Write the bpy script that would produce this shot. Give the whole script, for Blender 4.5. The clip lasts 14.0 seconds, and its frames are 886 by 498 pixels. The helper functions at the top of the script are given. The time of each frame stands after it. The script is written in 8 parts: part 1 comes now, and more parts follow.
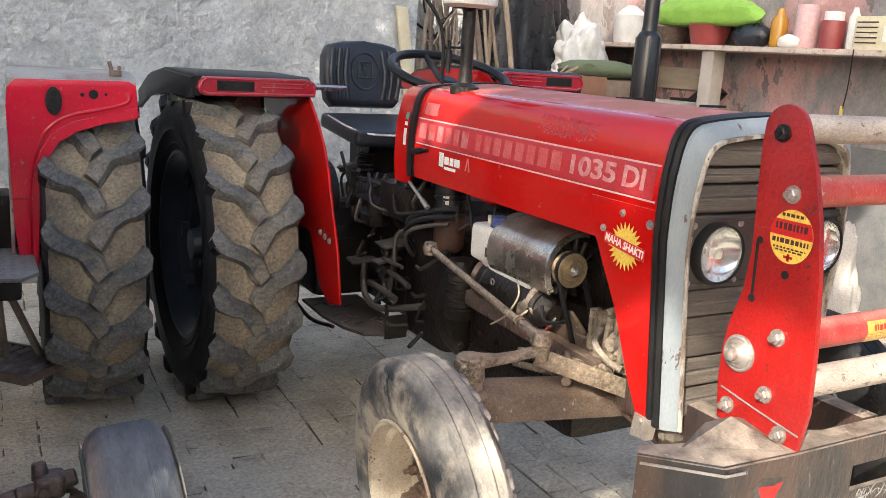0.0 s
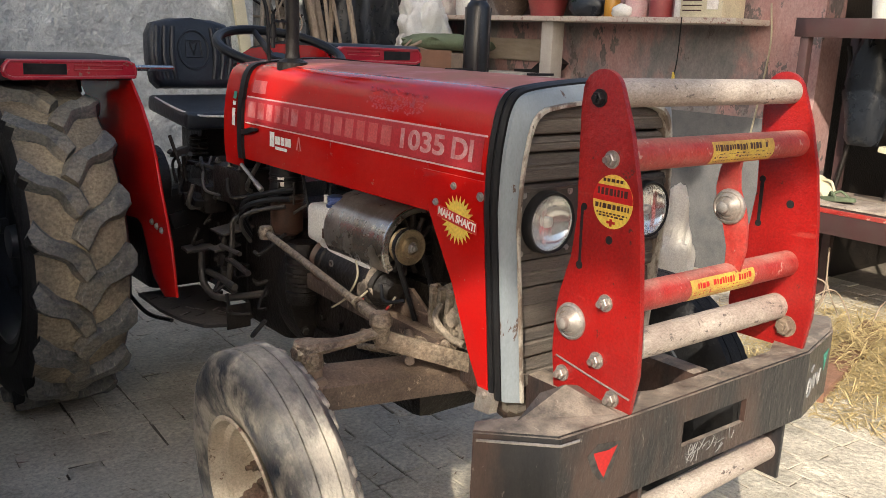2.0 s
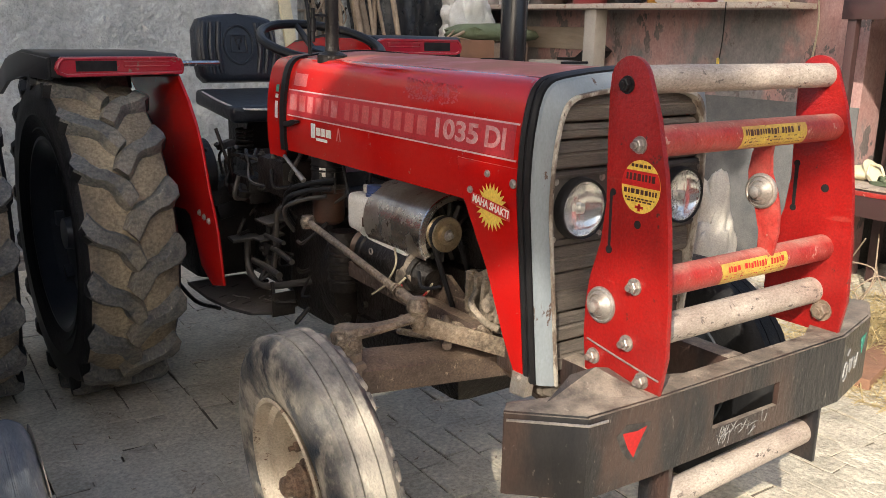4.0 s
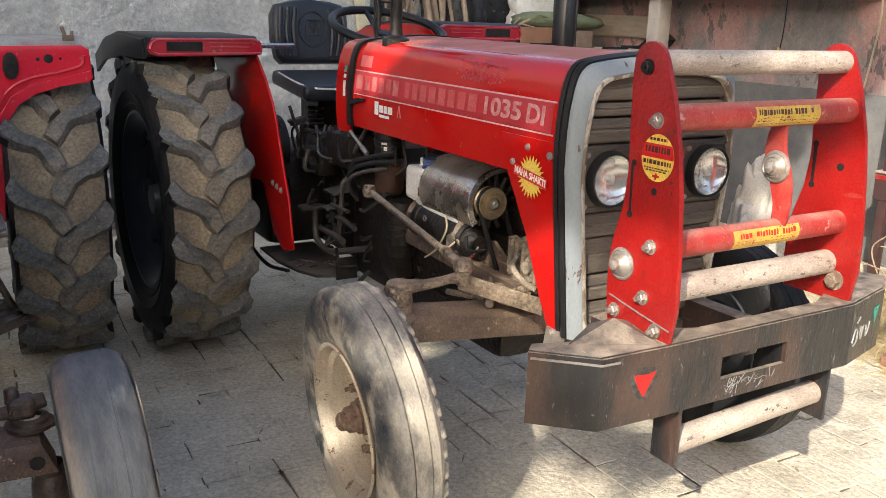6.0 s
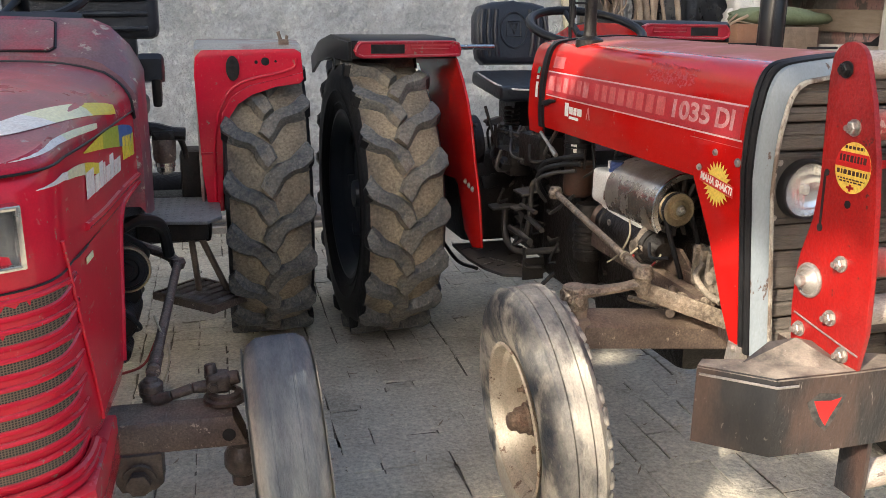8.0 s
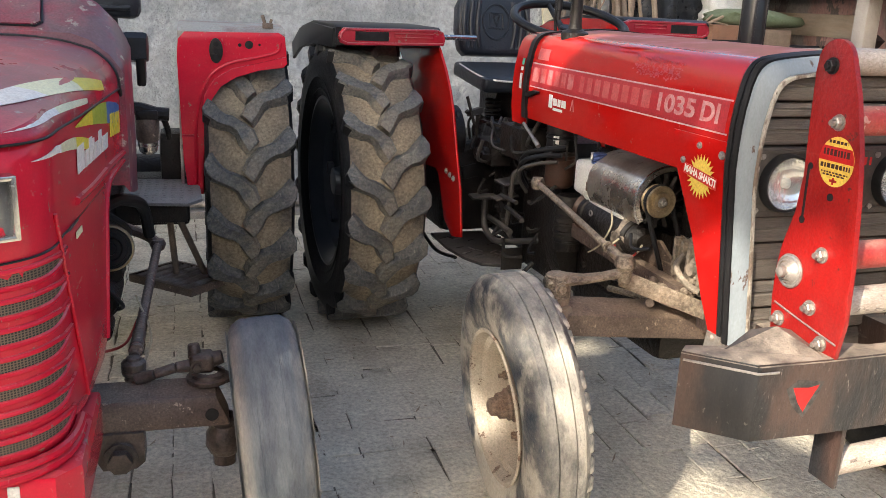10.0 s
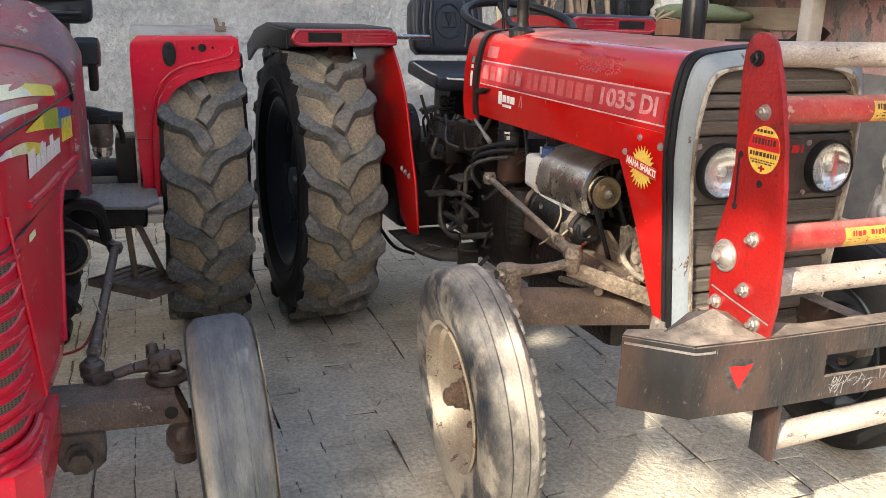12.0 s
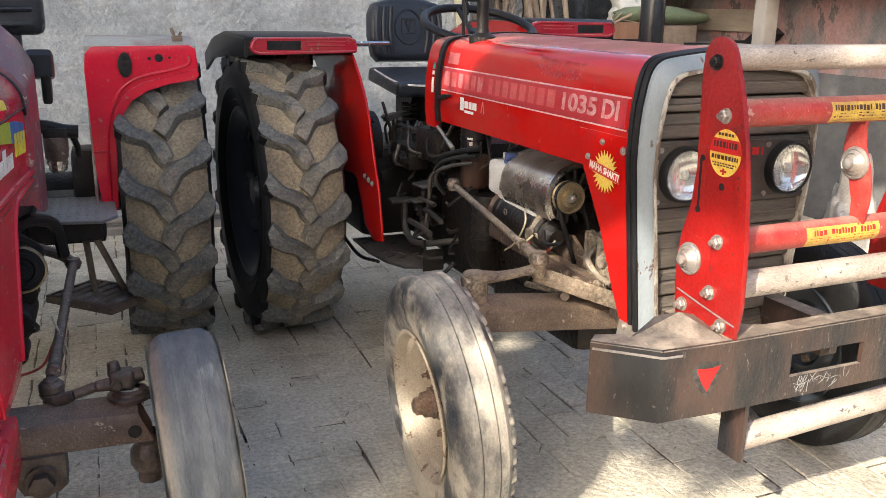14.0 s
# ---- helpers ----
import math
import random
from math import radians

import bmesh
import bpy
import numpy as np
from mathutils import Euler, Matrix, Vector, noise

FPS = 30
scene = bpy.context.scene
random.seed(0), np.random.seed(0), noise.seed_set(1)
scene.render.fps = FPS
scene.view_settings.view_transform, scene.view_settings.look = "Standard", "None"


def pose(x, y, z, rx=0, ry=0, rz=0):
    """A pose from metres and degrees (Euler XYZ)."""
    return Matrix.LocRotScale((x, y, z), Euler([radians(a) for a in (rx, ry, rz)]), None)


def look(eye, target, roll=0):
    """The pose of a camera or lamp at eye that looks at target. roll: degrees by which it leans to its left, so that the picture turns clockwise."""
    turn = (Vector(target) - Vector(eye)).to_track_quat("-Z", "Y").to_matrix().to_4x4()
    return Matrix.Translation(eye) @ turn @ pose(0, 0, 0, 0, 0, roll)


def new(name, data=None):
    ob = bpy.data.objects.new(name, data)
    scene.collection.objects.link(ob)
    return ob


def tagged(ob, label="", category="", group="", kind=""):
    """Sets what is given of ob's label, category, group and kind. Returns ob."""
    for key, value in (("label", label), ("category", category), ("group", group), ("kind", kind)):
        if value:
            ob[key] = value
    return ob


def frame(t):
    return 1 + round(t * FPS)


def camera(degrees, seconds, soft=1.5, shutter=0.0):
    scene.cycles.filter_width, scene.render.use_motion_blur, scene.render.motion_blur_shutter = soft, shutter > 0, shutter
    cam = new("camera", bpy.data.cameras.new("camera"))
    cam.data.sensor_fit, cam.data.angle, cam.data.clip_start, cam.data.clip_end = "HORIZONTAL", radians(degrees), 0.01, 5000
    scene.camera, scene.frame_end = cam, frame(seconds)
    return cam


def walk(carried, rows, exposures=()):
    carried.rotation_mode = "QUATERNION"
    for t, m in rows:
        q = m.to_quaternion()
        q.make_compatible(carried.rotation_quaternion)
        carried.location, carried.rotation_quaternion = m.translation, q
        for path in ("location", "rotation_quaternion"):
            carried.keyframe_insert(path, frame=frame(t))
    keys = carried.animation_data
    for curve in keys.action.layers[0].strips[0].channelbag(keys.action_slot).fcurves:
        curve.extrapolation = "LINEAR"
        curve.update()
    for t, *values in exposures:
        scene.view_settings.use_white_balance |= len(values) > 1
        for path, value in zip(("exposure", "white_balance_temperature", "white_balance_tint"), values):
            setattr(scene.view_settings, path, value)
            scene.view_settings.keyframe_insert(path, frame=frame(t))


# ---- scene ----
cam = camera(53.4, 14.0, soft=0.55)
PATH = [
    (0, (-1.678, -1.82, 1.459), (-0.7, -0.13, 1.026), 3.7),
    (0.5, (-1.649, -1.77, 1.453), (-0.427, -0.245, 1.026), 2.2),
    (1, (-1.61, -1.805, 1.445), (-0.39, -0.293, 0.972), 2.1),
    (1.5, (-1.582, -1.819, 1.451), (-0.356, -0.312, 0.976), 2.4),
    (2, (-1.576, -1.805, 1.451), (-0.349, -0.296, 0.985), 2.4),
    (2.5, (-1.58, -1.8, 1.453), (-0.367, -0.281, 0.985), 2.3),
    (3, (-1.576, -1.81, 1.454), (-0.374, -0.28, 0.987), 2.2),
    (5.5, (-1.617, -2.025, 1.452), (-0.598, -0.386, 0.927), 0.8),
    (6, (-1.667, -2.101, 1.454), (-0.663, -0.451, 0.934), 1.8),
    (6.5, (-1.623, -2.157, 1.465), (-0.675, -0.474, 0.948), 1.8),
    (7, (-1.527, -2.2, 1.468), (-0.661, -0.472, 0.955), 2.3),
    (7.5, (-1.514, -2.167, 1.476), (-0.824, -0.364, 0.954), 1.1),
    (7.7, (-1.552, -2.14, 1.473), (-0.967, -0.303, 0.942), 0.3),
    (9.8, (-1.658, -2.137, 1.448), (-1.058, -0.309, 0.902), 2.8),
    (10, (-1.647, -2.148, 1.448), (-1.003, -0.334, 0.904), 2.6),
    (10.5, (-1.635, -2.162, 1.449), (-0.947, -0.365, 0.902), 2.4),
    (11, (-1.63, -2.176, 1.45), (-0.94, -0.381, 0.903), 2.2),
    (11.5, (-1.629, -2.2, 1.45), (-0.918, -0.409, 0.913), 2.2),
    (12, (-1.628, -2.218, 1.454), (-0.915, -0.43, 0.91), 1.7),
    (12.5, (-1.623, -2.218, 1.454), (-0.871, -0.447, 0.911), 1.6),
    (13, (-1.62, -2.211, 1.457), (-0.837, -0.452, 0.916), 1.6),
    (13.5, (-1.619, -2.206, 1.458), (-0.833, -0.447, 0.921), 1.2),
    (14, (-1.624, -2.201, 1.461), (-0.836, -0.442, 0.928), 1.0),
]
walk(cam, [(t, look(eye, target, roll)) for t, eye, target, roll in PATH], exposures=[(0.0, 1.56, 6500, 10), (0.4, 1.22, 6500, 10), (1.0, 0.84, 6600, 10), (3.2, 0.84, 6600, 10), (5.3, 1.08, 6600, 10), (7.0, 1.28, 6600, 10), (14.0, 1.50, 6600, 10)])

# ---- light ----
SUN_DIR = Vector((1.31, 0.936, -1.0)).normalized()
sun = new("sun", bpy.data.lights.new("sun", "SUN"))
sun.data.energy, sun.data.angle, sun.data.color = 3.35, radians(0.45), (1.0, 0.91, 0.77)
sun.matrix_world = look((0, 0, 12), Vector((0, 0, 12)) + SUN_DIR)
world = bpy.data.worlds.new("world")
scene.world = world
world.use_nodes = True
wn = world.node_tree
sky = wn.nodes.new("ShaderNodeTexSky")
sky.sky_type, sky.sun_disc = "NISHITA", False
sky.sun_elevation = math.asin(-SUN_DIR.z)
sky.sun_rotation = math.atan2(-SUN_DIR.x, -SUN_DIR.y)
sky.dust_density, sky.ozone_density = 3.5, 0.7
wn.links.new(sky.outputs[0], wn.nodes["Background"].inputs[0])
wn.nodes["Background"].inputs[1].default_value = 0.15


# ---- mesh tools ----
def finish(bm, name, mat, angle=35):
    bmesh.ops.recalc_face_normals(bm, faces=bm.faces[:])
    me = bpy.data.meshes.new(name)
    bm.to_mesh(me)
    bm.free()
    me.polygons.foreach_set("use_smooth", [True] * len(me.polygons))
    me.set_sharp_from_angle(angle=radians(angle))
    for m in (mat if isinstance(mat, (list, tuple)) else [mat]):
        me.materials.append(m)
    return me


def part(name, bm, mat, parent, label="", angle=35):
    ob = new(name, finish(bm, name, mat, angle) if isinstance(bm, bmesh.types.BMesh) else bm)
    ob.parent = parent
    if label:
        tagged(ob, label)
    return ob


def thing(name, bm, mat, label, category, group="", kind="", at=None, angle=35):
    ob = new(name, finish(bm, name, mat, angle) if bm is not None else None)
    if at is not None:
        ob.matrix_world = at
    return tagged(ob, label, category, group, kind)


def bevelled(bm, geom_faces, r, seg=2):
    es = {e for f in geom_faces for e in f.edges}
    bmesh.ops.bevel(bm, geom=list(es), offset=r, segments=seg, profile=0.6, affect="EDGES", clamp_overlap=True)


def box(bm, x0, x1, y0, y1, z0, z1, r=0.0, m=None, seg=2):
    m = m or Matrix()
    v = [bm.verts.new(m @ Vector((x, y, z))) for x in (x0, x1) for y in (y0, y1) for z in (z0, z1)]
    fs = [bm.faces.new([v[i] for i in q]) for q in ((0, 1, 3, 2), (4, 6, 7, 5), (0, 4, 5, 1), (2, 3, 7, 6), (0, 2, 6, 4), (1, 5, 7, 3))]
    if r:
        bevelled(bm, fs, r, seg)
    return bm


def prism(bm, pts, axis, a, b, r=0.0, m=None, seg=2):
    """A polygon of two coordinates drawn out along an axis from a to b."""
    m = m or Matrix()

    def at(p, w):
        u, v = p
        return m @ Vector({"x": (w, u, v), "y": (u, w, v), "z": (u, v, w)}[axis])
    A = [bm.verts.new(at(p, a)) for p in pts]
    B = [bm.verts.new(at(p, b)) for p in pts]
    n = len(pts)
    fs = [bm.faces.new(A), bm.faces.new(B[::-1])]
    side = [bm.faces.new([A[i], A[(i + 1) % n], B[(i + 1) % n], B[i]]) for i in range(n)]
    if r:
        bevelled(bm, fs, r, seg)
    return bm


def frame_between(p0, p1):
    p0, p1 = Vector(p0), Vector(p1)
    d = p1 - p0
    return Matrix.Translation(p0) @ d.to_track_quat("Z", "Y").to_matrix().to_4x4(), d.length


def lathe(bm, prof, m, n=32, closed=False):
    """Profile of (radius, height) turned round the z axis of m."""
    rings = []
    for r, h in prof:
        if r < 1e-6:
            rings.append([bm.verts.new(m @ Vector((0, 0, h)))])
        else:
            rings.append([bm.verts.new(m @ Vector((r * math.cos(2 * math.pi * i / n), r * math.sin(2 * math.pi * i / n), h))) for i in range(n)])
    pairs = list(zip(rings, rings[1:])) + ([(rings[-1], rings[0])] if closed else [])
    for A, B in pairs:
        for i in range(n):
            j = (i + 1) % n
            q = [A[i % len(A)], A[j % len(A)], B[j % len(B)], B[i % len(B)]]
            q = list(dict.fromkeys(q))
            if len(q) > 2:
                bm.faces.new(q)
    return bm


def rod(bm, p0, p1, r, r2=None, n=14, edge=0.15):
    m, L = frame_between(p0, p1)
    r2 = r if r2 is None else r2
    e = min(r, r2) * edge
    return lathe(bm, [(0, 0), (r - e, 0), (r, e), (r2, L - e), (r2 - e, L), (0, L)], m, n)


def pipe(bm, pts, r, n=10, smooth=6):
    """A round bar bent through points."""
    P = [Vector(p) for p in pts]
    if smooth and len(P) > 2:
        Q = []
        ext = [P[0] * 2 - P[1]] + P + [P[-1] * 2 - P[-2]]
        for i in range(1, len(ext) - 2):
            a, b, c, d = ext[i - 1:i + 3]
            for k in range(smooth):
                t = k / smooth
                Q.append(0.5 * ((2 * b) + (c - a) * t + (2 * a - 5 * b + 4 * c - d) * t * t + (3 * b - a - 3 * c + d) * t ** 3))
        P = Q + [P[-1]]
    rings, up = [], None
    for i, p in enumerate(P):
        d = (P[min(i + 1, len(P) - 1)] - P[max(i - 1, 0)]).normalized()
        if up is None:
            up = d.orthogonal().normalized()
        up = (up - d * up.dot(d)).normalized()
        side = d.cross(up)
        rings.append([bm.verts.new(p + r * (math.cos(2 * math.pi * k / n) * up + math.sin(2 * math.pi * k / n) * side)) for k in range(n)])
    for A, B in zip(rings, rings[1:]):
        for k in range(n):
            bm.faces.new([A[k], A[(k + 1) % n], B[(k + 1) % n], B[k]])
    bm.faces.new(rings[0][::-1]), bm.faces.new(rings[-1])
    return bm


def hexbolt(bm, at, axis, r=0.016, h=0.012, stud=0.0, washer=True):
    m, _ = frame_between(at, Vector(at) + Vector(axis))
    if washer:
        lathe(bm, [(0, 0), (r * 1.35, 0), (r * 1.35, 0.003), (0, 0.003)], m, 16)
    lathe(bm, [(0, 0.002), (r, 0.002), (r, h - 0.002), (r * 0.85, h), (0, h)], m, 6)
    if stud:
        lathe(bm, [(0, h), (r * 0.5, h), (r * 0.5, h + stud), (0, h + stud)], m, 10)
    return bm


def letters(text, size, depth=0.0006, bold=0.0):
    cu = bpy.data.curves.new("t", "FONT")
    cu.body, cu.size, cu.extrude, cu.offset, cu.resolution_u = text, size, depth, bold, 4
    ob = bpy.data.objects.new("t", cu)
    me = bpy.data.meshes.new_from_object(ob)
    bpy.data.objects.remove(ob)
    bpy.data.curves.remove(cu)
    return me


def bm_from(me, m=None):
    bm = bmesh.new()
    bm.from_mesh(me)
    if m is not None:
        bm.transform(m)
    return bm


# ---- materials ----
def material(name, colour, rough=0.6, metal=0.0, second=None, scale=6.0, amount=0.5, bump=0.0, bump_scale=60.0,
             dust=0.0, dust_colour=(0.34, 0.27, 0.19), dust_scale=5.0, up=0.0, chips=0.0, chip_colour=(0.12, 0.07, 0.045), spread=0.12, coat=0.0, stretch=(1, 1, 1), per=0.0, grain=0.22, grain_scale=170.0, relief=0.01, chip_scale=0.0, world_space=False, spec=0.5, edge=0.0, edge_colour=(0.4, 0.36, 0.3), streak=0.0, band=(), level=(0.55, 0.95)):
    """A surface of two tones with fine relief, settled dust (up: more of it on level faces), chipped spots and wear; band: dirt that lies within a width across the tyre."""
    mt = bpy.data.materials.new(name)
    mt.use_nodes = True
    nt = mt.node_tree
    N, Lk = nt.nodes, nt.links
    bs = N["Principled BSDF"]
    tc = N.new("ShaderNodeTexCoord")
    mp = N.new("ShaderNodeMapping")
    mp.inputs["Scale"].default_value = stretch
    if world_space:
        gp = N.new("ShaderNodeNewGeometry")
        Lk.new(gp.outputs["Position"], mp.inputs[0])
    else:
        Lk.new(tc.outputs["Object"], mp.inputs[0])

    def noise_at(sc, detail=6.0, rgh=0.6):
        n = N.new("ShaderNodeTexNoise")
        n.inputs["Scale"].default_value, n.inputs["Detail"].default_value, n.inputs["Roughness"].default_value = sc, detail, rgh
        Lk.new(mp.outputs[0], n.inputs["Vector"])
        return n.outputs["Fac"]

    def ramp(src, lo, hi):
        r = N.new("ShaderNodeMapRange")
        r.inputs[1].default_value, r.inputs[2].default_value = lo, hi
        Lk.new(src, r.inputs[0])
        return r.outputs[0]

    def mul(a, b):
        m = N.new("ShaderNodeMath")
        m.operation = "MULTIPLY"
        m.use_clamp = True
        Lk.new(a, m.inputs[0])
        if isinstance(b, float):
            m.inputs[1].default_value = b
        else:
            Lk.new(b, m.inputs[1])
        return m.outputs[0]

    def add(a, b):
        m = N.new("ShaderNodeMath")
        m.operation = "ADD"
        m.use_clamp = True
        Lk.new(a, m.inputs[0]), Lk.new(b, m.inputs[1])
        return m.outputs[0]

    def mix(f, a, b):
        m = N.new("ShaderNodeMix")
        m.data_type = "RGBA"
        Lk.new(f, m.inputs[0])
        for sock, v in ((m.inputs[6], a), (m.inputs[7], b)):
            if isinstance(v, tuple):
                sock.default_value = (*v, 1)
            else:
                Lk.new(v, sock)
        return m.outputs[2]

    second = second or tuple(c * 0.6 for c in colour)
    col = mix(mul(ramp(noise_at(scale), 0.5 - spread, 0.5 + spread), amount), colour, second)
    rv = ramp(noise_at(scale * 3.1), 0.3, 0.7)
    if per:
        oi = N.new("ShaderNodeObjectInfo")
        hs = N.new("ShaderNodeHueSaturation")
        Lk.new(ramp(oi.outputs["Random"], 0.0, 1.0), hs.inputs["Value"])
        hs.inputs["Value"].default_value = 1
        vr = N.new("ShaderNodeMapRange")
        vr.inputs[3].default_value, vr.inputs[4].default_value = 1 - per, 1 + per
        Lk.new(oi.outputs["Random"], vr.inputs[0])
        Lk.new(vr.outputs[0], hs.inputs["Value"])
        Lk.new(col, hs.inputs["Color"])
        col = hs.outputs[0]
    if chips:
        cm = ramp(noise_at(chip_scale or scale * 2.3 + 7, 8.0, 0.7), 0.66 - chips * 0.45, 0.68 - chips * 0.45)
        col = mix(cm, col, chip_colour)
    if dust or up:
        dm = mul(ramp(noise_at(dust_scale, 9.0, 0.65), 0.35, 0.72), float(dust))
        if up:
            ge = N.new("ShaderNodeNewGeometry")
            sx = N.new("ShaderNodeSeparateXYZ")
            Lk.new(ge.outputs["Normal"], sx.inputs[0])
            u = mul(ramp(sx.outputs[2], *level), mul(ramp(noise_at(dust_scale * 0.7 + 3, 7.0), 0.25, 0.6), float(up)))
            dm = add(dm, u)
        col = mix(dm, col, dust_colour)
        rr = N.new("ShaderNodeMix")
        Lk.new(dm, rr.inputs[0])
        rr.inputs[2].default_value, rr.inputs[3].default_value = rough, 0.92
        Lk.new(rr.outputs[0], bs.inputs["Roughness"])
        if metal:
            mm = N.new("ShaderNodeMix")
            Lk.new(dm, mm.inputs[0])
            mm.inputs[2].default_value, mm.inputs[3].default_value = metal, 0.0
            Lk.new(mm.outputs[0], bs.inputs["Metallic"])
    else:
        rr = N.new("ShaderNodeMix")
        Lk.new(rv, rr.inputs[0])
        rr.inputs[2].default_value, rr.inputs[3].default_value = rough * 0.8, min(1, rough * 1.2)
        Lk.new(rr.outputs[0], bs.inputs["Roughness"])
        bs.inputs["Metallic"].default_value = metal
    if band:
        w_in, w_out, w_most, w_colour = band
        xs = N.new("ShaderNodeSeparateXYZ")
        Lk.new(tc.outputs["Object"], xs.inputs[0])
        ab = N.new("ShaderNodeMath")
        ab.operation = "ABSOLUTE"
        Lk.new(xs.outputs[0], ab.inputs[0])
        col = mix(mul(mul(ramp(ab.outputs[0], w_out, w_in), ramp(noise_at(scale * 1.7 + 2, 8.0, 0.7), 0.30, 0.58)), float(w_most)), col, w_colour)
    if edge:
        gq = N.new("ShaderNodeNewGeometry")
        col = mix(mul(mul(ramp(gq.outputs["Pointiness"], 0.515, 0.60), ramp(noise_at(scale * 4 + 20, 6.0, 0.7), 0.42, 0.60)), float(edge)), col, edge_colour)
    if streak:
        sn = N.new("ShaderNodeTexNoise")
        sm_ = N.new("ShaderNodeMapping")
        sm_.inputs["Rotation"].default_value, sm_.inputs["Scale"].default_value = (0.5, 0.7, 0.4), (140, 9, 60)
        Lk.new(tc.outputs["Object"], sm_.inputs[0])
        Lk.new(sm_.outputs[0], sn.inputs["Vector"])
        sn.inputs["Scale"].default_value, sn.inputs["Detail"].default_value = 1.0, 4.0
        col = mix(mul(ramp(sn.outputs["Fac"], 0.66, 0.72), float(streak)), col, edge_colour)
    if grain:
        gr = N.new("ShaderNodeHueSaturation")
        gv = N.new("ShaderNodeMapRange")
        gv.inputs[1].default_value, gv.inputs[2].default_value = 0.3, 0.7
        gv.inputs[3].default_value, gv.inputs[4].default_value = 1 - grain, 1 + grain
        Lk.new(noise_at(grain_scale, 3.0, 0.7), gv.inputs[0])
        Lk.new(gv.outputs[0], gr.inputs["Value"])
        Lk.new(col, gr.inputs["Color"])
        col = gr.outputs[0]
    Lk.new(col, bs.inputs["Base Color"])
    bs.inputs["Coat Weight"].default_value = coat
    bs.inputs["Specular IOR Level"].default_value = spec
    bs.inputs["Coat Roughness"].default_value = 0.08
    if bump:
        bp = N.new("ShaderNodeBump")
        bp.inputs["Strength"].default_value, bp.inputs["Distance"].default_value = bump, relief
        Lk.new(noise_at(bump_scale, 5.0), bp.inputs["Height"])
        Lk.new(bp.outputs[0], bs.inputs["Normal"])
    return mt


RED = material("red_paint", (0.45, 0.0058, 0.005), 0.10, second=(0.42, 0.005, 0.005), scale=2.5, dust=0.05, up=0.85, level=(0.975, 0.992), dust_colour=(0.36, 0.18, 0.13), dust_scale=4, chips=0.025, chip_colour=(0.30, 0.09, 0.07), grain=0.07, bump=0.03, bump_scale=5, chip_scale=40)
RED_FADED = material("faded_red_paint", (0.37, 0.008, 0.028), 0.18, second=(0.36, 0.008, 0.025), scale=3, dust=0.12, up=0.6, dust_colour=(0.42, 0.3, 0.24), chips=0.06, chip_colour=(0.25, 0.12, 0.1), grain=0.08, streak=0.25, edge_colour=(0.45, 0.24, 0.24))
RED_GUARD = material("guard_red_paint", (0.29, 0.0068, 0.006), 0.30, second=(0.20, 0.005, 0.006), scale=4, amount=0.6, dust=0.05, up=0.5, dust_colour=(0.40, 0.12, 0.085), dust_scale=26, chips=0.03, chip_colour=(0.065, 0.022, 0.018), bump=0.3, bump_scale=90, grain=0.2, chip_scale=34, streak=0.1, edge_colour=(0.46, 0.22, 0.17))
TYRE = material("dusty_tyre_valley", (0.18, 0.152, 0.115), 0.9, second=(0.06, 0.058, 0.056), scale=7, amount=0.95, dust=0.35, dust_colour=(0.40, 0.30, 0.18), dust_scale=4.5, bump=0.9, bump_scale=38, spread=0.08, grain=0.35, grain_scale=90, spec=0.25, streak=0.3, edge_colour=(0.42, 0.36, 0.27), band=(0.04, 0.15, 0.7, (0.46, 0.37, 0.24)))
TYRE_LUG = material("worn_lug_rubber", (0.042, 0.052, 0.060), 0.45, second=(0.092, 0.098, 0.10), scale=9, amount=0.8, dust=0.18, dust_colour=(0.34, 0.28, 0.19), dust_scale=9, bump=0.9, bump_scale=42, spread=0.09, grain=0.35, grain_scale=100, spec=0.4, edge=0.22, edge_colour=(0.48, 0.43, 0.33), streak=0.35, band=(0.02, 0.085, 0.45, (0.32, 0.26, 0.17)))
TYRE_BLACK = material("black_sidewall_rubber", (0.0085, 0.009, 0.0105), 0.5, second=(0.016, 0.016, 0.017), scale=8, dust=0.05, dust_colour=(0.10, 0.09, 0.07), dust_scale=6, bump=0.3, bump_scale=70, spec=0.3)
TYRE_WORN = material("worn_grey_rubber", (0.080, 0.095, 0.112), 0.6, second=(0.165, 0.18, 0.19), scale=9, amount=0.85, dust=0.12, dust_colour=(0.30, 0.285, 0.245), dust_scale=14, bump=0.5, bump_scale=26, spread=0.10, grain=0.12, grain_scale=120, stretch=(2.2, 0.6, 0.6), spec=0.3, band=(0.090, 0.052, 0.8, (0.42, 0.385, 0.32)))
TYRE_PALE = material("mud_caked_rubber", (0.020, 0.030, 0.046), 0.55, second=(0.40, 0.375, 0.32), scale=4.2, amount=0.95, dust=0.30, dust_colour=(0.52, 0.46, 0.36), dust_scale=16, bump=0.8, bump_scale=16, relief=0.02, spread=0.035, grain=0.15, grain_scale=120, stretch=(1.5, 0.8, 0.8), spec=0.4, streak=0.15, edge_colour=(0.60, 0.54, 0.43), band=(0.035, 0.070, 0.5, (0.58, 0.53, 0.44)))
RIM_BLACK = material("black_rim_paint", (0.026, 0.033, 0.043), 0.30, second=(0.034, 0.040, 0.05), scale=8, dust=0.10, dust_colour=(0.14, 0.13, 0.11), dust_scale=8)
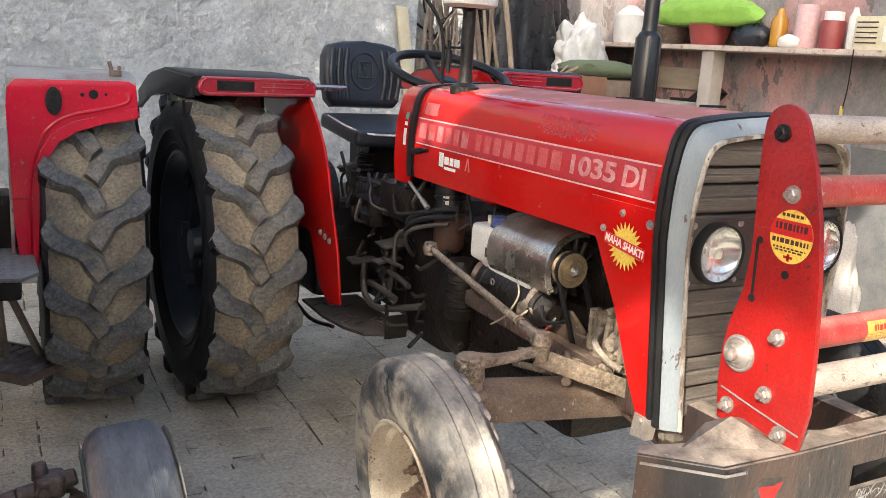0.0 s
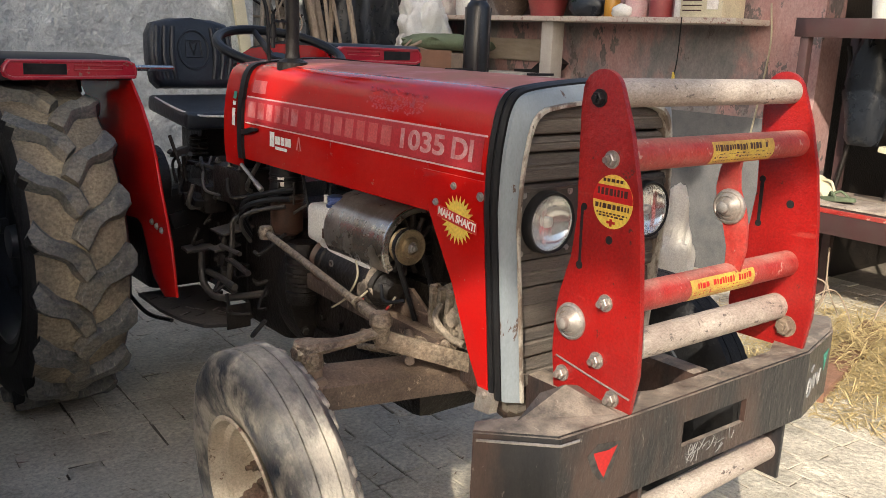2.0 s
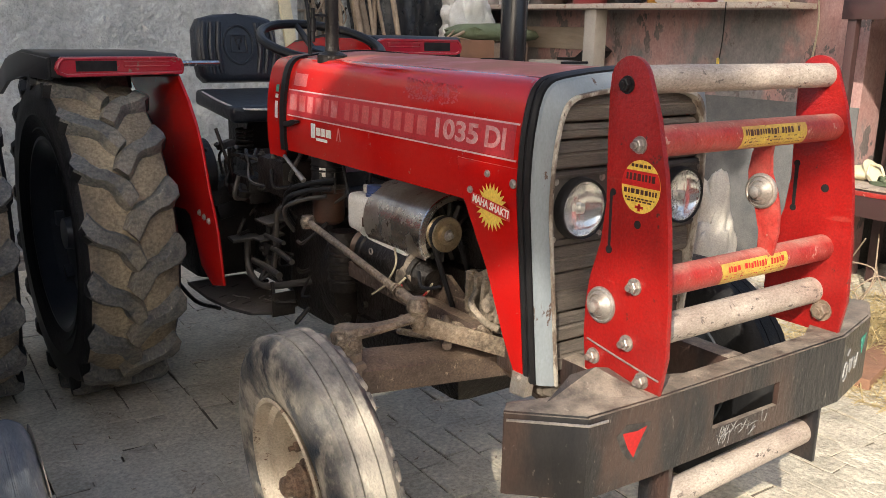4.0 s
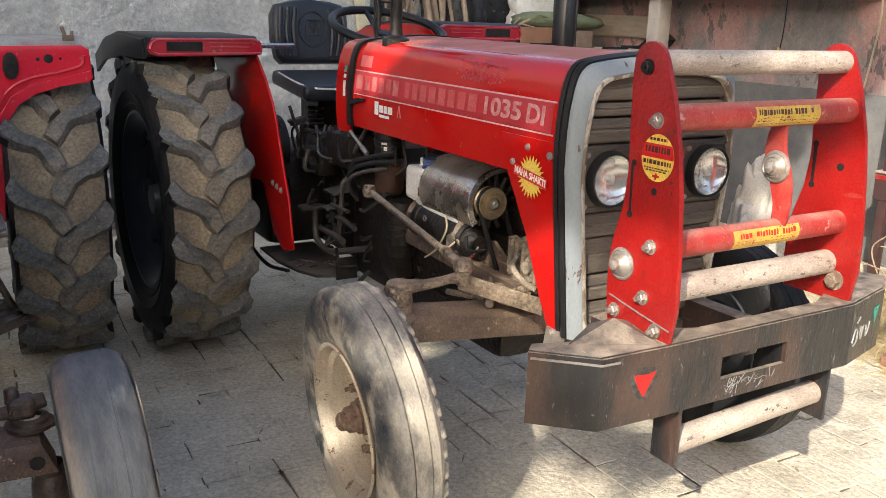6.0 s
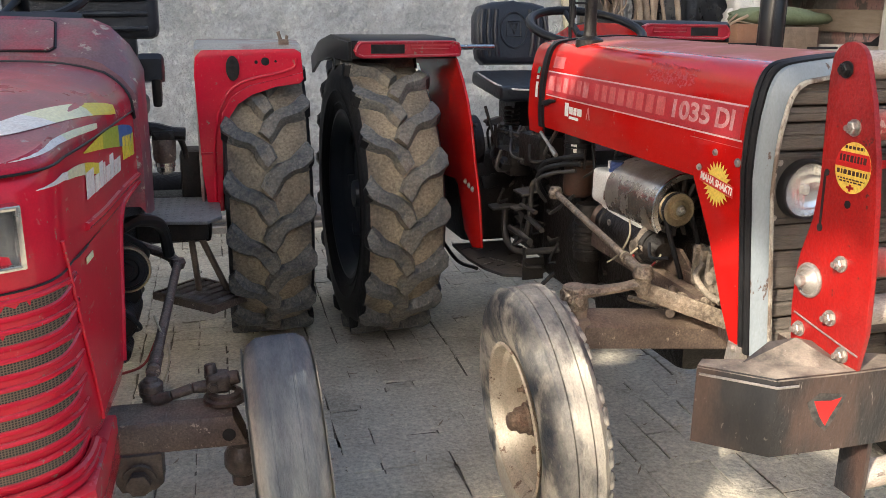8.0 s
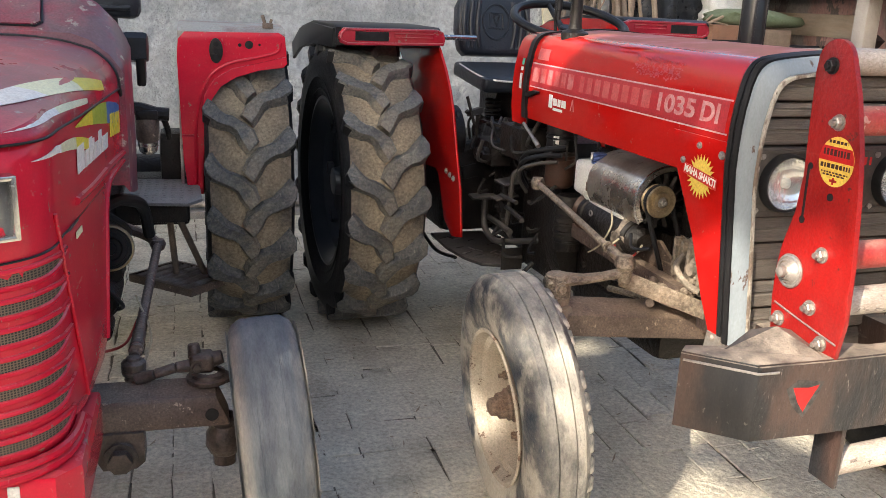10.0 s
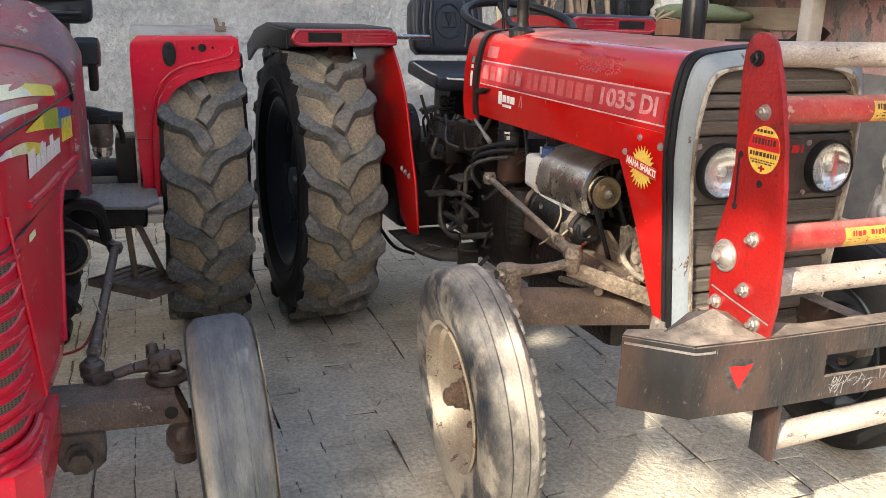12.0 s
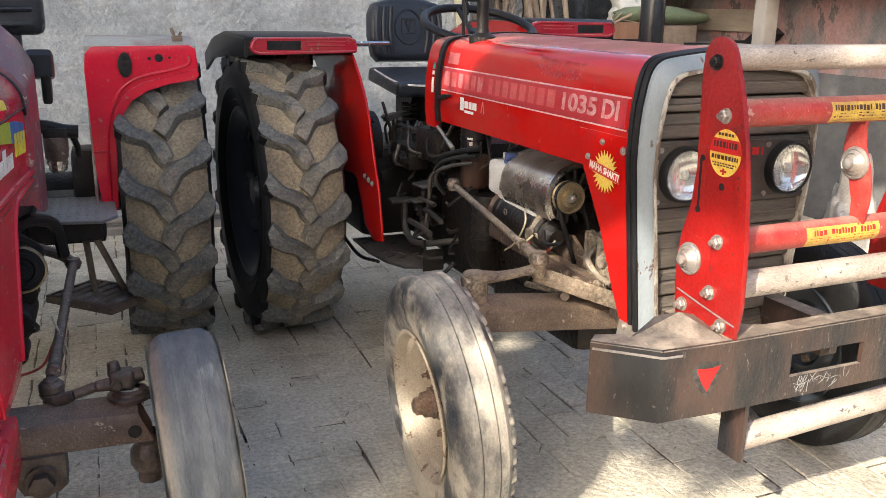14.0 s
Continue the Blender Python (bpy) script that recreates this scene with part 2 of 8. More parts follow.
RIM_PALE = material("pale_rim_paint", (0.40, 0.355, 0.285), 0.5, second=(0.33, 0.28, 0.22), scale=9, amount=0.8, dust=0.30, dust_colour=(0.24, 0.185, 0.13), dust_scale=10, chips=0.16, chip_colour=(0.11, 0.062, 0.04), chip_scale=26, bump=0.4, grain=0.25)
RUST = material("rusty_grimy_steel", (0.22, 0.165, 0.125), 0.55, metal=0.35, second=(0.09, 0.066, 0.052), scale=12, dust=0.4, up=0.3, dust_colour=(0.42, 0.34, 0.25), dust_scale=13, bump=0.4, bump_scale=80)
HUB_RUST = material("flaking_rusty_hub", (0.20, 0.125, 0.085), 0.6, metal=0.2, second=(0.055, 0.038, 0.03), scale=16, amount=0.95, dust=0.35, dust_colour=(0.40, 0.34, 0.27), dust_scale=22, bump=0.8, bump_scale=60, grain=0.35)
GREASY = material("greasy_forged_steel", (0.10, 0.078, 0.066), 0.36, metal=0.3, second=(0.026, 0.020, 0.019), scale=14, amount=0.9, dust=0.22, up=0.25, dust_colour=(0.30, 0.235, 0.18), dust_scale=18, bump=0.5, bump_scale=60, grain=0.25)
LINK = material("oily_forged_steel", (0.135, 0.098, 0.070), 0.38, metal=0.35, second=(0.040, 0.030, 0.024), scale=14, amount=0.95, dust=0.25, up=0.35, dust_colour=(0.46, 0.36, 0.26), dust_scale=18, bump=0.5, bump_scale=70, spread=0.07, grain=0.3, edge=0.5, edge_colour=(0.5, 0.42, 0.32))
AXLE = material("dusty_axle_steel", (0.095, 0.066, 0.056), 0.38, metal=0.25, second=(0.045, 0.033, 0.032), scale=8, dust=0.32, up=0.45, dust_colour=(0.34, 0.255, 0.18), dust_scale=13, chips=0.10, chip_colour=(0.32, 0.25, 0.20), bump=0.4, grain=0.35, chip_scale=30, streak=0.5, edge_colour=(0.34, 0.27, 0.21))
BUMPER = material("scuffed_black_bumper_paint", (0.012, 0.013, 0.016), 0.28, second=(0.070, 0.040, 0.031), scale=3.0, amount=0.75, dust=0.03, up=0.7, dust_colour=(0.40, 0.335, 0.265), dust_scale=13, chips=0.05, chip_colour=(0.24, 0.22, 0.19), bump=0.4, bump_scale=40, spread=0.07, grain=0.2, chip_scale=15, stretch=(1.8, 1.8, 0.6), streak=0.35, edge_colour=(0.30, 0.27, 0.23))
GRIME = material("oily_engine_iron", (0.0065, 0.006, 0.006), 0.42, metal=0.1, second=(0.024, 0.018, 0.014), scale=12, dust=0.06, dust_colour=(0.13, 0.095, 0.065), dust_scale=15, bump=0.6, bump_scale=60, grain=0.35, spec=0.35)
BLOCK = material("muddy_engine_casting", (0.20, 0.165, 0.13), 0.6, second=(0.04, 0.033, 0.028), scale=14, amount=0.95, dust=0.5, dust_colour=(0.46, 0.38, 0.28), dust_scale=11, bump=0.6, bump_scale=60, spread=0.05, grain=0.3)
BLACK = material("black_plastic", (0.006, 0.0065, 0.008), 0.42, second=(0.02, 0.02, 0.022), scale=10, dust=0.03, up=0.05, dust_colour=(0.20, 0.18, 0.155), dust_scale=9, spec=0.25)
VINYL = material("dark_seat_vinyl", (0.010, 0.0135, 0.021), 0.34, second=(0.020, 0.025, 0.034), scale=14, dust=0.06, up=0.12, dust_colour=(0.2, 0.2, 0.19), dust_scale=12, bump=0.35, bump_scale=70, spec=0.45)
TRIM = material("scuffed_grey_trim", (0.21, 0.245, 0.275), 0.36, metal=0.05, second=(0.18, 0.205, 0.225), scale=9, dust=0.06, dust_scale=14, chips=0.10, chip_colour=(0.075, 0.045, 0.035), chip_scale=16, grain=0.1, stretch=(1.6, 1, 0.5))
TRIM_EDGE = material("chipped_pale_trim_edge", (0.40, 0.37, 0.32), 0.5, metal=0.1, second=(0.12, 0.085, 0.065), scale=14, amount=0.9, dust=0.1, chips=0.08, chip_colour=(0.05, 0.034, 0.026), chip_scale=40, spread=0.05, stretch=(2, 2, 0.8))
GRILLE = material("dusty_black_grille", (0.062, 0.054, 0.047), 0.55, second=(0.13, 0.112, 0.093), scale=5, amount=0.9, dust=0.45, up=0.5, dust_colour=(0.24, 0.20, 0.16), dust_scale=8, bump=0.5, bump_scale=90, stretch=(0.25, 1, 5), grain=0.3, spec=0.35)
GRILLE_DARK = material("black_lamp_panel_paint", (0.030, 0.027, 0.025), 0.4, second=(0.055, 0.048, 0.043), scale=9, dust=0.25, dust_colour=(0.20, 0.165, 0.13), dust_scale=11, bump=0.2, grain=0.2)
DRIFT = material("drifted_dust", (0.60, 0.56, 0.45), 0.95, second=(0.43, 0.39, 0.31), scale=4, amount=0.8, dust=0.6, dust_colour=(0.70, 0.63, 0.51), dust_scale=3.0, bump=1.0, bump_scale=36, grain=0.28, grain_scale=60, world_space=True, spec=0.2)
STEEL = material("brushed_steel_cover", (0.60, 0.56, 0.51), 0.24, metal=0.95, second=(0.34, 0.28, 0.23), scale=9, amount=0.9, dust=0.12, up=0.15, dust_scale=12, dust_colour=(0.22, 0.17, 0.12), grain=0.15, bump=0.08, bump_scale=12, chips=0.05, chip_colour=(0.12, 0.09, 0.07), chip_scale=20)
STACK = material("black_stack_paint", (0.008, 0.009, 0.012), 0.3, second=(0.02, 0.02, 0.022), scale=12, dust=0.05, dust_colour=(0.16, 0.14, 0.12), dust_scale=14)
ZINC = material("galvanised_bolt_steel", (0.36, 0.35, 0.33), 0.38, metal=0.7, second=(0.2, 0.16, 0.13), scale=30, dust=0.3, dust_colour=(0.35, 0.25, 0.2), dust_scale=25)
PEDAL = material("dark_worn_pedal_steel", (0.034, 0.032, 0.031), 0.42, metal=0.4, second=(0.058, 0.053, 0.048), scale=16, dust=0.2, up=0.3, dust_colour=(0.26, 0.22, 0.18), dust_scale=14, bump=0.3)
WHITE_PLASTIC = material("white_bottle_plastic", (0.72, 0.72, 0.68), 0.45, second=(0.55, 0.53, 0.47), scale=9, dust=0.2, dust_scale=10)
BLUE_CAP = material("blue_cap_plastic", (0.05, 0.08, 0.22), 0.4)
PALE_BAR = material("scraped_pale_bar_paint", (0.50, 0.435, 0.37), 0.5, second=(0.30, 0.235, 0.195), scale=8, amount=0.95, dust=0.3, dust_colour=(0.42, 0.37, 0.31), dust_scale=16, chips=0.12, chip_colour=(0.105, 0.08, 0.07), bump=0.4, stretch=(0.8, 1.6, 1.6), chip_scale=30, streak=0.8, edge_colour=(0.10, 0.075, 0.065), grain=0.3)
BAR_RED = material("scraped_red_bar_paint", (0.36, 0.012, 0.010), 0.40, second=(0.22, 0.009, 0.010), scale=8, amount=0.8, dust=0.30, up=0.65, dust_colour=(0.46, 0.24, 0.185), dust_scale=14, chips=0.11, chip_colour=(0.44, 0.25, 0.20), chip_scale=30, bump=0.25, bump_scale=80, grain=0.25, streak=0.4, edge_colour=(0.50, 0.30, 0.24))
PLASTER = material("rough_grey_plaster", (0.42, 0.44, 0.435), 0.9, second=(0.60, 0.62, 0.61), scale=3.5, amount=0.9, dust=0.6, dust_colour=(0.34, 0.345, 0.33), dust_scale=11, bump=1.0, bump_scale=14, relief=0.05, grain=0.18, grain_scale=34)
PINK_WALL = material("stained_pink_plaster", (0.36, 0.20, 0.185), 0.9, second=(0.17, 0.165, 0.165), scale=2.1, amount=1.0, dust=0.35, dust_colour=(0.46, 0.37, 0.35), dust_scale=10, chips=0.20, chip_colour=(0.055, 0.05, 0.052), chip_scale=5.0, bump=0.7, bump_scale=18, spread=0.045, grain=0.2, grain_scale=90, stretch=(1, 1, 0.6))
PAVER = material("dusty_paver", (0.60, 0.56, 0.45), 0.92, second=(0.37, 0.335, 0.265), scale=4, amount=0.85, dust=0.75, dust_colour=(0.70, 0.63, 0.51), dust_scale=3.0, bump=1.0, bump_scale=36, per=0.13, grain=0.28, grain_scale=60, world_space=True, spec=0.2)
SOIL = material("packed_dust", (0.12, 0.10, 0.075), 0.95, second=(0.12, 0.10, 0.08), scale=6, dust=0.4, dust_colour=(0.36, 0.31, 0.24), dust_scale=14, bump=0.6, bump_scale=40)

# colour of the two unseen walls, chosen for the light they bounce
BOUNCE_WALL = material("bounce_wall", (0.40, 0.35, 0.29), 0.9, second=(0.32, 0.28, 0.23), scale=2.0, dust=0.4, dust_scale=3, bump=0.5, bump_scale=14)

# ---- setting ----
BACK_Y, SIDE_X = 3.75, 3.45


def ground_sheet():
    bm = bmesh.new()
    box(bm, -60, 60, -60, 60, -0.3, -0.006)
    return thing("ground", bm, SOIL, "dusty packed earth bed under the yard paving", "ground", kind="structure")


ground_sheet()


def plaster_wall(name, x0, x1, y0, y1, z1, mat, label):
    bm = bmesh.new()
    box(bm, x0, x1, y0, y1, -0.05, z1)
    return thing(name, bm, mat, label, "wall", kind="structure")


wall_back = plaster_wall("wall_back", -7.0, 1.22, BACK_Y, BACK_Y + 0.23, 3.0, PLASTER, "rough grey cement-plastered yard wall")
# two walls out of view, added to block low sky and bounce warm light
wall_front = plaster_wall("wall_front", -11.23, 12.0, -9.23, -9.0, 3.2, BOUNCE_WALL, "plain unseen wall added behind the camera to shape the light")
wall_left = plaster_wall("wall_left", -11.23, -11.0, -9.0, 6.0, 3.2, BOUNCE_WALL, "plain unseen wall added across the yard to shape the light")
wall_recess = plaster_wall("wall_recess", 1.22, SIDE_X + 0.23, 5.2, 5.43, 3.0, PLASTER, "shaded plaster wall behind the heaped branches")
wall_side = plaster_wall("wall_side", SIDE_X, SIDE_X + 0.23, 0.95, 5.2, 3.0, PINK_WALL, "stained pink and grey plastered side wall")

# ---- wheels ----
XROT = Matrix.Rotation(radians(90), 4, "Y")


def tyre_carcass(bm, prof, at, n=64):
    return lathe(bm, prof, Matrix.Translation(at) @ XROT, n, closed=True)


def lug_mesh(s, R, W, lug_h, reach, width, seed, mat):
    """One curved bar lug at the front of the wheel, from beside the middle out to a shoulder."""
    bm = bmesh.new()
    rnd = random.Random(seed)

    def pt(h, r, phi):
        return Vector((h, -r * math.cos(phi), r * math.sin(phi)))
    st = []
    n = 8
    for i in range(n + 1):
        t = i / n
        h = s * (-0.010 + (W / 2 + 0.012) * t)
        phi = reach * (t ** 0.85 + 0.10 * math.sin(2 * math.pi * t))
        drop = 0.003 * (1 - t) ** 2 + (0.0 if t < 0.75 else 0.022 * ((t - 0.75) / 0.25) ** 2)
        top = R - drop - rnd.uniform(0, 0.005)
        base = R - lug_h - drop - 0.012
        wd = width * (1.28 if i == 1 else 1.0 if i == 0 else 0.84 + 0.36 * t) * rnd.uniform(0.90, 1.10)
        ang = math.atan(reach / (W / 2) * R * 0.85)
        dphi, dh = wd * math.cos(ang) / R, wd * math.sin(ang)
        row = []
        for e, r in ((-1.45, base), (-1.02, top - 0.009), (-0.78, top), (0.78, top), (1.02, top - 0.009), (1.45, base)):
            row.append(bm.verts.new(pt(s * min(abs(h + s * dh * e * 0.5), W / 2 + 0.004) if t > 0.3 else h + s * dh * e * 0.5, r + rnd.uniform(-0.002, 0.002), phi - dphi * e * 0.5 + rnd.uniform(-0.004, 0.004))))
        st.append(row)
    for A, B in zip(st, st[1:]):
        for i in range(6):
            bm.faces.new([A[i], A[(i + 1) % 6], B[(i + 1) % 6], B[i]])
    bm.faces.new(st[0]), bm.faces.new(st[-1][::-1])
    me = finish(bm, "lug", [mat, TYRE_BLACK], 32)
    for p in me.polygons:
        p.material_index = 1 if abs(p.center.x) > W * 0.470 else 0
    return me


def rear_wheel(parent, at, R, W, out, rim_r=0.365, count=18):
    ty = bmesh.new()
    c = R - 0.044
    half = [(rim_r - 0.005, W * 0.40), (rim_r + 0.03, W * 0.44), (rim_r + 0.045, W * 0.462), (rim_r + 0.052, W * 0.450), (rim_r + 0.09, W * 0.488), (rim_r + 0.10, W * 0.500), (rim_r + 0.108, W * 0.490), (c - 0.08, W * 0.50), (c - 0.03, W * 0.492), (c - 0.010, W * 0.45), (c - 0.002, W * 0.32), (c, W * 0.18)]
    prof = [(r, h) for r, h in half] + [(c + 0.003, 0)] + [(r, -h) for r, h in half[::-1]]
    tyre_carcass(ty, prof, (0, 0, 0), 80)
    me = finish(ty, "rear_wheel", [TYRE, TYRE_BLACK])
    for p in me.polygons:
        if abs(p.center.x) > W * 0.465 or math.hypot(p.center.y, p.center.z) < c - 0.07:
            p.material_index = 1
    wheel = part("rear_wheel", me, None, parent, "rear wheel with a dusty deep-lugged tractor tyre")
    wheel.location = at
    kinds_ = {s: [lug_mesh(s, R, W, 0.044, 0.29, 0.055, 10 * k + s, TYRE_LUG) for k in range(5)] for s in (-1, 1)}
    rnd = random.Random(5)
    for s in (-1, 1):
        for k in range(count):
            lug = new("lug", kinds_[s][rnd.randrange(5)])
            lug.parent = wheel
            lug.rotation_euler = (-(2 * math.pi * (k + (0.5 if s > 0 else 0)) / count + rnd.uniform(-0.01, 0.01)), 0, 0)
    rim = bmesh.new()
    m = XROT
    o = out
    lathe(rim, [(rim_r + 0.012, o * W * 0.40), (rim_r + 0.02, o * W * 0.425), (rim_r + 0.004, o * W * 0.43), (rim_r - 0.015, o * W * 0.39), (rim_r - 0.03, o * W * 0.30),
                (rim_r - 0.045, o * W * 0.24), (rim_r - 0.04, -o * W * 0.24), (rim_r - 0.012, -o * W * 0.39), (rim_r + 0.01, -o * W * 0.43), (rim_r + 0.012, -o * W * 0.38)], m, 56)
    part("rim", rim, RIM_BLACK, wheel, "black steel rim")
    disc = bmesh.new()
    lathe(disc, [(rim_r - 0.043, o * W * 0.1), (rim_r - 0.10, o * W * 0.09), (rim_r - 0.16, o * W * 0.02), (0.13, o * W * 0.03), (0.11, o * W * 0.12), (0.07, o * W * 0.14), (0.06, o * W * 0.3), (0, o * W * 0.31)], m, 48)
    part("wheel_disc", disc, RIM_BLACK, wheel, "black wheel disc")
    nut = bmesh.new()
    hexbolt(nut, (0, 0, 0), (o, 0, 0), 0.016, 0.024)
    nut = finish(nut, "wheel_nut", ZINC)
    cleat = bmesh.new()
    box(cleat, -0.02, 0.02, -0.03, 0.03, rim_r - 0.075, rim_r - 0.04, 0.004)
    cleat = finish(cleat, "rim_cleat", RIM_BLACK)
    for k in range(8):
        a = 2 * math.pi * k / 8
        q = new("wheel_nut", nut)
        q.parent, q.location = wheel, (o * W * 0.03, 0.165 * math.cos(a), 0.165 * math.sin(a))
        q = new("rim_cleat", cleat)
        q.parent, q.location, q.rotation_euler = wheel, (o * W * 0.13, 0, 0), (a, 0, 0)
    return wheel


def front_wheel(parent, at, R, W, out, steer=0.0, camber=0.0, rim_r=0.213, tyre_mat=None, ribs=3, blocks=True, rim_mat=None):
    turn = Matrix.Translation(at) @ Matrix.Rotation(radians(steer), 4, "Z") @ Matrix.Rotation(radians(camber), 4, "Y")
    tyre_mat, rim_mat = tyre_mat or TYRE_PALE, rim_mat or RIM_PALE
    ty = bmesh.new()
    half = [(rim_r - 0.004, W * 0.40), (rim_r + 0.03, W * 0.46), (rim_r + 0.08, W * 0.5), (R - 0.045, W * 0.485), (R - 0.018, W * 0.42), (R - 0.006, W * 0.33)]
    tread = []
    if ribs == 3:
        for h in (0.30, 0.16, 0.155, 0.145, 0.14, 0.04):
            tread.append((R - (0.012 if 0.143 < h < 0.157 else 0.001), W * h))
    else:
        for h in (0.27, 0.20, 0.19, 0.17, 0.16, 0.03):
            tread.append((R - (0.0025 if 0.165 < h < 0.195 else 0.001), W * h))
    full = half + tread
    prof = full + [(r, -h) for r, h in full[::-1]]
    tyre_carcass(ty, prof, (0, 0, 0), 72)
    for v in ty.verts:
        d = noise.fractal(v.co * 9.0, 1.0, 2.0, 3)
        v.co *= 1 + 0.004 * d
    wheel = part("front_wheel", ty, tyre_mat, parent, "front wheel with a worn ribbed tyre caked in pale dust" if blocks else "front wheel with a worn smooth grey tyre")
    wheel.matrix_basis = turn
    o = out
    if blocks:
        # worn rounded shoulder blocks along both edges
        rnd = random.Random(3)
        made = []
        for k in range(5):
            bm = bmesh.new()
            box(bm, -W * 0.105, W * 0.105, -0.026, 0.026, -0.022, 0.006 + rnd.uniform(-0.003, 0.003), 0.012, None, 3)
            made.append(finish(bm, "tread_block", tyre_mat))
        for k in range(40):
            for s in (1,):
                a = 2 * math.pi * (k + 0.25 * s + rnd.uniform(-0.07, 0.07)) / 40
                if rnd.random() < 0.06:
                    continue
                q = new("tread_block", made[rnd.randrange(5)])
                q.parent = wheel
                q.matrix_basis = Matrix.Rotation(a, 4, "X") @ Matrix.Translation((s * W * 0.405, 0, R - (0.0205 if s > 0 else 0.0245))) @ Matrix.Rotation(radians(20 * s), 4, "Y") @ Matrix.Rotation(radians(rnd.uniform(-9, 9)), 4, "Z")
    rim = bmesh.new()
    lathe(rim, [(rim_r + 0.002, o * 0.066), (rim_r + 0.009, o * 0.073), (rim_r + 0.004, o * 0.078), (rim_r - 0.004, o * 0.074), (rim_r - 0.010, o * 0.062), (rim_r - 0.014, o * 0.045), (rim_r - 0.030, o * 0.036), (rim_r - 0.036, o * 0.020), (rim_r - 0.038, -o * 0.035),
                (rim_r - 0.02, -o * 0.06), (rim_r, -o * 0.077), (rim_r + 0.004, -o * 0.07)], XROT, 56)
    rim = part("rim", rim, rim_mat, wheel, "dusty steel rim")
    disc = bmesh.new()
    lathe(disc, [(rim_r - 0.037, -o * 0.030), (rim_r - 0.055, -o * 0.020), (rim_r - 0.080, -o * 0.012), (0.112, -o * 0.026), (0.098, -o * 0.030), (0.085, -o * 0.016), (0.0, -o * 0.014)], XROT, 48)
    part("wheel_disc", disc, rim_mat, wheel, "dusty wheel disc with rubbed paint")
    hub = bmesh.new()
    lathe(hub, [(0.0, -o * 0.015), (0.070, -o * 0.015), (0.072, -o * 0.004), (0.056, o * 0.002), (0.052, o * 0.020), (0.044, o * 0.026), (0.046, o * 0.034), (0.038, o * 0.040), (0.036, o * 0.060), (0.027, o * 0.066), (0.025, o * 0.082), (0.017, o * 0.088), (0, o * 0.089)], XROT, 26)
    part("hub", hub, HUB_RUST, wheel, "rusty stepped hub cap")
    lobe = bmesh.new()
    box(lobe, -0.008, 0.008, -0.020, 0.020, 0.060, 0.118, 0.006)
    lobe = finish(lobe, "hub_lobe", HUB_RUST)
    nut = bmesh.new()
    hexbolt(nut, (0, 0, 0), (o, 0, 0), 0.013, 0.02, 0.014)
    nut = finish(nut, "wheel_nut", HUB_RUST)
    for k in range(5):
        a = 2 * math.pi * k / 5 + 0.3
        q = new("hub_lobe", lobe)
        q.parent, q.matrix_basis = wheel, Matrix.Rotation(a, 4, "X") @ Matrix.Translation((-o * 0.010, 0, 0))
        q = new("wheel_nut", nut)
        q.parent, q.location = wheel, (-o * 0.002, -0.092 * math.sin(a), 0.092 * math.cos(a))
    return wheel


# ---- the red tractor ----
XC = 0.0
tractor = thing("tractor", None, None, "red farm tractor with a front guard parked on dusty pavers", "tractor")
AXY = 1.73
rear_wheel(tractor, (XC - 0.715, AXY, 0.635), 0.635, 0.335, -1)
rear_wheel(tractor, (XC + 0.715, AXY, 0.635), 0.635, 0.335, 1)
front_wheel(tractor, (-0.672, -0.09, 0.37), 0.37, 0.155, -1, steer=-4.0, camber=-5.0)
front_wheel(tractor, (0.715, -0.09, 0.37), 0.37, 0.17, 1, tyre_mat=TYRE_BLACK, rim_mat=RIM_BLACK)


HC = -0.02


SIDE_LEAN = ((0.60, 0.049), (1.09, 0.0), (1.14, 0.0), (1.19, 0.0015), (1.235, 0.006), (1.287, 0.016), (1.31, 0.0235))


def lean(z):
    """How far the flank lies inwards at a height: tapering to the foot, leaning in to the shoulder."""
    for (za, ia), (zb, ib) in zip(SIDE_LEAN, SIDE_LEAN[1:]):
        if z <= zb:
            return ia + (ib - ia) * max(0.0, z - za) / (zb - za)
    return SIDE_LEAN[-1][1]


def hood_section(hw, z0, inset=0.0):
    """Half of the hood's outline from the lower edge over the shoulder to the middle of the top."""
    c = [(lean(z0), z0)] + [(i, z - inset) for z, i in SIDE_LEAN if z > z0 + 0.02]
    c += [(0.029, 1.321 - inset), (0.0365, 1.331 - inset), (0.047, 1.3395 - inset), (0.060, 1.3455 - inset), (0.078, 1.3495 - inset), (0.11, 1.354 - inset), (0.16, 1.3595 - inset), (0.22, 1.364 - inset), (0.27, 1.367 - inset)]
    return [(-(hw - inset) + x, z) for x, z in c]


def hood_shell(bm, y0, y1, hw, z0, inset=0.0, thick=0.006):
    o = hood_section(hw, z0, inset)
    o = o + [(-x, z) for x, z in o[::-1]]
    i = hood_section(hw, z0, inset + thick)
    i = i + [(-x, z) for x, z in i[::-1]]
    ring = o + i[::-1]
    n = len(ring)
    A = [bm.verts.new((HC + x, y0, z)) for x, z in ring]
    B = [bm.verts.new((HC + x, y1, z)) for x, z in ring]
    for k in range(n):
        bm.faces.new([A[k], A[(k + 1) % n], B[(k + 1) % n], B[k]])
    h = len(o)
    for k in range(h - 1):
        for S in (A, B):
            bm.faces.new([S[k], S[k + 1], S[n - 2 - k], S[n - 1 - k]])
    return bm


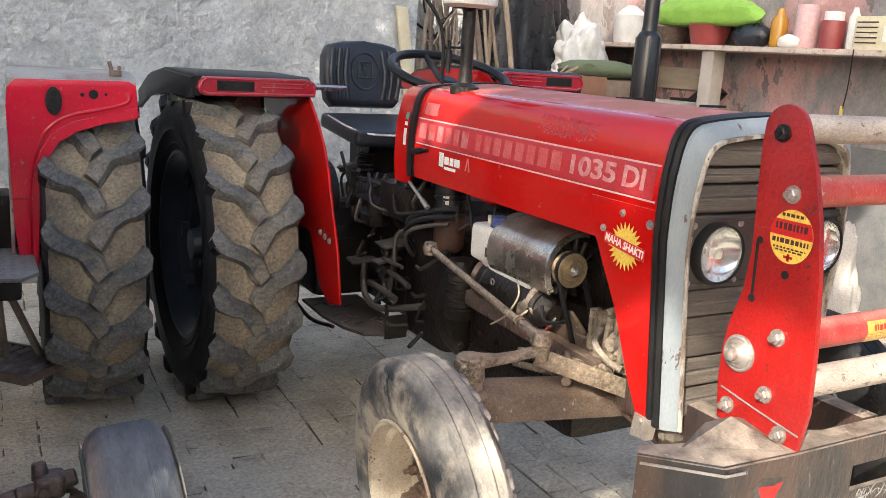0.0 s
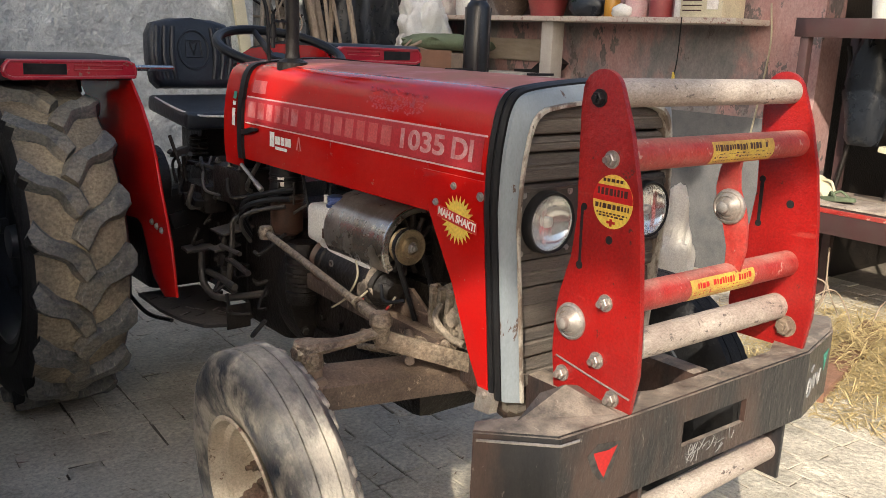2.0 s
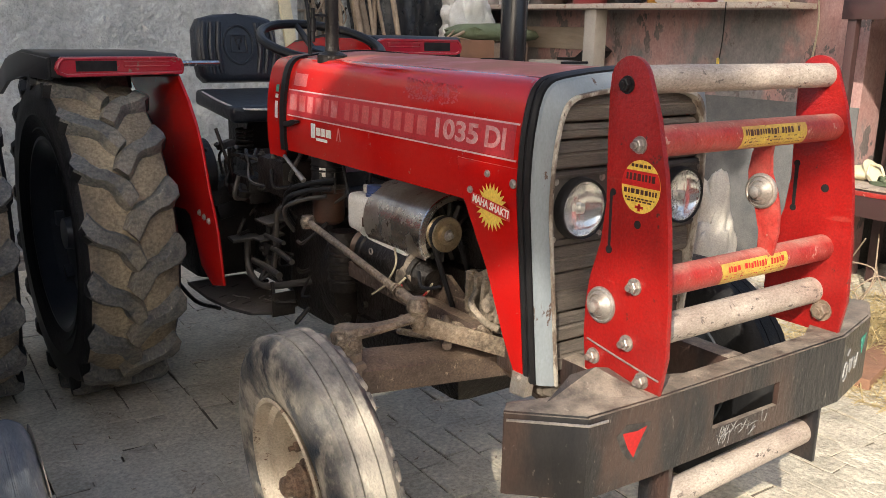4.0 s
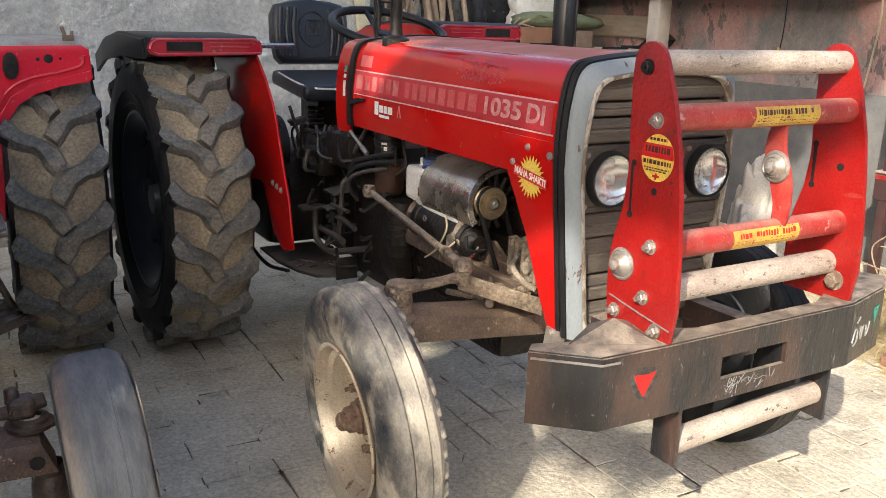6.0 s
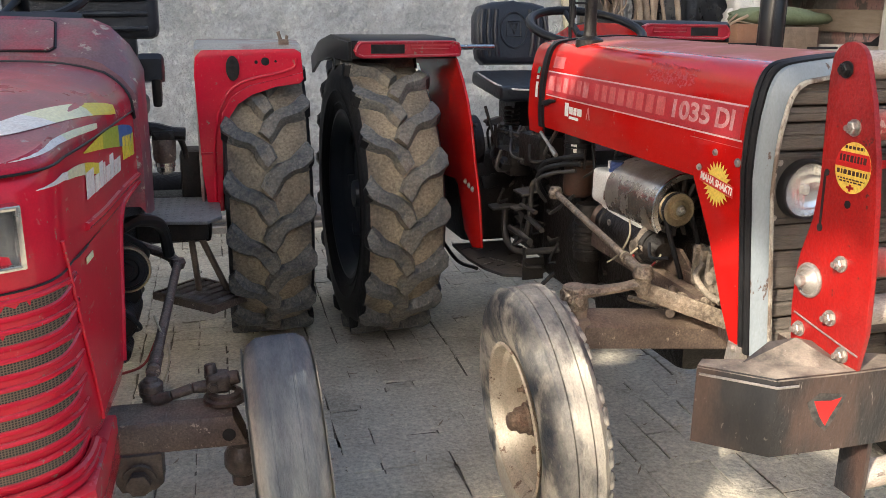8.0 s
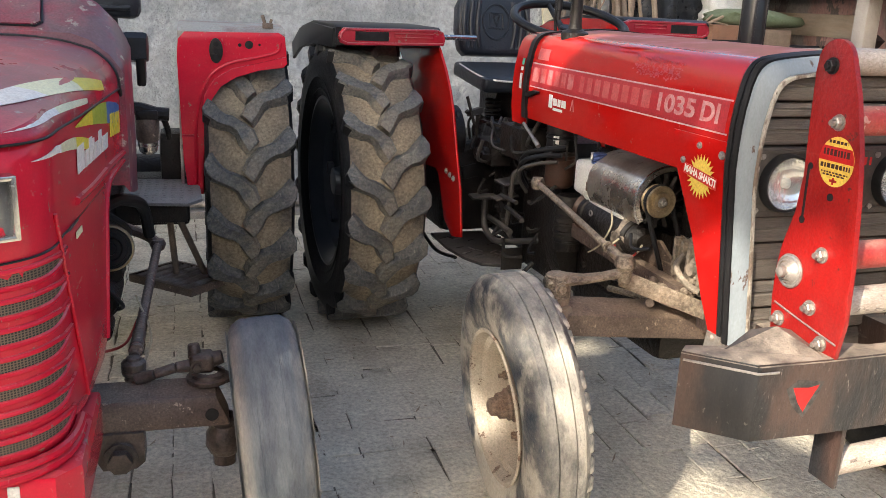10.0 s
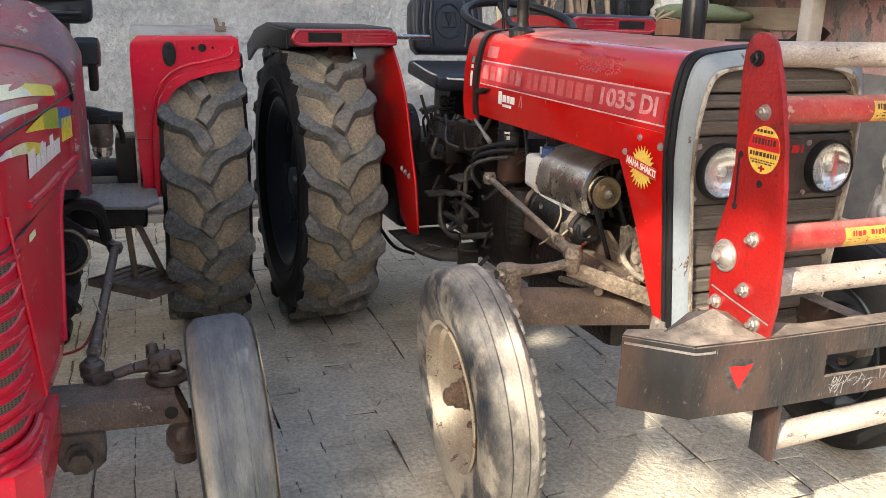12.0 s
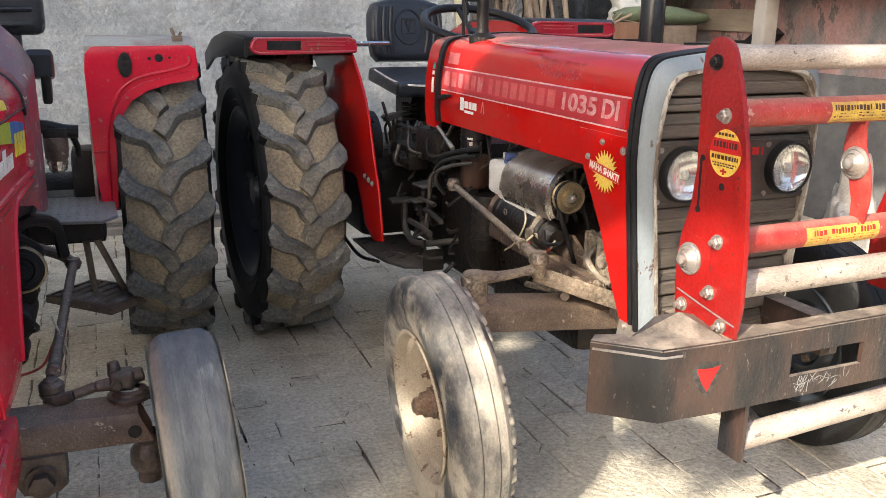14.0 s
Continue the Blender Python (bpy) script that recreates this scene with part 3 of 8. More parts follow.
HW = 0.292
hood = part("hood", hood_shell(bmesh.new(), -0.389, 0.775, HW, 1.05), RED, tractor, "glossy red hood with a dusty top")
part("rear_cowl", hood_shell(bmesh.new(), 0.80, 0.92, HW + 0.004, 1.02, 0.004), RED, tractor, "red cowl behind the hood")
part("rear_seal", hood_shell(bmesh.new(), 0.773, 0.803, HW + 0.007, 1.05, -0.004, 0.02), BLACK, hood, "black rubber seal")
SX = HC - HW

for s in (-1, 1):
    bm = bmesh.new()
    prism(bm, [(-0.165, 1.15), (-0.389, 1.15), (-0.389, 1.09), (-0.388, 0.90), (-0.386, 0.642), (-0.362, 0.632), (-0.320, 0.73), (-0.268, 0.89), (-0.186, 1.06), (-0.180, 1.09)], "x", HC + s * (HW + 0.0035), HC + s * (HW - 0.002), 0.0012)
    for v in bm.verts:
        v.co.x -= s * lean(v.co.z)
    part("side_panel", bm, RED, tractor, "red tapering front side panel")

# grille surround: a section of (inset, y) points carried round three sides
def surround(section, mat, name, label):
    bm = bmesh.new()
    rings = []
    for inset, y in section:
        h = hood_section(HW, 0.642, inset + 0.003)
        h = h + [(-x, z) for x, z in h[::-1]]
        rings.append([bm.verts.new((HC + x, y, z)) for x, z in h])
    n, q = len(rings[0]), len(rings)
    for a in range(q):
        A, B = rings[a], rings[(a + 1) % q]
        for k in range(n - 1):
            bm.faces.new([A[k], A[k + 1], B[k + 1], B[k]])
    for k in (0, n - 1):
        bm.faces.new([r[k] for r in rings])
    return part(name, bm, mat, tractor, label)


surround([(-0.007, -0.390), (-0.010, -0.398), (-0.007, -0.407), (0.01, -0.407), (0.01, -0.390)], BLACK, "rubber_edging", "black rubber edging")
surround([(-0.006, -0.409), (-0.009, -0.418), (-0.005, -0.428), (0.01, -0.428), (0.01, -0.409)], BLACK, "rubber_edging", "black rubber edging")
surround([(-0.001, -0.430), (0.001, -0.438), (0.024, -0.458), (0.029, -0.459), (0.029, -0.430)], TRIM, "grille_surround", "scuffed grey grille surround with chipped edges")
surround([(0.0295, -0.430), (0.0295, -0.462), (0.031, -0.465), (0.037, -0.465), (0.039, -0.460), (0.039, -0.425)], TRIM_EDGE, "grille_frame", "chipped pale inner grille frame")

# grille slats and lamp panel
GX0, GX1, GY = HC - 0.256, HC + 0.262, -0.446
bm = bmesh.new()
prism(bm, [(HC - 0.21, 0.60), (HC + 0.215, 0.60), (HC + 0.255, 1.09), (HC + 0.22, 1.30), (HC - 0.215, 1.30), (HC - 0.25, 1.09)], "y", GY + 0.03, GY + 0.05)
grille = part("grille", bm, GRILLE, tractor, "dark dusty radiator grille")
for z0, z1 in [(0.605, 0.664), (0.668, 0.738), (0.742, 0.811), (0.815, 0.908), (0.912, 0.974), (1.151, 1.214), (1.218, 1.252), (1.256, 1.315)]:
    bm = bmesh.new()
    h = z1 - z0
    prism(bm, [(GY + 0.032, z0), (GY + 0.004, z0 + 0.001), (GY, z0 + 0.006), (GY + 0.001, z0 + h * 0.45), (GY + 0.005, z0 + h * 0.50), (GY + 0.006, z0 + h * 0.56), (GY + 0.002, z0 + h * 0.60), (GY + 0.011, z1 - 0.003), (GY + 0.032, z1)], "x", GX0, GX1)
    for v in bm.verts:
        v.co.x -= math.copysign(lean(v.co.z), v.co.x)
    part("slat", bm, GRILLE, grille)
bm = bmesh.new()
box(bm, GX0 + 0.003, GX1 - 0.006, GY - 0.004, GY + 0.03, 0.978, 1.147, 0.004)
for z in (0.990, 1.136):
    box(bm, GX0 + 0.01, GX1 - 0.012, GY - 0.0075, GY - 0.002, z - 0.004, z + 0.004, 0.002)
lamp_panel = part("lamp_panel", bm, GRILLE_DARK, tractor, "black headlamp panel")

GLASS = bpy.data.materials.new("lamp_glass")
GLASS.use_nodes = True
gb = GLASS.node_tree.nodes["Principled BSDF"]
gb.inputs["Base Color"].default_value = (0.95, 0.96, 0.95, 1)
gb.inputs["Roughness"].default_value = 0.06
gb.inputs["Transmission Weight"].default_value = 1.0
gb.inputs["IOR"].default_value = 1.2
wv = GLASS.node_tree.nodes.new("ShaderNodeTexWave")
wv.inputs["Scale"].default_value = 26.0
wc = GLASS.node_tree.nodes.new("ShaderNodeTexCoord")
wb = GLASS.node_tree.nodes.new("ShaderNodeBump")
wb.inputs["Strength"].default_value, wb.inputs["Distance"].default_value = 0.35, 0.003
GLASS.node_tree.links.new(wc.outputs["Object"], wv.inputs["Vector"])
GLASS.node_tree.links.new(wv.outputs["Fac"], wb.inputs["Height"])
GLASS.node_tree.links.new(wb.outputs[0], gb.inputs["Normal"])
REFLECTOR = material("silvered_reflector", (0.9, 0.9, 0.88), 0.12, metal=0.75, grain=0.05, second=(0.74, 0.74, 0.72), scale=9)
CHROME = material("dull_chrome", (0.6, 0.6, 0.6), 0.2, metal=1.0, second=(0.45, 0.42, 0.38), scale=20, dust=0.12, dust_scale=20)


def headlamp(parent, at, r=0.072):
    m = Matrix.Translation(at) @ Matrix.Rotation(radians(90), 4, "X")
    bezel = bmesh.new()
    lathe(bezel, [(r - 0.004, 0.009), (r - 0.001, 0.014), (r + 0.002, 0.015), (r + 0.004, 0.012), (r + 0.005, 0.003), (r + 0.006, -0.013)], m, 40)
    ob = part("headlamp", bezel, BLACK, parent, "round headlamp with a black bezel and clear fluted lens")
    bowl = bmesh.new()
    lathe(bowl, [(r - 0.003, 0.011), (r * 0.92, 0.002), (r * 0.75, -0.004), (r * 0.5, -0.008), (r * 0.25, -0.0105), (0, -0.011)], m, 40)
    part("reflector", bowl, REFLECTOR, ob, "silver reflector bowl")
    bulb = bmesh.new()
    lathe(bulb, [(0.013, -0.011), (0.012, -0.003), (0.006, 0.003), (0, 0.004)], m, 12)
    part("bulb", bulb, WHITE_PLASTIC, ob)
    lens = bmesh.new()
    lathe(lens, [(r - 0.003, 0.012), (r * 0.9, 0.015), (r * 0.6, 0.018), (r * 0.3, 0.020), (0, 0.021)], m, 40)
    g = part("lens", lens, GLASS, ob, "clear ribbed glass lens")
    g.visible_shadow = False
    return ob


for s in (-1, 1):
    headlamp(lamp_panel, (XC - 0.015 + s * 0.170, GY - 0.016, 1.062), 0.066)

# ---- front guard ----
def guard_outline(dy=0.0):
    return [(-0.652, 0.775), (-0.845, 0.775), (-0.858, 0.86), (-0.852, 0.97), (-0.838, 1.10), (-0.822, 1.20), (-0.795, 1.30)] + [
            (-0.720 + 0.048 * math.cos(radians(a)), 1.361 + 0.048 * math.sin(radians(a))) for a in range(165, 0, -15)] + [(-0.672, 1.34), (-0.676, 1.24), (-0.684, 1.13), (-0.674, 1.05), (-0.65, 0.97), (-0.643, 0.92), (-0.643, 0.85)]


guard = thing("front_guard", None, None, "red steel bull bar with four cross tubes on the bumper", "bull bar")
PL, PR = -0.33, 0.305
for x, s in ((PL, -1), (PR, 1)):
    bm = bmesh.new()
    prism(bm, [(y + (0.016 if s > 0 else 0.0), z) for y, z in guard_outline()], "x", x - 0.006, x + 0.006, 0.002)
    plate = part("side_plate", bm, RED_GUARD, guard, "red steel guard plate with a slot and bolts")
for z, y, r, m_, lab in ((1.365, -0.722, 0.027, PALE_BAR, "scraped pale cross tube"), (1.252, -0.752, 0.030, BAR_RED, "dusty red cross tube"),
                         (0.975, -0.765, 0.030, BAR_RED, "dusty red cross tube"), (0.868, -0.752, 0.031, PALE_BAR, "scraped pale cross tube")):
    bm = bmesh.new()
    rod(bm, (PL + 0.004, y, z), (PR, y, z), r, n=28)
    part("cross_tube", bm, m_, guard, lab)

# ---- bumper ----
def bumper_outline(off=0.0):
    return [(-0.625, -0.74 + off), (-0.515, -0.845 + off), (-0.34, -0.852 + off), (0.30, -0.852 + off), (0.50, -0.80 + off), (0.61, -0.735 + off)]


bumper = thing("bumper", None, None, "scuffed black steel front bumper with a slot and a red triangle", "bumper")
P = bumper_outline()
Q = [(x * 0.985, y + 0.055) for x, y in P]
for k in range(5):
    bm = bmesh.new()
    (xa, ya), (xb, yb) = P[k], P[k + 1]
    if k == 2:
        # one plate with a cut slot
        ring = [[(xa, 0.62), (xb, 0.62), (xb, 0.78), (xa, 0.78)], [(-0.165, 0.672), (0.055, 0.672), (0.055, 0.726), (-0.165, 0.726)]]
        V = [[[bm.verts.new((x, y, z)) for x, z in q] for q in ring] for y in (ya, ya + 0.012)]
        for n in range(4):
            n2 = (n + 1) % 4
            for s_ in (0, 1):
                bm.faces.new([V[s_][0][n], V[s_][0][n2], V[s_][1][n2], V[s_][1][n]])
            for r_ in (0, 1):
                bm.faces.new([V[0][r_][n], V[0][r_][n2], V[1][r_][n2], V[1][r_][n]])
    else:
        d = Vector((yb - ya, xa - xb)).normalized() * -0.012
        prism(bm, [(xa, ya), (xb, yb), (xb + d.x, yb + d.y), (xa + d.x, ya + d.y)], "z", 0.62, 0.78)
    part("bumper_face", bm, BUMPER, bumper)
bm = bmesh.new()
prism(bm, [(-0.622, -0.736), (-0.513, -0.839), (-0.34, -0.846), (0.30, -0.846), (0.497, -0.795), (0.607, -0.731), (0.575, -0.66), (0.40, -0.69), (0.30, -0.76), (0.22, -0.80), (-0.20, -0.80), (-0.27, -0.765), (-0.36, -0.772), (-0.45, -0.762), (-0.595, -0.71)], "z", 0.772, 0.784, 0.003)
part("top_plate", bm, BUMPER, bumper, "dusty bumper top plate")
bm = bmesh.new()
bv = [bm.verts.new(p) for p in ((-0.535, -0.752, 0.781), (-0.345, -0.842, 0.781), (-0.29, -0.70, 0.781), (-0.395, -0.738, 0.819), (-0.458, -0.734, 0.815))]
for q in ((0, 1, 3, 4), (1, 2, 3), (2, 0, 4, 3), (0, 2, 1)):
    bm.faces.new([bv[i] for i in q])
part("gusset", bm, BUMPER, bumper, "dusty folded gusset behind the guard plate")
bm = bmesh.new()
box(bm, -0.20, -0.14, -0.66, -0.2, 0.60, 0.70, 0.008)
part("mount_arm", bm, BUMPER, bumper)
bm = bmesh.new()
box(bm, 0.14, 0.20, -0.66, -0.2, 0.60, 0.70, 0.008)
part("mount_arm", bm, BUMPER, bumper)
bm = bmesh.new()
rod(bm, (-0.245, -0.79, 0.505), (0.275, -0.79, 0.53), 0.03, n=24)
part("lower_tube", bm, PALE_BAR, bumper, "scuffed pale tube under the bumper")
for x in (-0.255, 0.27):
    bm = bmesh.new()
    box(bm, x - 0.006, x + 0.006, -0.83, -0.755, 0.465, 0.625, 0.002)
    part("bracket", bm, BUMPER, bumper)

# ---- fenders ----
def fender(s):
    bm = bmesh.new()
    f = lambda x: XC + s * x
    prism(bm, [(1.43, 1.255), (1.43, 1.325), (1.45, 1.335), (1.9, 1.335), (2.2, 1.30), (2.42, 1.22), (2.43, 1.19), (2.2, 1.27), (1.9, 1.305), (1.46, 1.305), (1.46, 1.255)], "x", f(0.875), f(0.43), 0.005)
    prism(bm, [(1.44, 1.245), (1.44, 1.32), (1.9, 1.325), (2.2, 1.29), (2.42, 1.21), (2.4, 1.13), (2.2, 1.2), (1.9, 1.235)], "x", f(0.885), f(0.87), 0.003)
    ob = part("fender", bm, BLACK, tractor, "black fender top over the rear tyre")
    bm = bmesh.new()
    prism(bm, [(1.54, 1.322), (1.43, 1.25), (1.337, 1.169), (1.27, 1.09), (1.215, 1.0), (1.169, 0.868), (1.10, 0.718), (1.063, 0.53), (1.172, 0.505), (1.279, 0.558), (1.369, 0.736), (1.417, 0.752), (1.613, 0.729), (1.70, 0.75), (1.72, 1.0), (2.0, 1.2), (2.35, 1.2), (2.35, 1.25), (2.2, 1.29), (1.9, 1.322)], "x", f(0.425), f(0.435), 0.003)
    part("inner_panel", bm, RED, ob, "red inner fender panel")
    bm = bmesh.new()
    BO = [(0.868, 1.285), (0.862, 1.306), (0.845, 1.325), (0.45, 1.328), (0.425, 1.318), (0.415, 1.29), (0.42, 1.264), (0.838, 1.256), (0.86, 1.266)]
    prism(bm, [(f(x), z) for x, z in BO], "y", 1.405, 1.436, 0.008, seg=3)
    part("lamp_board", bm, RED_FADED, ob, "faded red fender lamp board with an empty slot")
    bm = bmesh.new()
    pipe(bm, [(f(0.64 + (x - 0.64) * 0.965), 1.405, 1.292 + (z - 1.292) * 0.84) for x, z in BO + BO[:1]], 0.006, 8, 0)
    part("raised_rim", bm, RED_FADED, ob)
    return ob


near_fender = fender(-1)
far_fender = fender(1)
far_fender.location.z = 0.072

# ---- hood graphics and fittings ----
PINK_INK = material("faded_pink_decal", (0.52, 0.11, 0.11), 0.45, second=(0.46, 0.03, 0.035), scale=25, dust=0.1)
PALE_INK = material("pale_silver_decal", (0.58, 0.42, 0.41), 0.4, second=(0.55, 0.3, 0.3), scale=30, amount=0.7)
TYPE_INK = material("worn_silver_type", (0.55, 0.33, 0.33), 0.4, second=(0.48, 0.16, 0.16), scale=40, amount=0.9)
RUB_INK = material("rubbed_paint", (0.42, 0.045, 0.065), 0.45, second=(0.46, 0.02, 0.03), scale=25)
BAND_INK = material("dull_red_decal_band", (0.44, 0.035, 0.045), 0.4, second=(0.36, 0.015, 0.02), scale=9)
WHITE_INK = material("white_decal", (0.8, 0.78, 0.74), 0.45, second=(0.62, 0.55, 0.5), scale=30)
YELLOW_INK = material("yellow_decal", (0.74, 0.54, 0.10), 0.45, second=(0.62, 0.38, 0.05), scale=25)
DARK_INK = material("dark_print", (0.06, 0.02, 0.015), 0.5)
RED_INK = material("red_print", (0.55, 0.015, 0.015), 0.45)
GREEN_INK = material("green_paint_mark", (0.05, 0.30, 0.22), 0.6)
BLUE_INK = material("blue_decal", (0.04, 0.15, 0.42), 0.45)
SCRAPE = material("pale_scrape", (0.075, 0.068, 0.060), 0.6, second=(0.020, 0.018, 0.018), scale=45, amount=0.9, spread=0.10, grain=0.3)
CHALK = material("chalk_mark", (0.26, 0.26, 0.25), 0.9, second=(0.2, 0.2, 0.2), scale=40, amount=0.8)
CARD_INK = material("dark_card", (0.05, 0.03, 0.022), 0.6, second=(0.16, 0.08, 0.05), scale=60, amount=0.9)
# flat black that stands in for shade inside holes, slots and the store
SHADE_BLACK = material("shade_black", (0.006, 0.006, 0.007), 0.8)

# side writing plane: reads towards the front, faces outwards
def side_plane(y, z, x):
    return Matrix(((0, 0, -1, x), (-1, 0, 0, y), (0, 1, 0, z), (0, 0, 0, 1)))


def decal(name, pts, m, mat, parent, label="", lift=0.0006):
    bm = bmesh.new()
    if parent == hood:
        prism(bm, pts, "z", 0.0, lift, m=m)
        for zc in (1.14, 1.19, 1.235, 1.287):
            bmesh.ops.bisect_plane(bm, geom=bm.verts[:] + bm.edges[:] + bm.faces[:], plane_co=(0, 0, zc), plane_no=(0, 0, 1))
        on_flank(bm)
    else:
        prism(bm, pts, "z", 0.0, lift, m=m)
    return part(name, bm, mat, parent, label)


def on_flank(bm):
    for v in bm.verts:
        v.co.x += lean(v.co.z)


def rubbed_patch():
    """Ragged rubbed-through paint high on the hood's flank."""
    rs = random.Random(31)
    bm = bmesh.new()
    for k in range(300):
        cy, cz = rs.uniform(-0.14, 0.10), rs.uniform(1.268, 1.322)
        if rs.random() < ((cy + 0.02) / 0.13) ** 2 + ((cz - 1.298) / 0.034) ** 2 - 0.35:
            continue
        w, h = rs.uniform(0.002, 0.0075), rs.uniform(0.0012, 0.0038)
        prism(bm, [(w * rs.uniform(0.5, 1.1) * math.cos(a * 1.05), h * rs.uniform(0.5, 1.2) * math.sin(a * 1.05)) for a in range(6)], "z", 0.0, 0.0006, m=side_plane(cy, cz, SX - 0.0003))
    on_flank(bm)
    part("rubbed_patch", bm, RUB_INK, hood, "ragged rubbed pale patch on the hood")


def rect(x0, x1, y0, y1):
    return [(x0, y0), (x1, y0), (x1, y1), (x0, y1)]


HS = SX - 0.0003
band = decal("decal_band", rect(0, 1.135, 1.170, 1.2475), side_plane(0.765, 0, HS), BAND_INK, hood, "dull red lettering band")
for z in (1.1665, 1.2475):
    decal("stripe", rect(0, 1.145, z - 0.002, z + 0.002), side_plane(0.765, 0, HS - 0.0004), PALE_INK, hood, "pale stripe")
# worn maker's mark, as plain blocks
rubbed_patch()
MARK_INK = material("worn_pale_decal", (0.55, 0.20, 0.20), 0.4, second=(0.50, 0.06, 0.06), scale=30, amount=0.9)
x = 0.012
for w, gap in ((0.058, 0.008), (0.048, 0.008), (0.044, 0.008), (0.044, 0.008), (0.040, 0.008), (0.046, 0.036), (0.036, 0.012), (0.040, 0.010), (0.044, 0.010), (0.046, 0.010), (0.046, 0.010), (0.044, 0.010), (0.048, 0.010), (0.050, 0.0)):
    bm = bmesh.new()
    prism(bm, rect(x + 0.004, x + w - 0.004, 1.185, 1.234), "z", 0, 0.0006, m=side_plane(0.765, 0, HS - 0.0006))
    on_flank(bm)
    part("letter_block", bm, MARK_INK if x < 0.3 else PINK_INK, hood)
    x += w + gap


def word(text, height, width, m, mat, parent, label, bold=0.0):
    me = letters(text, 1.0, 0.0004, bold)
    co = np.empty(len(me.vertices) * 3)
    me.vertices.foreach_get("co", co)
    co = co.reshape(-1, 3)
    lo, hi = co.min(0), co.max(0)
    sc = Matrix.Diagonal((width / (hi[0] - lo[0]), height / (hi[1] - lo[1]), 1, 1)) @ Matrix.Translation((-lo[0], -lo[1], 0))
    bm = bm_from(me, m @ sc)
    if parent == hood:
        on_flank(bm)
    bpy.data.meshes.remove(me)
    return part("writing", bm, mat, parent, label)


word("1035", 0.049, 0.172, side_plane(-0.066, 1.186, HS - 0.0012), TYPE_INK, hood, "pale model number", 0.028)
word("DI", 0.049, 0.074, side_plane(-0.264, 1.186, HS - 0.0012), TYPE_INK, hood, "pale model letters", 0.028)
decal("badge", rect(0.03, 0.115, 1.262, 1.300), side_plane(0.765, 0, HS), PINK_INK, hood, "worn grey sticker")
# small white mark
bm = bmesh.new()
mp_ = side_plane(0.60, 1.105, HS - 0.0002)
for q in (rect(0, 0.028, 0.006, 0.05), rect(0.034, 0.062, 0.016, 0.04), rect(0.068, 0.09, 0.016, 0.04), rect(0.096, 0.128, 0.016, 0.04), rect(0.034, 0.105, 0.0, 0.009)):
    prism(bm, q, "z", 0, 0.0006, m=mp_)
part("white_mark", bm, WHITE_INK, hood, "small white lettered mark drawn as bars")
decal("white_mark", [(0, 0), (0.006, 0), (0.014, 0.03), (0.022, 0), (0.028, 0), (0.017, 0.038), (0.011, 0.038)], side_plane(0.44, 1.118, HS - 0.0002), PINK_INK, hood)
bm = bmesh.new()
prism(bm, [(0.76, 1.145), (0.70, 1.157), (0.67, 1.156), (0.67, 1.150), (0.71, 1.14), (0.74, 1.13), (0.76, 1.13)], "x", SX - 0.018, SX - 0.004, 0.002)
part("latch", bm, BLACK, hood, "black hood latch")
for z0, z1 in ((1.15, 1.205), (1.215, 1.228), (1.235, 1.258)):
    decal("label", rect(0, 0.02, z0, z1), side_plane(0.85, 0, SX - 0.0045), WHITE_INK if z1 < 1.25 else GREEN_INK, hood)
# hood top slits and a rust spot
for (y, xx) in ((0.12, 0.02), (-0.12, 0.1)):
    bm = bmesh.new()
    prism(bm, [(xx - 0.05, y), (xx - 0.01, y - 0.006), (xx + 0.05, y), (xx - 0.01, y + 0.006)], "z", 1.364, 1.3705)
    part("slit", bm, SHADE_BLACK, hood, "dark slit in the hood top")
# screws and sun badge on the side panel
PX = SX - 0.0036
for y, z, r in ((-0.285, 1.126, 0.0065), (-0.378, 1.116, 0.008), (-0.222, 1.079, 0.0065)):
    bm = bmesh.new()
    hexbolt(bm, (PX, y, z), (-1, 0, 0), r, 0.007)
    part("screw", bm, ZINC, tractor, "zinc panel screw")
star = []
for k in range(48):
    a = math.pi * 2 * k / 48
    r = 0.058 if k % 2 else 0.040
    star.append((r * math.cos(a), r * math.sin(a) * 0.98))
SB = side_plane(-0.303, 1.050, PX - 0.0002)
decal("sun_badge", star, SB, YELLOW_INK, tractor, "yellow sunburst badge")
decal("badge_band", [(-0.072, -0.002), (0.070, -0.022), (0.070, 0.006), (-0.072, 0.025)], SB @ Matrix.Translation((0, 0, 0.0022)), RED_INK, tractor)
word("MAHA SHAKTI", 0.019, 0.134, SB @ Matrix.Translation((-0.068, 0.003, 0.0034)) @ Matrix.Rotation(radians(-8), 4, "Z"), WHITE_INK, tractor, "white badge lettering", 0.025)
bm = bmesh.new()
prism(bm, [(-0.345, 0.595), (-0.40, 0.60), (-0.41, 0.655), (-0.355, 0.655)], "x", SX + 0.036, SX + 0.062, 0.002)
hexbolt(bm, (SX + 0.036, -0.38, 0.645), (-1, 0, 0), 0.009, 0.01)
part("panel_bracket", bm, ZINC, tractor, "pale bracket under the side panel")
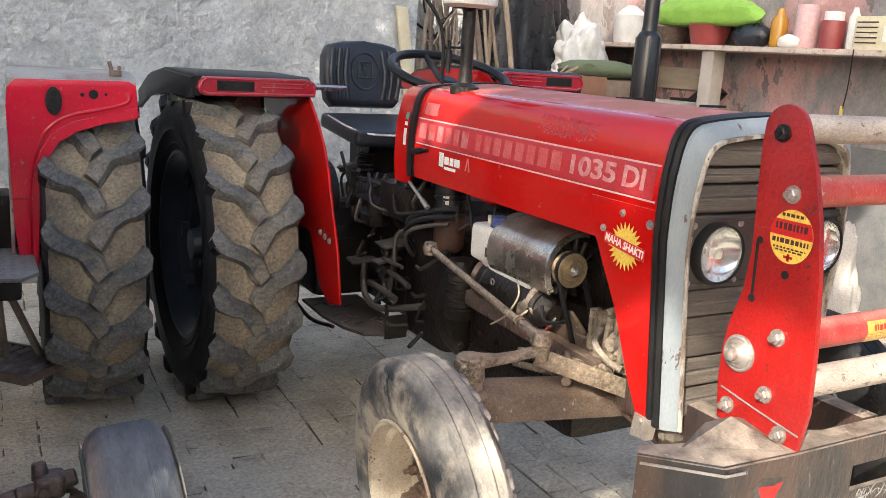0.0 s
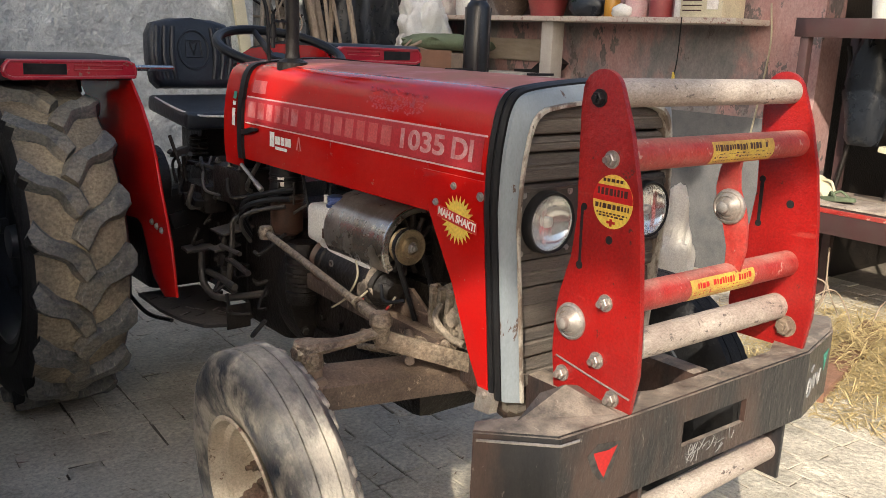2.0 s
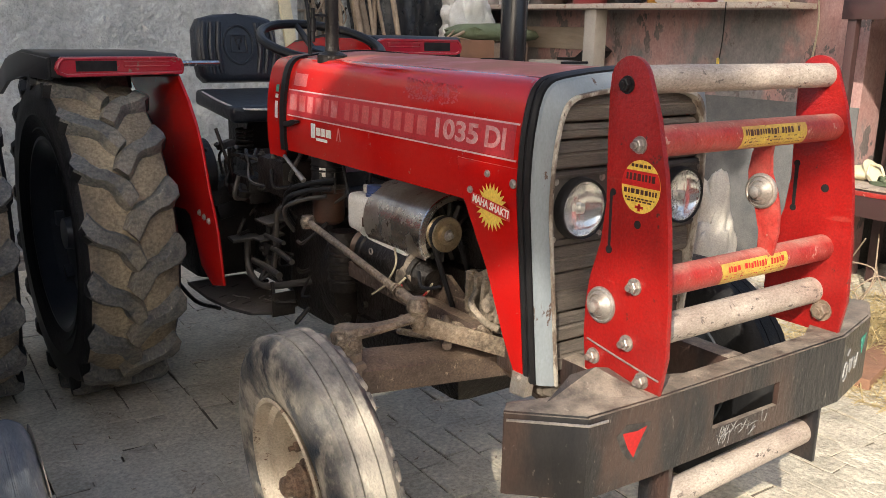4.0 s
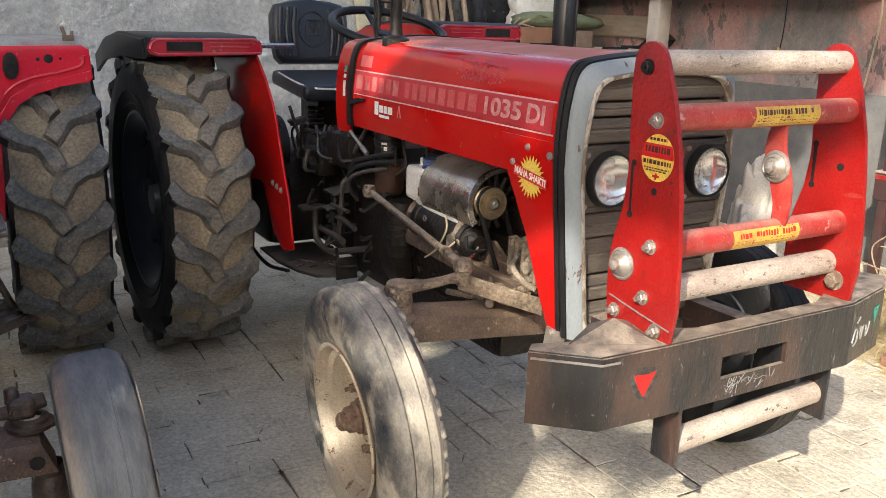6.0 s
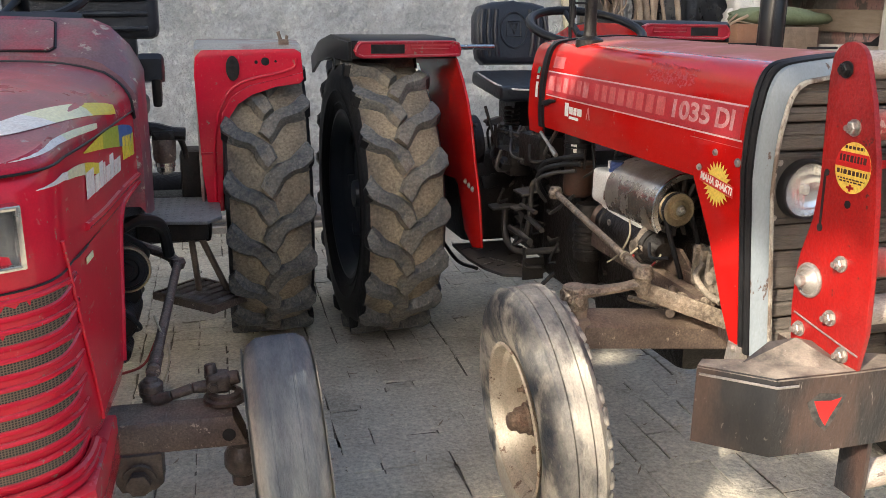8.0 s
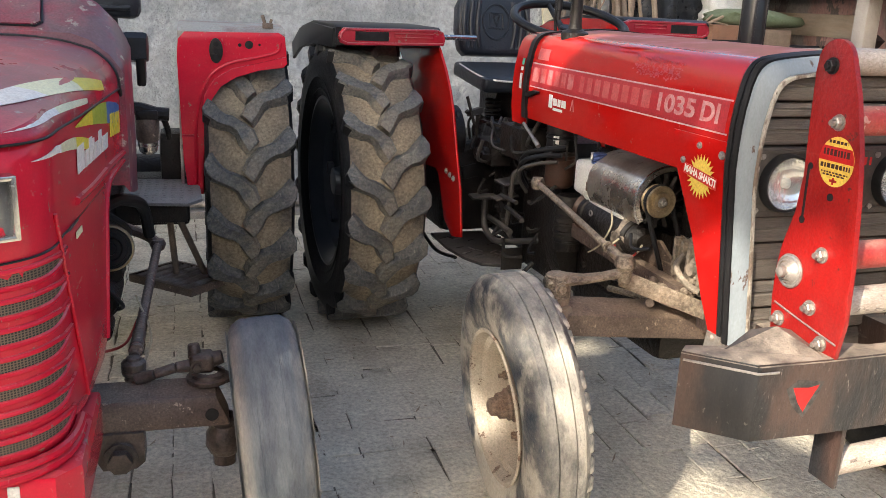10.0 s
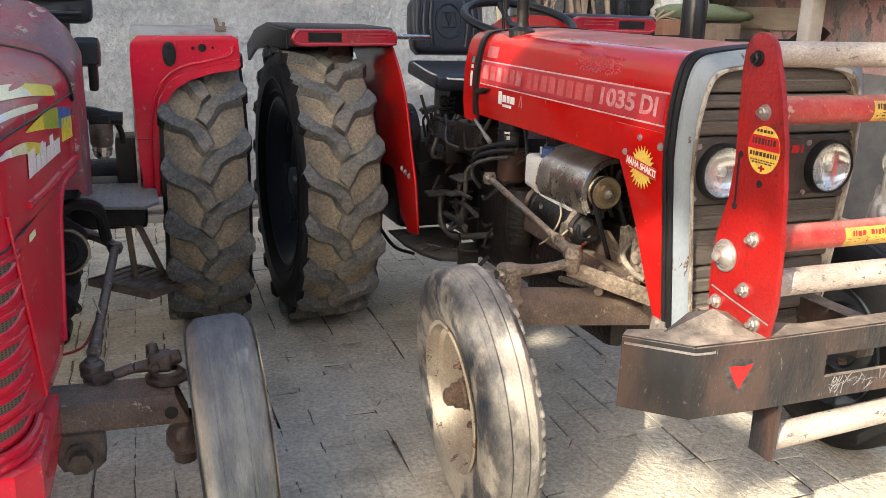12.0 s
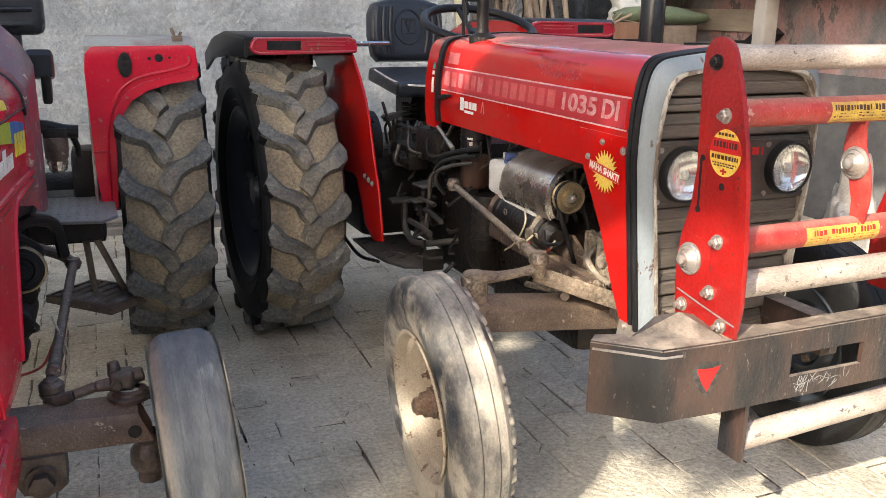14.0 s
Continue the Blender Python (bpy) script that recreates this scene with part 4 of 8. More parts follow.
# print on the lamp panel, as bars
bm = bmesh.new()
for x0, w, z in ((-0.02, 0.006, 1.10), (-0.008, 0.02, 1.10), (0.02, 0.006, 1.10), (0.035, 0.022, 1.10), (0.066, 0.006, 1.10), (-0.06, 0.01, 0.992), (-0.03, 0.018, 0.992), (0.02, 0.012, 0.995)):
    bm = bmesh.new()
    box(bm, XC + x0, XC + x0 + w, GY - 0.0052, GY - 0.0042, z, z + 0.02)
    part("print_bar", bm, RED_INK, lamp_panel, "faded red print drawn as a bar")
for s in (-1, 1):
    for dx, dz in ((-0.072, 0.066), (0.072, 0.066), (0.072, -0.066), (-0.072, -0.066)):
        bm = bmesh.new()
        hexbolt(bm, (XC - 0.012 + s * 0.172 + dx, GY - 0.004, 1.06 + dz), (0, -1, 0), 0.006, 0.005)
        part("lamp_screw", bm, ZINC, lamp_panel)

# ---- guard fittings ----
for y, z, m_ in ((-0.716, 1.356, BLACK), (-0.757, 1.249, ZINC), (-0.77, 0.98, ZINC), (-0.76, 0.863, ZINC), (-0.675, 0.81, ZINC), (-0.805, 0.80, ZINC)):
    bm = bmesh.new()
    hexbolt(bm, (PL - 0.006, y, z), (-1, 0, 0), 0.0125, 0.014, 0.008 if m_ is ZINC else 0.004)
    part("bolt", bm, m_, guard, "dark hex bolt" if m_ is BLACK else "galvanised hex bolt")


def dome(at, ax, r, parent):
    bm = bmesh.new()
    m, _ = frame_between(at, Vector(at) + Vector(ax))
    lathe(bm, [(r, 0), (r * 1.02, 0.003), (r * 0.97, 0.007), (r * 0.86, 0.009), (r * 0.80, 0.007), (r * 0.74, 0.010), (r * 0.62, 0.015), (r * 0.58, 0.012), (r * 0.50, 0.015), (r * 0.40, 0.021), (r * 0.34, 0.021), (r * 0.32, 0.030), (r * 0.15, 0.033), (0, 0.033)], m, 28)
    return part("pivot_cap", bm, ZINC, parent, "round galvanised pivot cap")


dome((PL - 0.006, -0.688, 0.922), (-1, 0, 0), 0.037, guard)
for px_, slot_, holes_ in ((PL, [(-0.70, 1.04), (-0.694, 1.04), (-0.690, 1.15), (-0.697, 1.155)], ((-0.698, 1.152, 0.007), (-0.697, 1.038, 0.008), (-0.765, 1.10, 0.008))),
                            (PR, [(-0.684, 1.055), (-0.676, 1.055), (-0.673, 1.16), (-0.683, 1.165)], ((-0.678, 1.16, 0.008), (-0.680, 1.055, 0.008), (-0.755, 1.112, 0.0095)))):
    bm = bmesh.new()
    prism(bm, slot_, "x", px_ - 0.0066, px_ - 0.0058)
    part("slot", bm, SHADE_BLACK, guard, "dark slot through the plate")
    for y, z, r in holes_:
        bm = bmesh.new()
        lathe(bm, [(0, 0), (r, 0), (r, 0.0012), (0, 0.0012)], Matrix.Translation((px_ - 0.0058, y, z)) @ Matrix.Rotation(radians(-90), 4, "Y"), 16)
        part("bolt_hole", bm, SHADE_BLACK, guard, "dark bolt hole")
bm = bmesh.new()
hexbolt(bm, (PR - 0.006, -0.785, 0.827), (-1, 0, 0), 0.019, 0.02, 0.006)
part("bolt", bm, RUST, guard, "rusty hex bolt")
# round maker's sticker: yellow with a red band, print as bars
SM = side_plane(-0.766, 1.172, PL - 0.0062)
disc = [(0.047 * math.cos(2 * math.pi * k / 40), 0.05 * math.sin(2 * math.pi * k / 40)) for k in range(40)]
decal("round_sticker", disc, SM, YELLOW_INK, guard, "round yellow sticker with a red band")
decal("sticker_band", [p for p in disc if -0.0005 <= p[1] <= 0.03], SM @ Matrix.Translation((0, 0, 0.0007)), RED_INK, guard)
bm = bmesh.new()
rnd = random.Random(11)
for z, h, wmax in ((0.036, 0.006, 0.05), (0.011, 0.013, 0.072), (-0.014, 0.009, 0.08), (-0.024, 0.003, 0.072), (-0.029, 0.003, 0.06)):
    x = -wmax / 2
    while x < wmax / 2:
        w = rnd.uniform(0.004, 0.009)
        prism(bm, rect(x, min(x + w, wmax / 2), z, z + h), "z", 0.0012, 0.0016, m=SM)
        x += w + 0.003
part("sticker_print", bm, DARK_INK, guard, "unreadable sticker print drawn as bars")
bm = bmesh.new()
for q in (rect(-0.003, 0.003, -0.046, -0.032), rect(-0.010, 0.010, -0.041, -0.036)):
    prism(bm, q, "z", 0.0012, 0.0016, m=SM)
part("sticker_print", bm, RED_INK, guard)
# weld line near the plate's foot
bm = bmesh.new()
pipe(bm, [(PL - 0.007, -0.655, 0.842), (PL - 0.007, -0.75, 0.826), (PL - 0.007, -0.846, 0.812)], 0.0022, 6)
part("weld", bm, ZINC, guard, "pale weld seam")
# stickers round the two red tubes
STICKER = material("scratched_yellow_sticker", (0.60, 0.42, 0.07), 0.45, second=(0.42, 0.24, 0.06), scale=18, amount=0.8, chips=0.12, chip_colour=(0.26, 0.04, 0.03), chip_scale=60)
def tube_sticker(x0, x1, y, z, r, seed):
    bm = bmesh.new()
    n = 10
    for k in range(n):
        a, b = radians(-55 + 95 * k / n), radians(-55 + 95 * (k + 1) / n)
        q = [(y - (r + 0.0008) * math.cos(t), z + (r + 0.0008) * math.sin(t)) for t in (a, b)]
        v = [bm.verts.new(p) for p in ((x0, *q[0]), (x1, *q[0]), (x1, *q[1]), (x0, *q[1]))]
        bm.faces.new(v)
    part("tube_sticker", bm, STICKER, guard, "scratched yellow sticker on a tube")
    bm = bmesh.new()
    rnd = random.Random(seed)
    x = x0 + 0.008
    while x < x1 - 0.02:
        w = rnd.uniform(0.004, 0.010)
        for a0, a1 in ((0, 28), (-12, -5), (-26, -18), (-40, -34)):
            if rnd.random() < 0.85:
                q = [(y - (r + 0.0016) * math.cos(radians(t)), z + (r + 0.0016) * math.sin(radians(t))) for t in (a0 + rnd.uniform(0, 6), (a0 + a1) / 2, a1 - rnd.uniform(0, 6))]
                for c, d in zip(q, q[1:]):
                    bm.faces.new([bm.verts.new(p) for p in ((x, *c), (x + w, *c), (x + w, *d), (x, *d))])
        x += w + 0.003
    part("sticker_print", bm, DARK_INK if seed == 1 else RED_INK, guard, "unreadable print drawn as bars")


tube_sticker(-0.065, 0.155, -0.752, 1.252, 0.030, 1)
tube_sticker(-0.105, 0.12, -0.765, 0.975, 0.030, 2)
# curved middle arm between the red tubes
bm = bmesh.new()
AC = [(-0.752, 1.245), (-0.738, 1.205), (-0.738, 1.165), (-0.752, 1.127), (-0.770, 1.085), (-0.778, 1.04), (-0.772, 0.985)]
AW = [0.017, 0.021, 0.026, 0.034, 0.027, 0.021, 0.018]
prism(bm, [(y - w, z) for (y, z), w in zip(AC, AW)] + [(y + w, z) for (y, z), w in list(zip(AC, AW))[::-1]], "x", 0.062, 0.074, 0.003)
part("middle_arm", bm, BAR_RED, guard, "curved red arm between the tubes")
dome((0.062, -0.752, 1.127), (-1, 0, 0), 0.038, guard)

# ---- bumper marks ----


def on_face(k, s, z):
    """A frame on bumper face k, s metres along it, looking outwards."""
    a, b = Vector(P[k]), Vector(P[k + 1])
    d = (b - a).normalized()
    o = a + d * s
    n = Vector((d.y, -d.x))
    return Matrix(((d.x, 0, n.x, o.x + n.x * 0.0004), (d.y, 0, n.y, o.y + n.y * 0.0004), (0, 1, 0, z), (0, 0, 0, 1)))


decal("paint_smear", [(0.004, -0.046), (0.022, -0.020), (0.044, 0.030), (0.012, 0.034), (-0.020, 0.038), (-0.046, 0.020), (-0.030, -0.014), (-0.012, -0.034)], on_face(1, 0.117, 0.709), SCRAPE, bumper, "pale worn paint round the triangle", 0.0003)
decal("red_triangle", [(0.002, -0.034), (0.010, -0.016), (0.033, 0.024), (0.010, 0.019), (-0.030, 0.022), (-0.014, -0.012)], on_face(1, 0.117, 0.709), RED_INK, bumper, "red painted triangle")
decal("green_triangle", [(0.0, -0.028), (0.026, 0.022), (-0.020, 0.018)], on_face(3, 0.16, 0.722), GREEN_INK, bumper, "green painted triangle")
bm = bmesh.new()
for pts in ([(0, 0), (0.012, 0.03), (0.03, 0.028), (0.03, 0.0), (0.008, -0.01)], [(0.02, 0.05), (0.04, 0.062)], [(0.05, 0.035), (0.06, 0.0), (0.072, 0.03), (0.085, 0.03)], [(0.095, 0.03), (0.10, 0.0), (0.115, 0.012), (0.12, 0.035)]):
    fm = on_face(3, 0.015, 0.675)
    pipe(bm, [fm @ Vector((u * 0.9, v, 0.0)) for u, v in pts], 0.0028, 5, 4)
part("chalk_scribble", bm, CHALK, bumper, "unreadable chalk scribble")
rnd = random.Random(12)
bm = bmesh.new()
for q in range(26):
    u, v = rnd.uniform(0.20, 0.36), rnd.uniform(0.633, 0.665)
    fm = on_face(2, u, v)
    a = rnd.uniform(0, 3.1)
    L_ = rnd.uniform(0.006, 0.016)
    pipe(bm, [fm @ Vector((-L_ * math.cos(a), -L_ * math.sin(a), 0)), fm @ Vector((rnd.uniform(-0.004, 0.004), rnd.uniform(-0.004, 0.004), 0)), fm @ Vector((L_ * math.cos(a), L_ * math.sin(a), 0))], 0.0008, 4, 3)
part("chalk_scribble", bm, CHALK, bumper, "pale scratch strokes under the slot")
bm = bmesh.new()
pipe(bm, [(-0.622, -0.745, 0.768), (-0.515, -0.8475, 0.768), (-0.47, -0.8495, 0.768)], 0.003, 6, 0)
part("weld", bm, ZINC, bumper, "bright scraped edge")

# ---- fender fittings ----
for s, ob in ((-1, near_fender), (1, far_fender)):
    bm = bmesh.new()
    xa, xb = sorted((s * 0.80, s * 0.66))
    box(bm, xa, xb, 1.4035, 1.42, 1.275, 1.312, 0.002)
    part("slot", bm, SHADE_BLACK, ob, "empty lamp slot")
    bm = bmesh.new()
    xa, xb = sorted((s * 0.635, s * 0.47))
    pipe(bm, [(xa, 1.404, 1.292), (xb, 1.404, 1.292), (xb, 1.404, 1.307), (xa, 1.404, 1.307), (xa, 1.404, 1.292)], 0.0035, 6, 0)
    part("embossed_ridge", bm, RED_FADED, ob)
    for y, z in ((1.17, 0.75), (1.215, 0.757), (1.26, 0.765)):
        bm = bmesh.new()
        hexbolt(bm, (s * 0.437, y, z), (s, 0, 0), 0.009, 0.008)
        part("fender_bolt", bm, ZINC, ob)
bm = bmesh.new()
rod(bm, (-0.44, 1.62, 1.29), (-0.15, 1.75, 1.285), 0.012)
part("grab_rail", bm, CHROME, tractor, "bright metal rail between the fender and seat")

# ---- seat, steering, stacks ----
bm = bmesh.new()
sm = Matrix.Translation((XC + 0.01, 1.95, 1.33)) @ Matrix.Rotation(radians(-8), 4, "X")
prism(bm, [(-0.15, -0.14), (0.15, -0.14), (0.178, -0.11), (0.192, -0.02), (0.188, 0.09), (0.165, 0.135), (0.10, 0.152), (0.0, 0.156), (-0.10, 0.152), (-0.165, 0.135), (-0.188, 0.09), (-0.192, -0.02), (-0.178, -0.11)], "y", -0.05, 0.05, 0.034, sm, seg=4)
seat = part("seat_back", bm, VINYL, tractor, "black vinyl seat back with ribbed sides")
for s_ in (-1, 1):
    for k in range(3):
        bm = bmesh.new()
        pipe(bm, [sm @ Vector((s_ * (0.085 + 0.034 * k), -0.044, -0.105)), sm @ Vector((s_ * (0.098 + 0.034 * k), -0.052, 0.0)), sm @ Vector((s_ * (0.085 + 0.034 * k), -0.045, 0.115))], 0.013, 10, 5)
        part("bolster", bm, VINYL, seat)
bm = bmesh.new()
for q, r in (([(0.068 * math.cos(a * math.pi / 12), 0.02 + 0.082 * math.sin(a * math.pi / 12)) for a in range(24)], 0.006), ([(-0.032, 0.06), (-0.036, -0.01), (0.036, -0.01), (0.032, 0.06)], 0.005), ([(-0.016, 0.05), (0.016, 0.05), (0, 0.0)], 0.005)):
    pipe(bm, [sm @ Vector((u, -0.051, v)) for u, v in q + q[:1]], r, 6, 0)
part("embossed_crest", bm, VINYL, seat, "embossed crest drawn as plain shapes")
bm = bmesh.new()
cm_ = Matrix.Translation((XC + 0.01, 1.69, 1.115)) @ Matrix.Rotation(radians(6), 4, "X")
box(bm, -0.215, 0.215, -0.21, 0.21, -0.035, 0.035, 0.03, cm_, seg=4)
cushion = part("seat_cushion", bm, VINYL, tractor, "dark vinyl seat cushion")
bm = bmesh.new()
pipe(bm, [cm_ @ Vector(p) for p in ((-0.2, 0.15, 0.03), (-0.208, -0.12, 0.03), (-0.16, -0.205, 0.024), (0.0, -0.214, 0.02), (0.16, -0.205, 0.024), (0.208, -0.12, 0.03), (0.2, 0.15, 0.03))], 0.0045, 8)
part("piping", bm, WHITE_INK, cushion, "pale seat piping")
bm = bmesh.new()
prism(bm, [(1.58, 1.07), (1.82, 1.06), (1.80, 0.93), (1.86, 0.80), (1.62, 0.80), (1.66, 0.93)], "x", -0.09, 0.10, 0.01)
for k in range(5):
    lathe(bm, [(0.035 + 0.006 * math.cos(a), 0.006 * math.sin(a)) for a in (0, 1.5, 3.1, 4.7)], Matrix.Translation((-0.10, 1.62, 0.93 + k * 0.022)), 18, closed=True)
part("seat_mount", bm, GRIME, tractor, "dark seat spring and mount")
wm = Matrix.Translation((XC + 0.01, 1.13, 1.385)) @ Matrix.Rotation(radians(17), 4, "X")
bm = bmesh.new()
lathe(bm, [(0.225 + 0.017 * math.cos(a * math.pi / 5), 0.017 * math.sin(a * math.pi / 5)) for a in range(10)], wm, 56, closed=True)
for k in range(40):
    a = 2 * math.pi * k / 40
    lathe(bm, [(0.0, -0.0), (0.006, 0.002), (0.0, 0.006)], wm @ Matrix.Translation((0.225 * math.cos(a), 0.225 * math.sin(a), -0.016)), 6)
steering_wheel = part("steering_wheel", bm, BLACK, tractor, "black steering wheel with a finger-grip rim")
bm = bmesh.new()
for a in (90, 210, 330):
    rod(bm, wm @ Vector((0, 0, -0.06)), wm @ Vector((0.22 * math.cos(radians(a)), 0.22 * math.sin(radians(a)), 0)), 0.014, 0.01)
rod(bm, wm @ Vector((0, 0, -0.02)), wm @ Vector((0, 0, -0.1)), 0.035, 0.03)
rod(bm, wm @ Vector((0, 0, -0.08)), wm @ Vector((0, -0.1, -0.45)), 0.024)
part("spokes", bm, BLACK, steering_wheel, "black spokes and column")
bm = bmesh.new()
lathe(bm, [(0.046, 1.335), (0.046, 1.36), (0.036, 1.366), (0.024, 1.372), (0.0205, 1.39), (0.0205, 1.62), (0.0, 1.62)], Matrix.Translation((-0.225, 0.62, 0)), 28)
stack = part("air_intake_pipe", bm, GRIME, tractor, "dark brown air intake stack on a flanged base")
bm = bmesh.new()
lathe(bm, [(0.055, 1.60), (0.085, 1.61), (0.09, 1.64), (0.09, 1.76), (0.07, 1.80), (0.0, 1.81)], Matrix.Translation((-0.225, 0.62, 0)), 28)
part("pre_cleaner", bm, WHITE_PLASTIC, stack, "dusty pre-cleaner bowl")
bm = bmesh.new()
box(bm, -0.292, -0.247, 0.61, 0.63, 1.475, 1.482, 0.001)
rod(bm, (-0.29, 0.62, 1.40), (-0.29, 0.62, 1.50), 0.006)
rod(bm, (-0.29, 0.62, 1.43), (-0.29, 0.62, 1.47), 0.010)
part("stack_clamp", bm, BLACK, stack)
bm = bmesh.new()
lathe(bm, [(0.038, 1.30), (0.039, 1.36), (0.039, 1.55), (0.034, 1.562), (0.026, 1.57), (0.024, 1.59), (0.024, 1.9), (0.02, 1.9)], Matrix.Translation((0.338, 0.42, 0)), 28)
for a in range(4):
    box(bm, -0.004, 0.004, 0.036, 0.043, 1.34, 1.55, 0.001, Matrix.Translation((0.338, 0.42, 0)) @ Matrix.Rotation(a * math.pi / 2 + 2.6, 4, "Z"))
part("exhaust_pipe", bm, STACK, tractor, "black vertical exhaust stack with a thicker sleeve")
# wing mirror over the cowl
bm = bmesh.new()
pipe(bm, [(-0.25, 0.72, 1.36), (-0.26, 0.74, 1.55), (-0.36, 0.80, 1.70)], 0.006, 8)
pipe(bm, [(-0.36, 0.80, 1.70), (-0.40, 0.82, 1.69)], 0.006, 8, 0)
lathe(bm, [(0, -0.012), (0.045, -0.010), (0.055, 0.0), (0.05, 0.006), (0, 0.007)], Matrix.Translation((-0.43, 0.84, 1.70)) @ Matrix.Rotation(radians(80), 4, "X"), 24)
part("mirror", bm, BLACK, tractor, "small black rear-view mirror on a stalk")

# ---- running gear ----
AX = -0.135
bm = bmesh.new()
for xa, xb in ((-0.565, 0.0), (0.0, 0.575)):
    prism(bm, [(AX, 0.0), (AX - 0.004, 0.060), (AX + 0.006, 0.070), (AX + 0.09, 0.087), (AX + 0.10, 0.080), (AX + 0.10, 0.0)], "x", xa, xb, 0.005)
for v in bm.verts:
    v.co.z += 0.518 + 0.107 * abs(v.co.x)
axle = part("front_axle", bm, AXLE, tractor, "dusty steel box front axle beam")
bm = bmesh.new()
rod(bm, (-0.575, -0.09, 0.44), (-0.575, -0.09, 0.70), 0.035, 0.032, 20)
lathe(bm, [(0.045, 0.43), (0.047, 0.47), (0.036, 0.48)], Matrix.Translation((-0.575, -0.09, 0)), 20)
box(bm, -0.61, -0.545, -0.135, -0.045, 0.53, 0.66, 0.015)
rod(bm, (-0.575, -0.09, 0.42), (-0.66, -0.09, 0.375), 0.035, 0.03)
part("king_pin", bm, RUST, axle, "rusty king pin housing")
bm = bmesh.new()
st = []
for px_, py_, pz_, hw_, hh_ in ((-0.615, -0.09, 0.722, 0.020, 0.014), (-0.59, -0.09, 0.728, 0.036, 0.020), (-0.55, -0.092, 0.728, 0.034, 0.018), (-0.50, -0.10, 0.728, 0.022, 0.014), (-0.45, -0.112, 0.736, 0.017, 0.013), (-0.415, -0.125, 0.746, 0.018, 0.014), (-0.385, -0.13, 0.750, 0.016, 0.012)):
    st.append([bm.verts.new((px_, py_ + hw_ * math.cos(q * math.pi / 4), pz_ + hh_ * math.sin(q * math.pi / 4))) for q in range(8)])
for A, B in zip(st, st[1:]):
    for q in range(8):
        bm.faces.new([A[q], A[(q + 1) % 8], B[(q + 1) % 8], B[q]])
bm.faces.new(st[0]), bm.faces.new(st[-1][::-1])
rod(bm, (-0.58, -0.09, 0.68), (-0.58, -0.09, 0.745), 0.04, 0.034, 20)
hexbolt(bm, (-0.59, -0.132, 0.715), (0, -1, 0), 0.013, 0.012)
part("steering_arm", bm, LINK, axle, "dusty forged steering arm")
bm = bmesh.new()
J = Vector((-0.398, -0.128, 0.775))
rod(bm, J + Vector((0, 0, -0.055)), J + Vector((0, 0, -0.012)), 0.019, 0.024, 16)
lathe(bm, [(0, 0.026), (0.02, 0.022), (0.028, 0.008), (0.029, -0.008), (0.02, -0.02), (0, -0.022)], Matrix.Translation(J), 20)
E_ = Vector((-0.37, 0.52, 0.865))
d = (E_ - J).normalized()
rod(bm, J + d * 0.01, J + d * 0.09, 0.015, 0.015)
for q_ in (0.10, 0.112):
    rod(bm, J + d * q_, J + d * (q_ + 0.007), 0.0165, 0.0165, 12)
rod(bm, J + d * 0.085, E_, 0.0105, 0.0105)
lathe(bm, [(0, 0.02), (0.018, 0.018), (0.024, 0.0), (0.018, -0.02), (0, -0.022)], Matrix.Translation(E_), 16)
part("drag_link", bm, LINK, tractor, "dusty steering drag link with ball joints")
bm = bmesh.new()
for z in (0.0, 0.05):
    rod(bm, (-0.30, -0.12, 0.70 - z), (0.10, 0.45, 0.60 - z), 0.014)
box(bm, -0.34, -0.30, -0.18, 0.55, 0.66, 0.71, 0.008, Matrix.Translation((0.10, 0.0, -0.0)) @ Matrix.Rotation(radians(-3), 4, "Z"))
part("radius_rod", bm, AXLE, tractor, "dusty radius rods")

# ---- engine ----
BRASS = material("oily_brass_pulley", (0.34, 0.27, 0.17), 0.34, metal=0.75, second=(0.16, 0.12, 0.075), scale=18, amount=0.9, dust=0.25, dust_colour=(0.40, 0.32, 0.22), dust_scale=20, bump=0.2, bump_scale=60)
BOWL = material("brown_oily_bowl", (0.085, 0.042, 0.028), 0.34, metal=0.2, second=(0.035, 0.02, 0.015), scale=9, amount=0.9, dust=0.15, dust_colour=(0.20, 0.12, 0.08), dust_scale=12)
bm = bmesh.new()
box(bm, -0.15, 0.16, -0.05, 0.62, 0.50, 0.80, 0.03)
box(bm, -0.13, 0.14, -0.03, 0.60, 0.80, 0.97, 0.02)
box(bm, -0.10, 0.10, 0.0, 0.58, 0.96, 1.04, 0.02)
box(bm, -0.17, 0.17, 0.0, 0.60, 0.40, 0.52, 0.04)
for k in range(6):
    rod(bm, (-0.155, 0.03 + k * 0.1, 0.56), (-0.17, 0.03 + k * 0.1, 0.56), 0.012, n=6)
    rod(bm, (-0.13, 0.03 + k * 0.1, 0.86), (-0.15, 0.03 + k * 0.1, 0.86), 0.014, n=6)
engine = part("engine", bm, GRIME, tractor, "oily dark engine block")
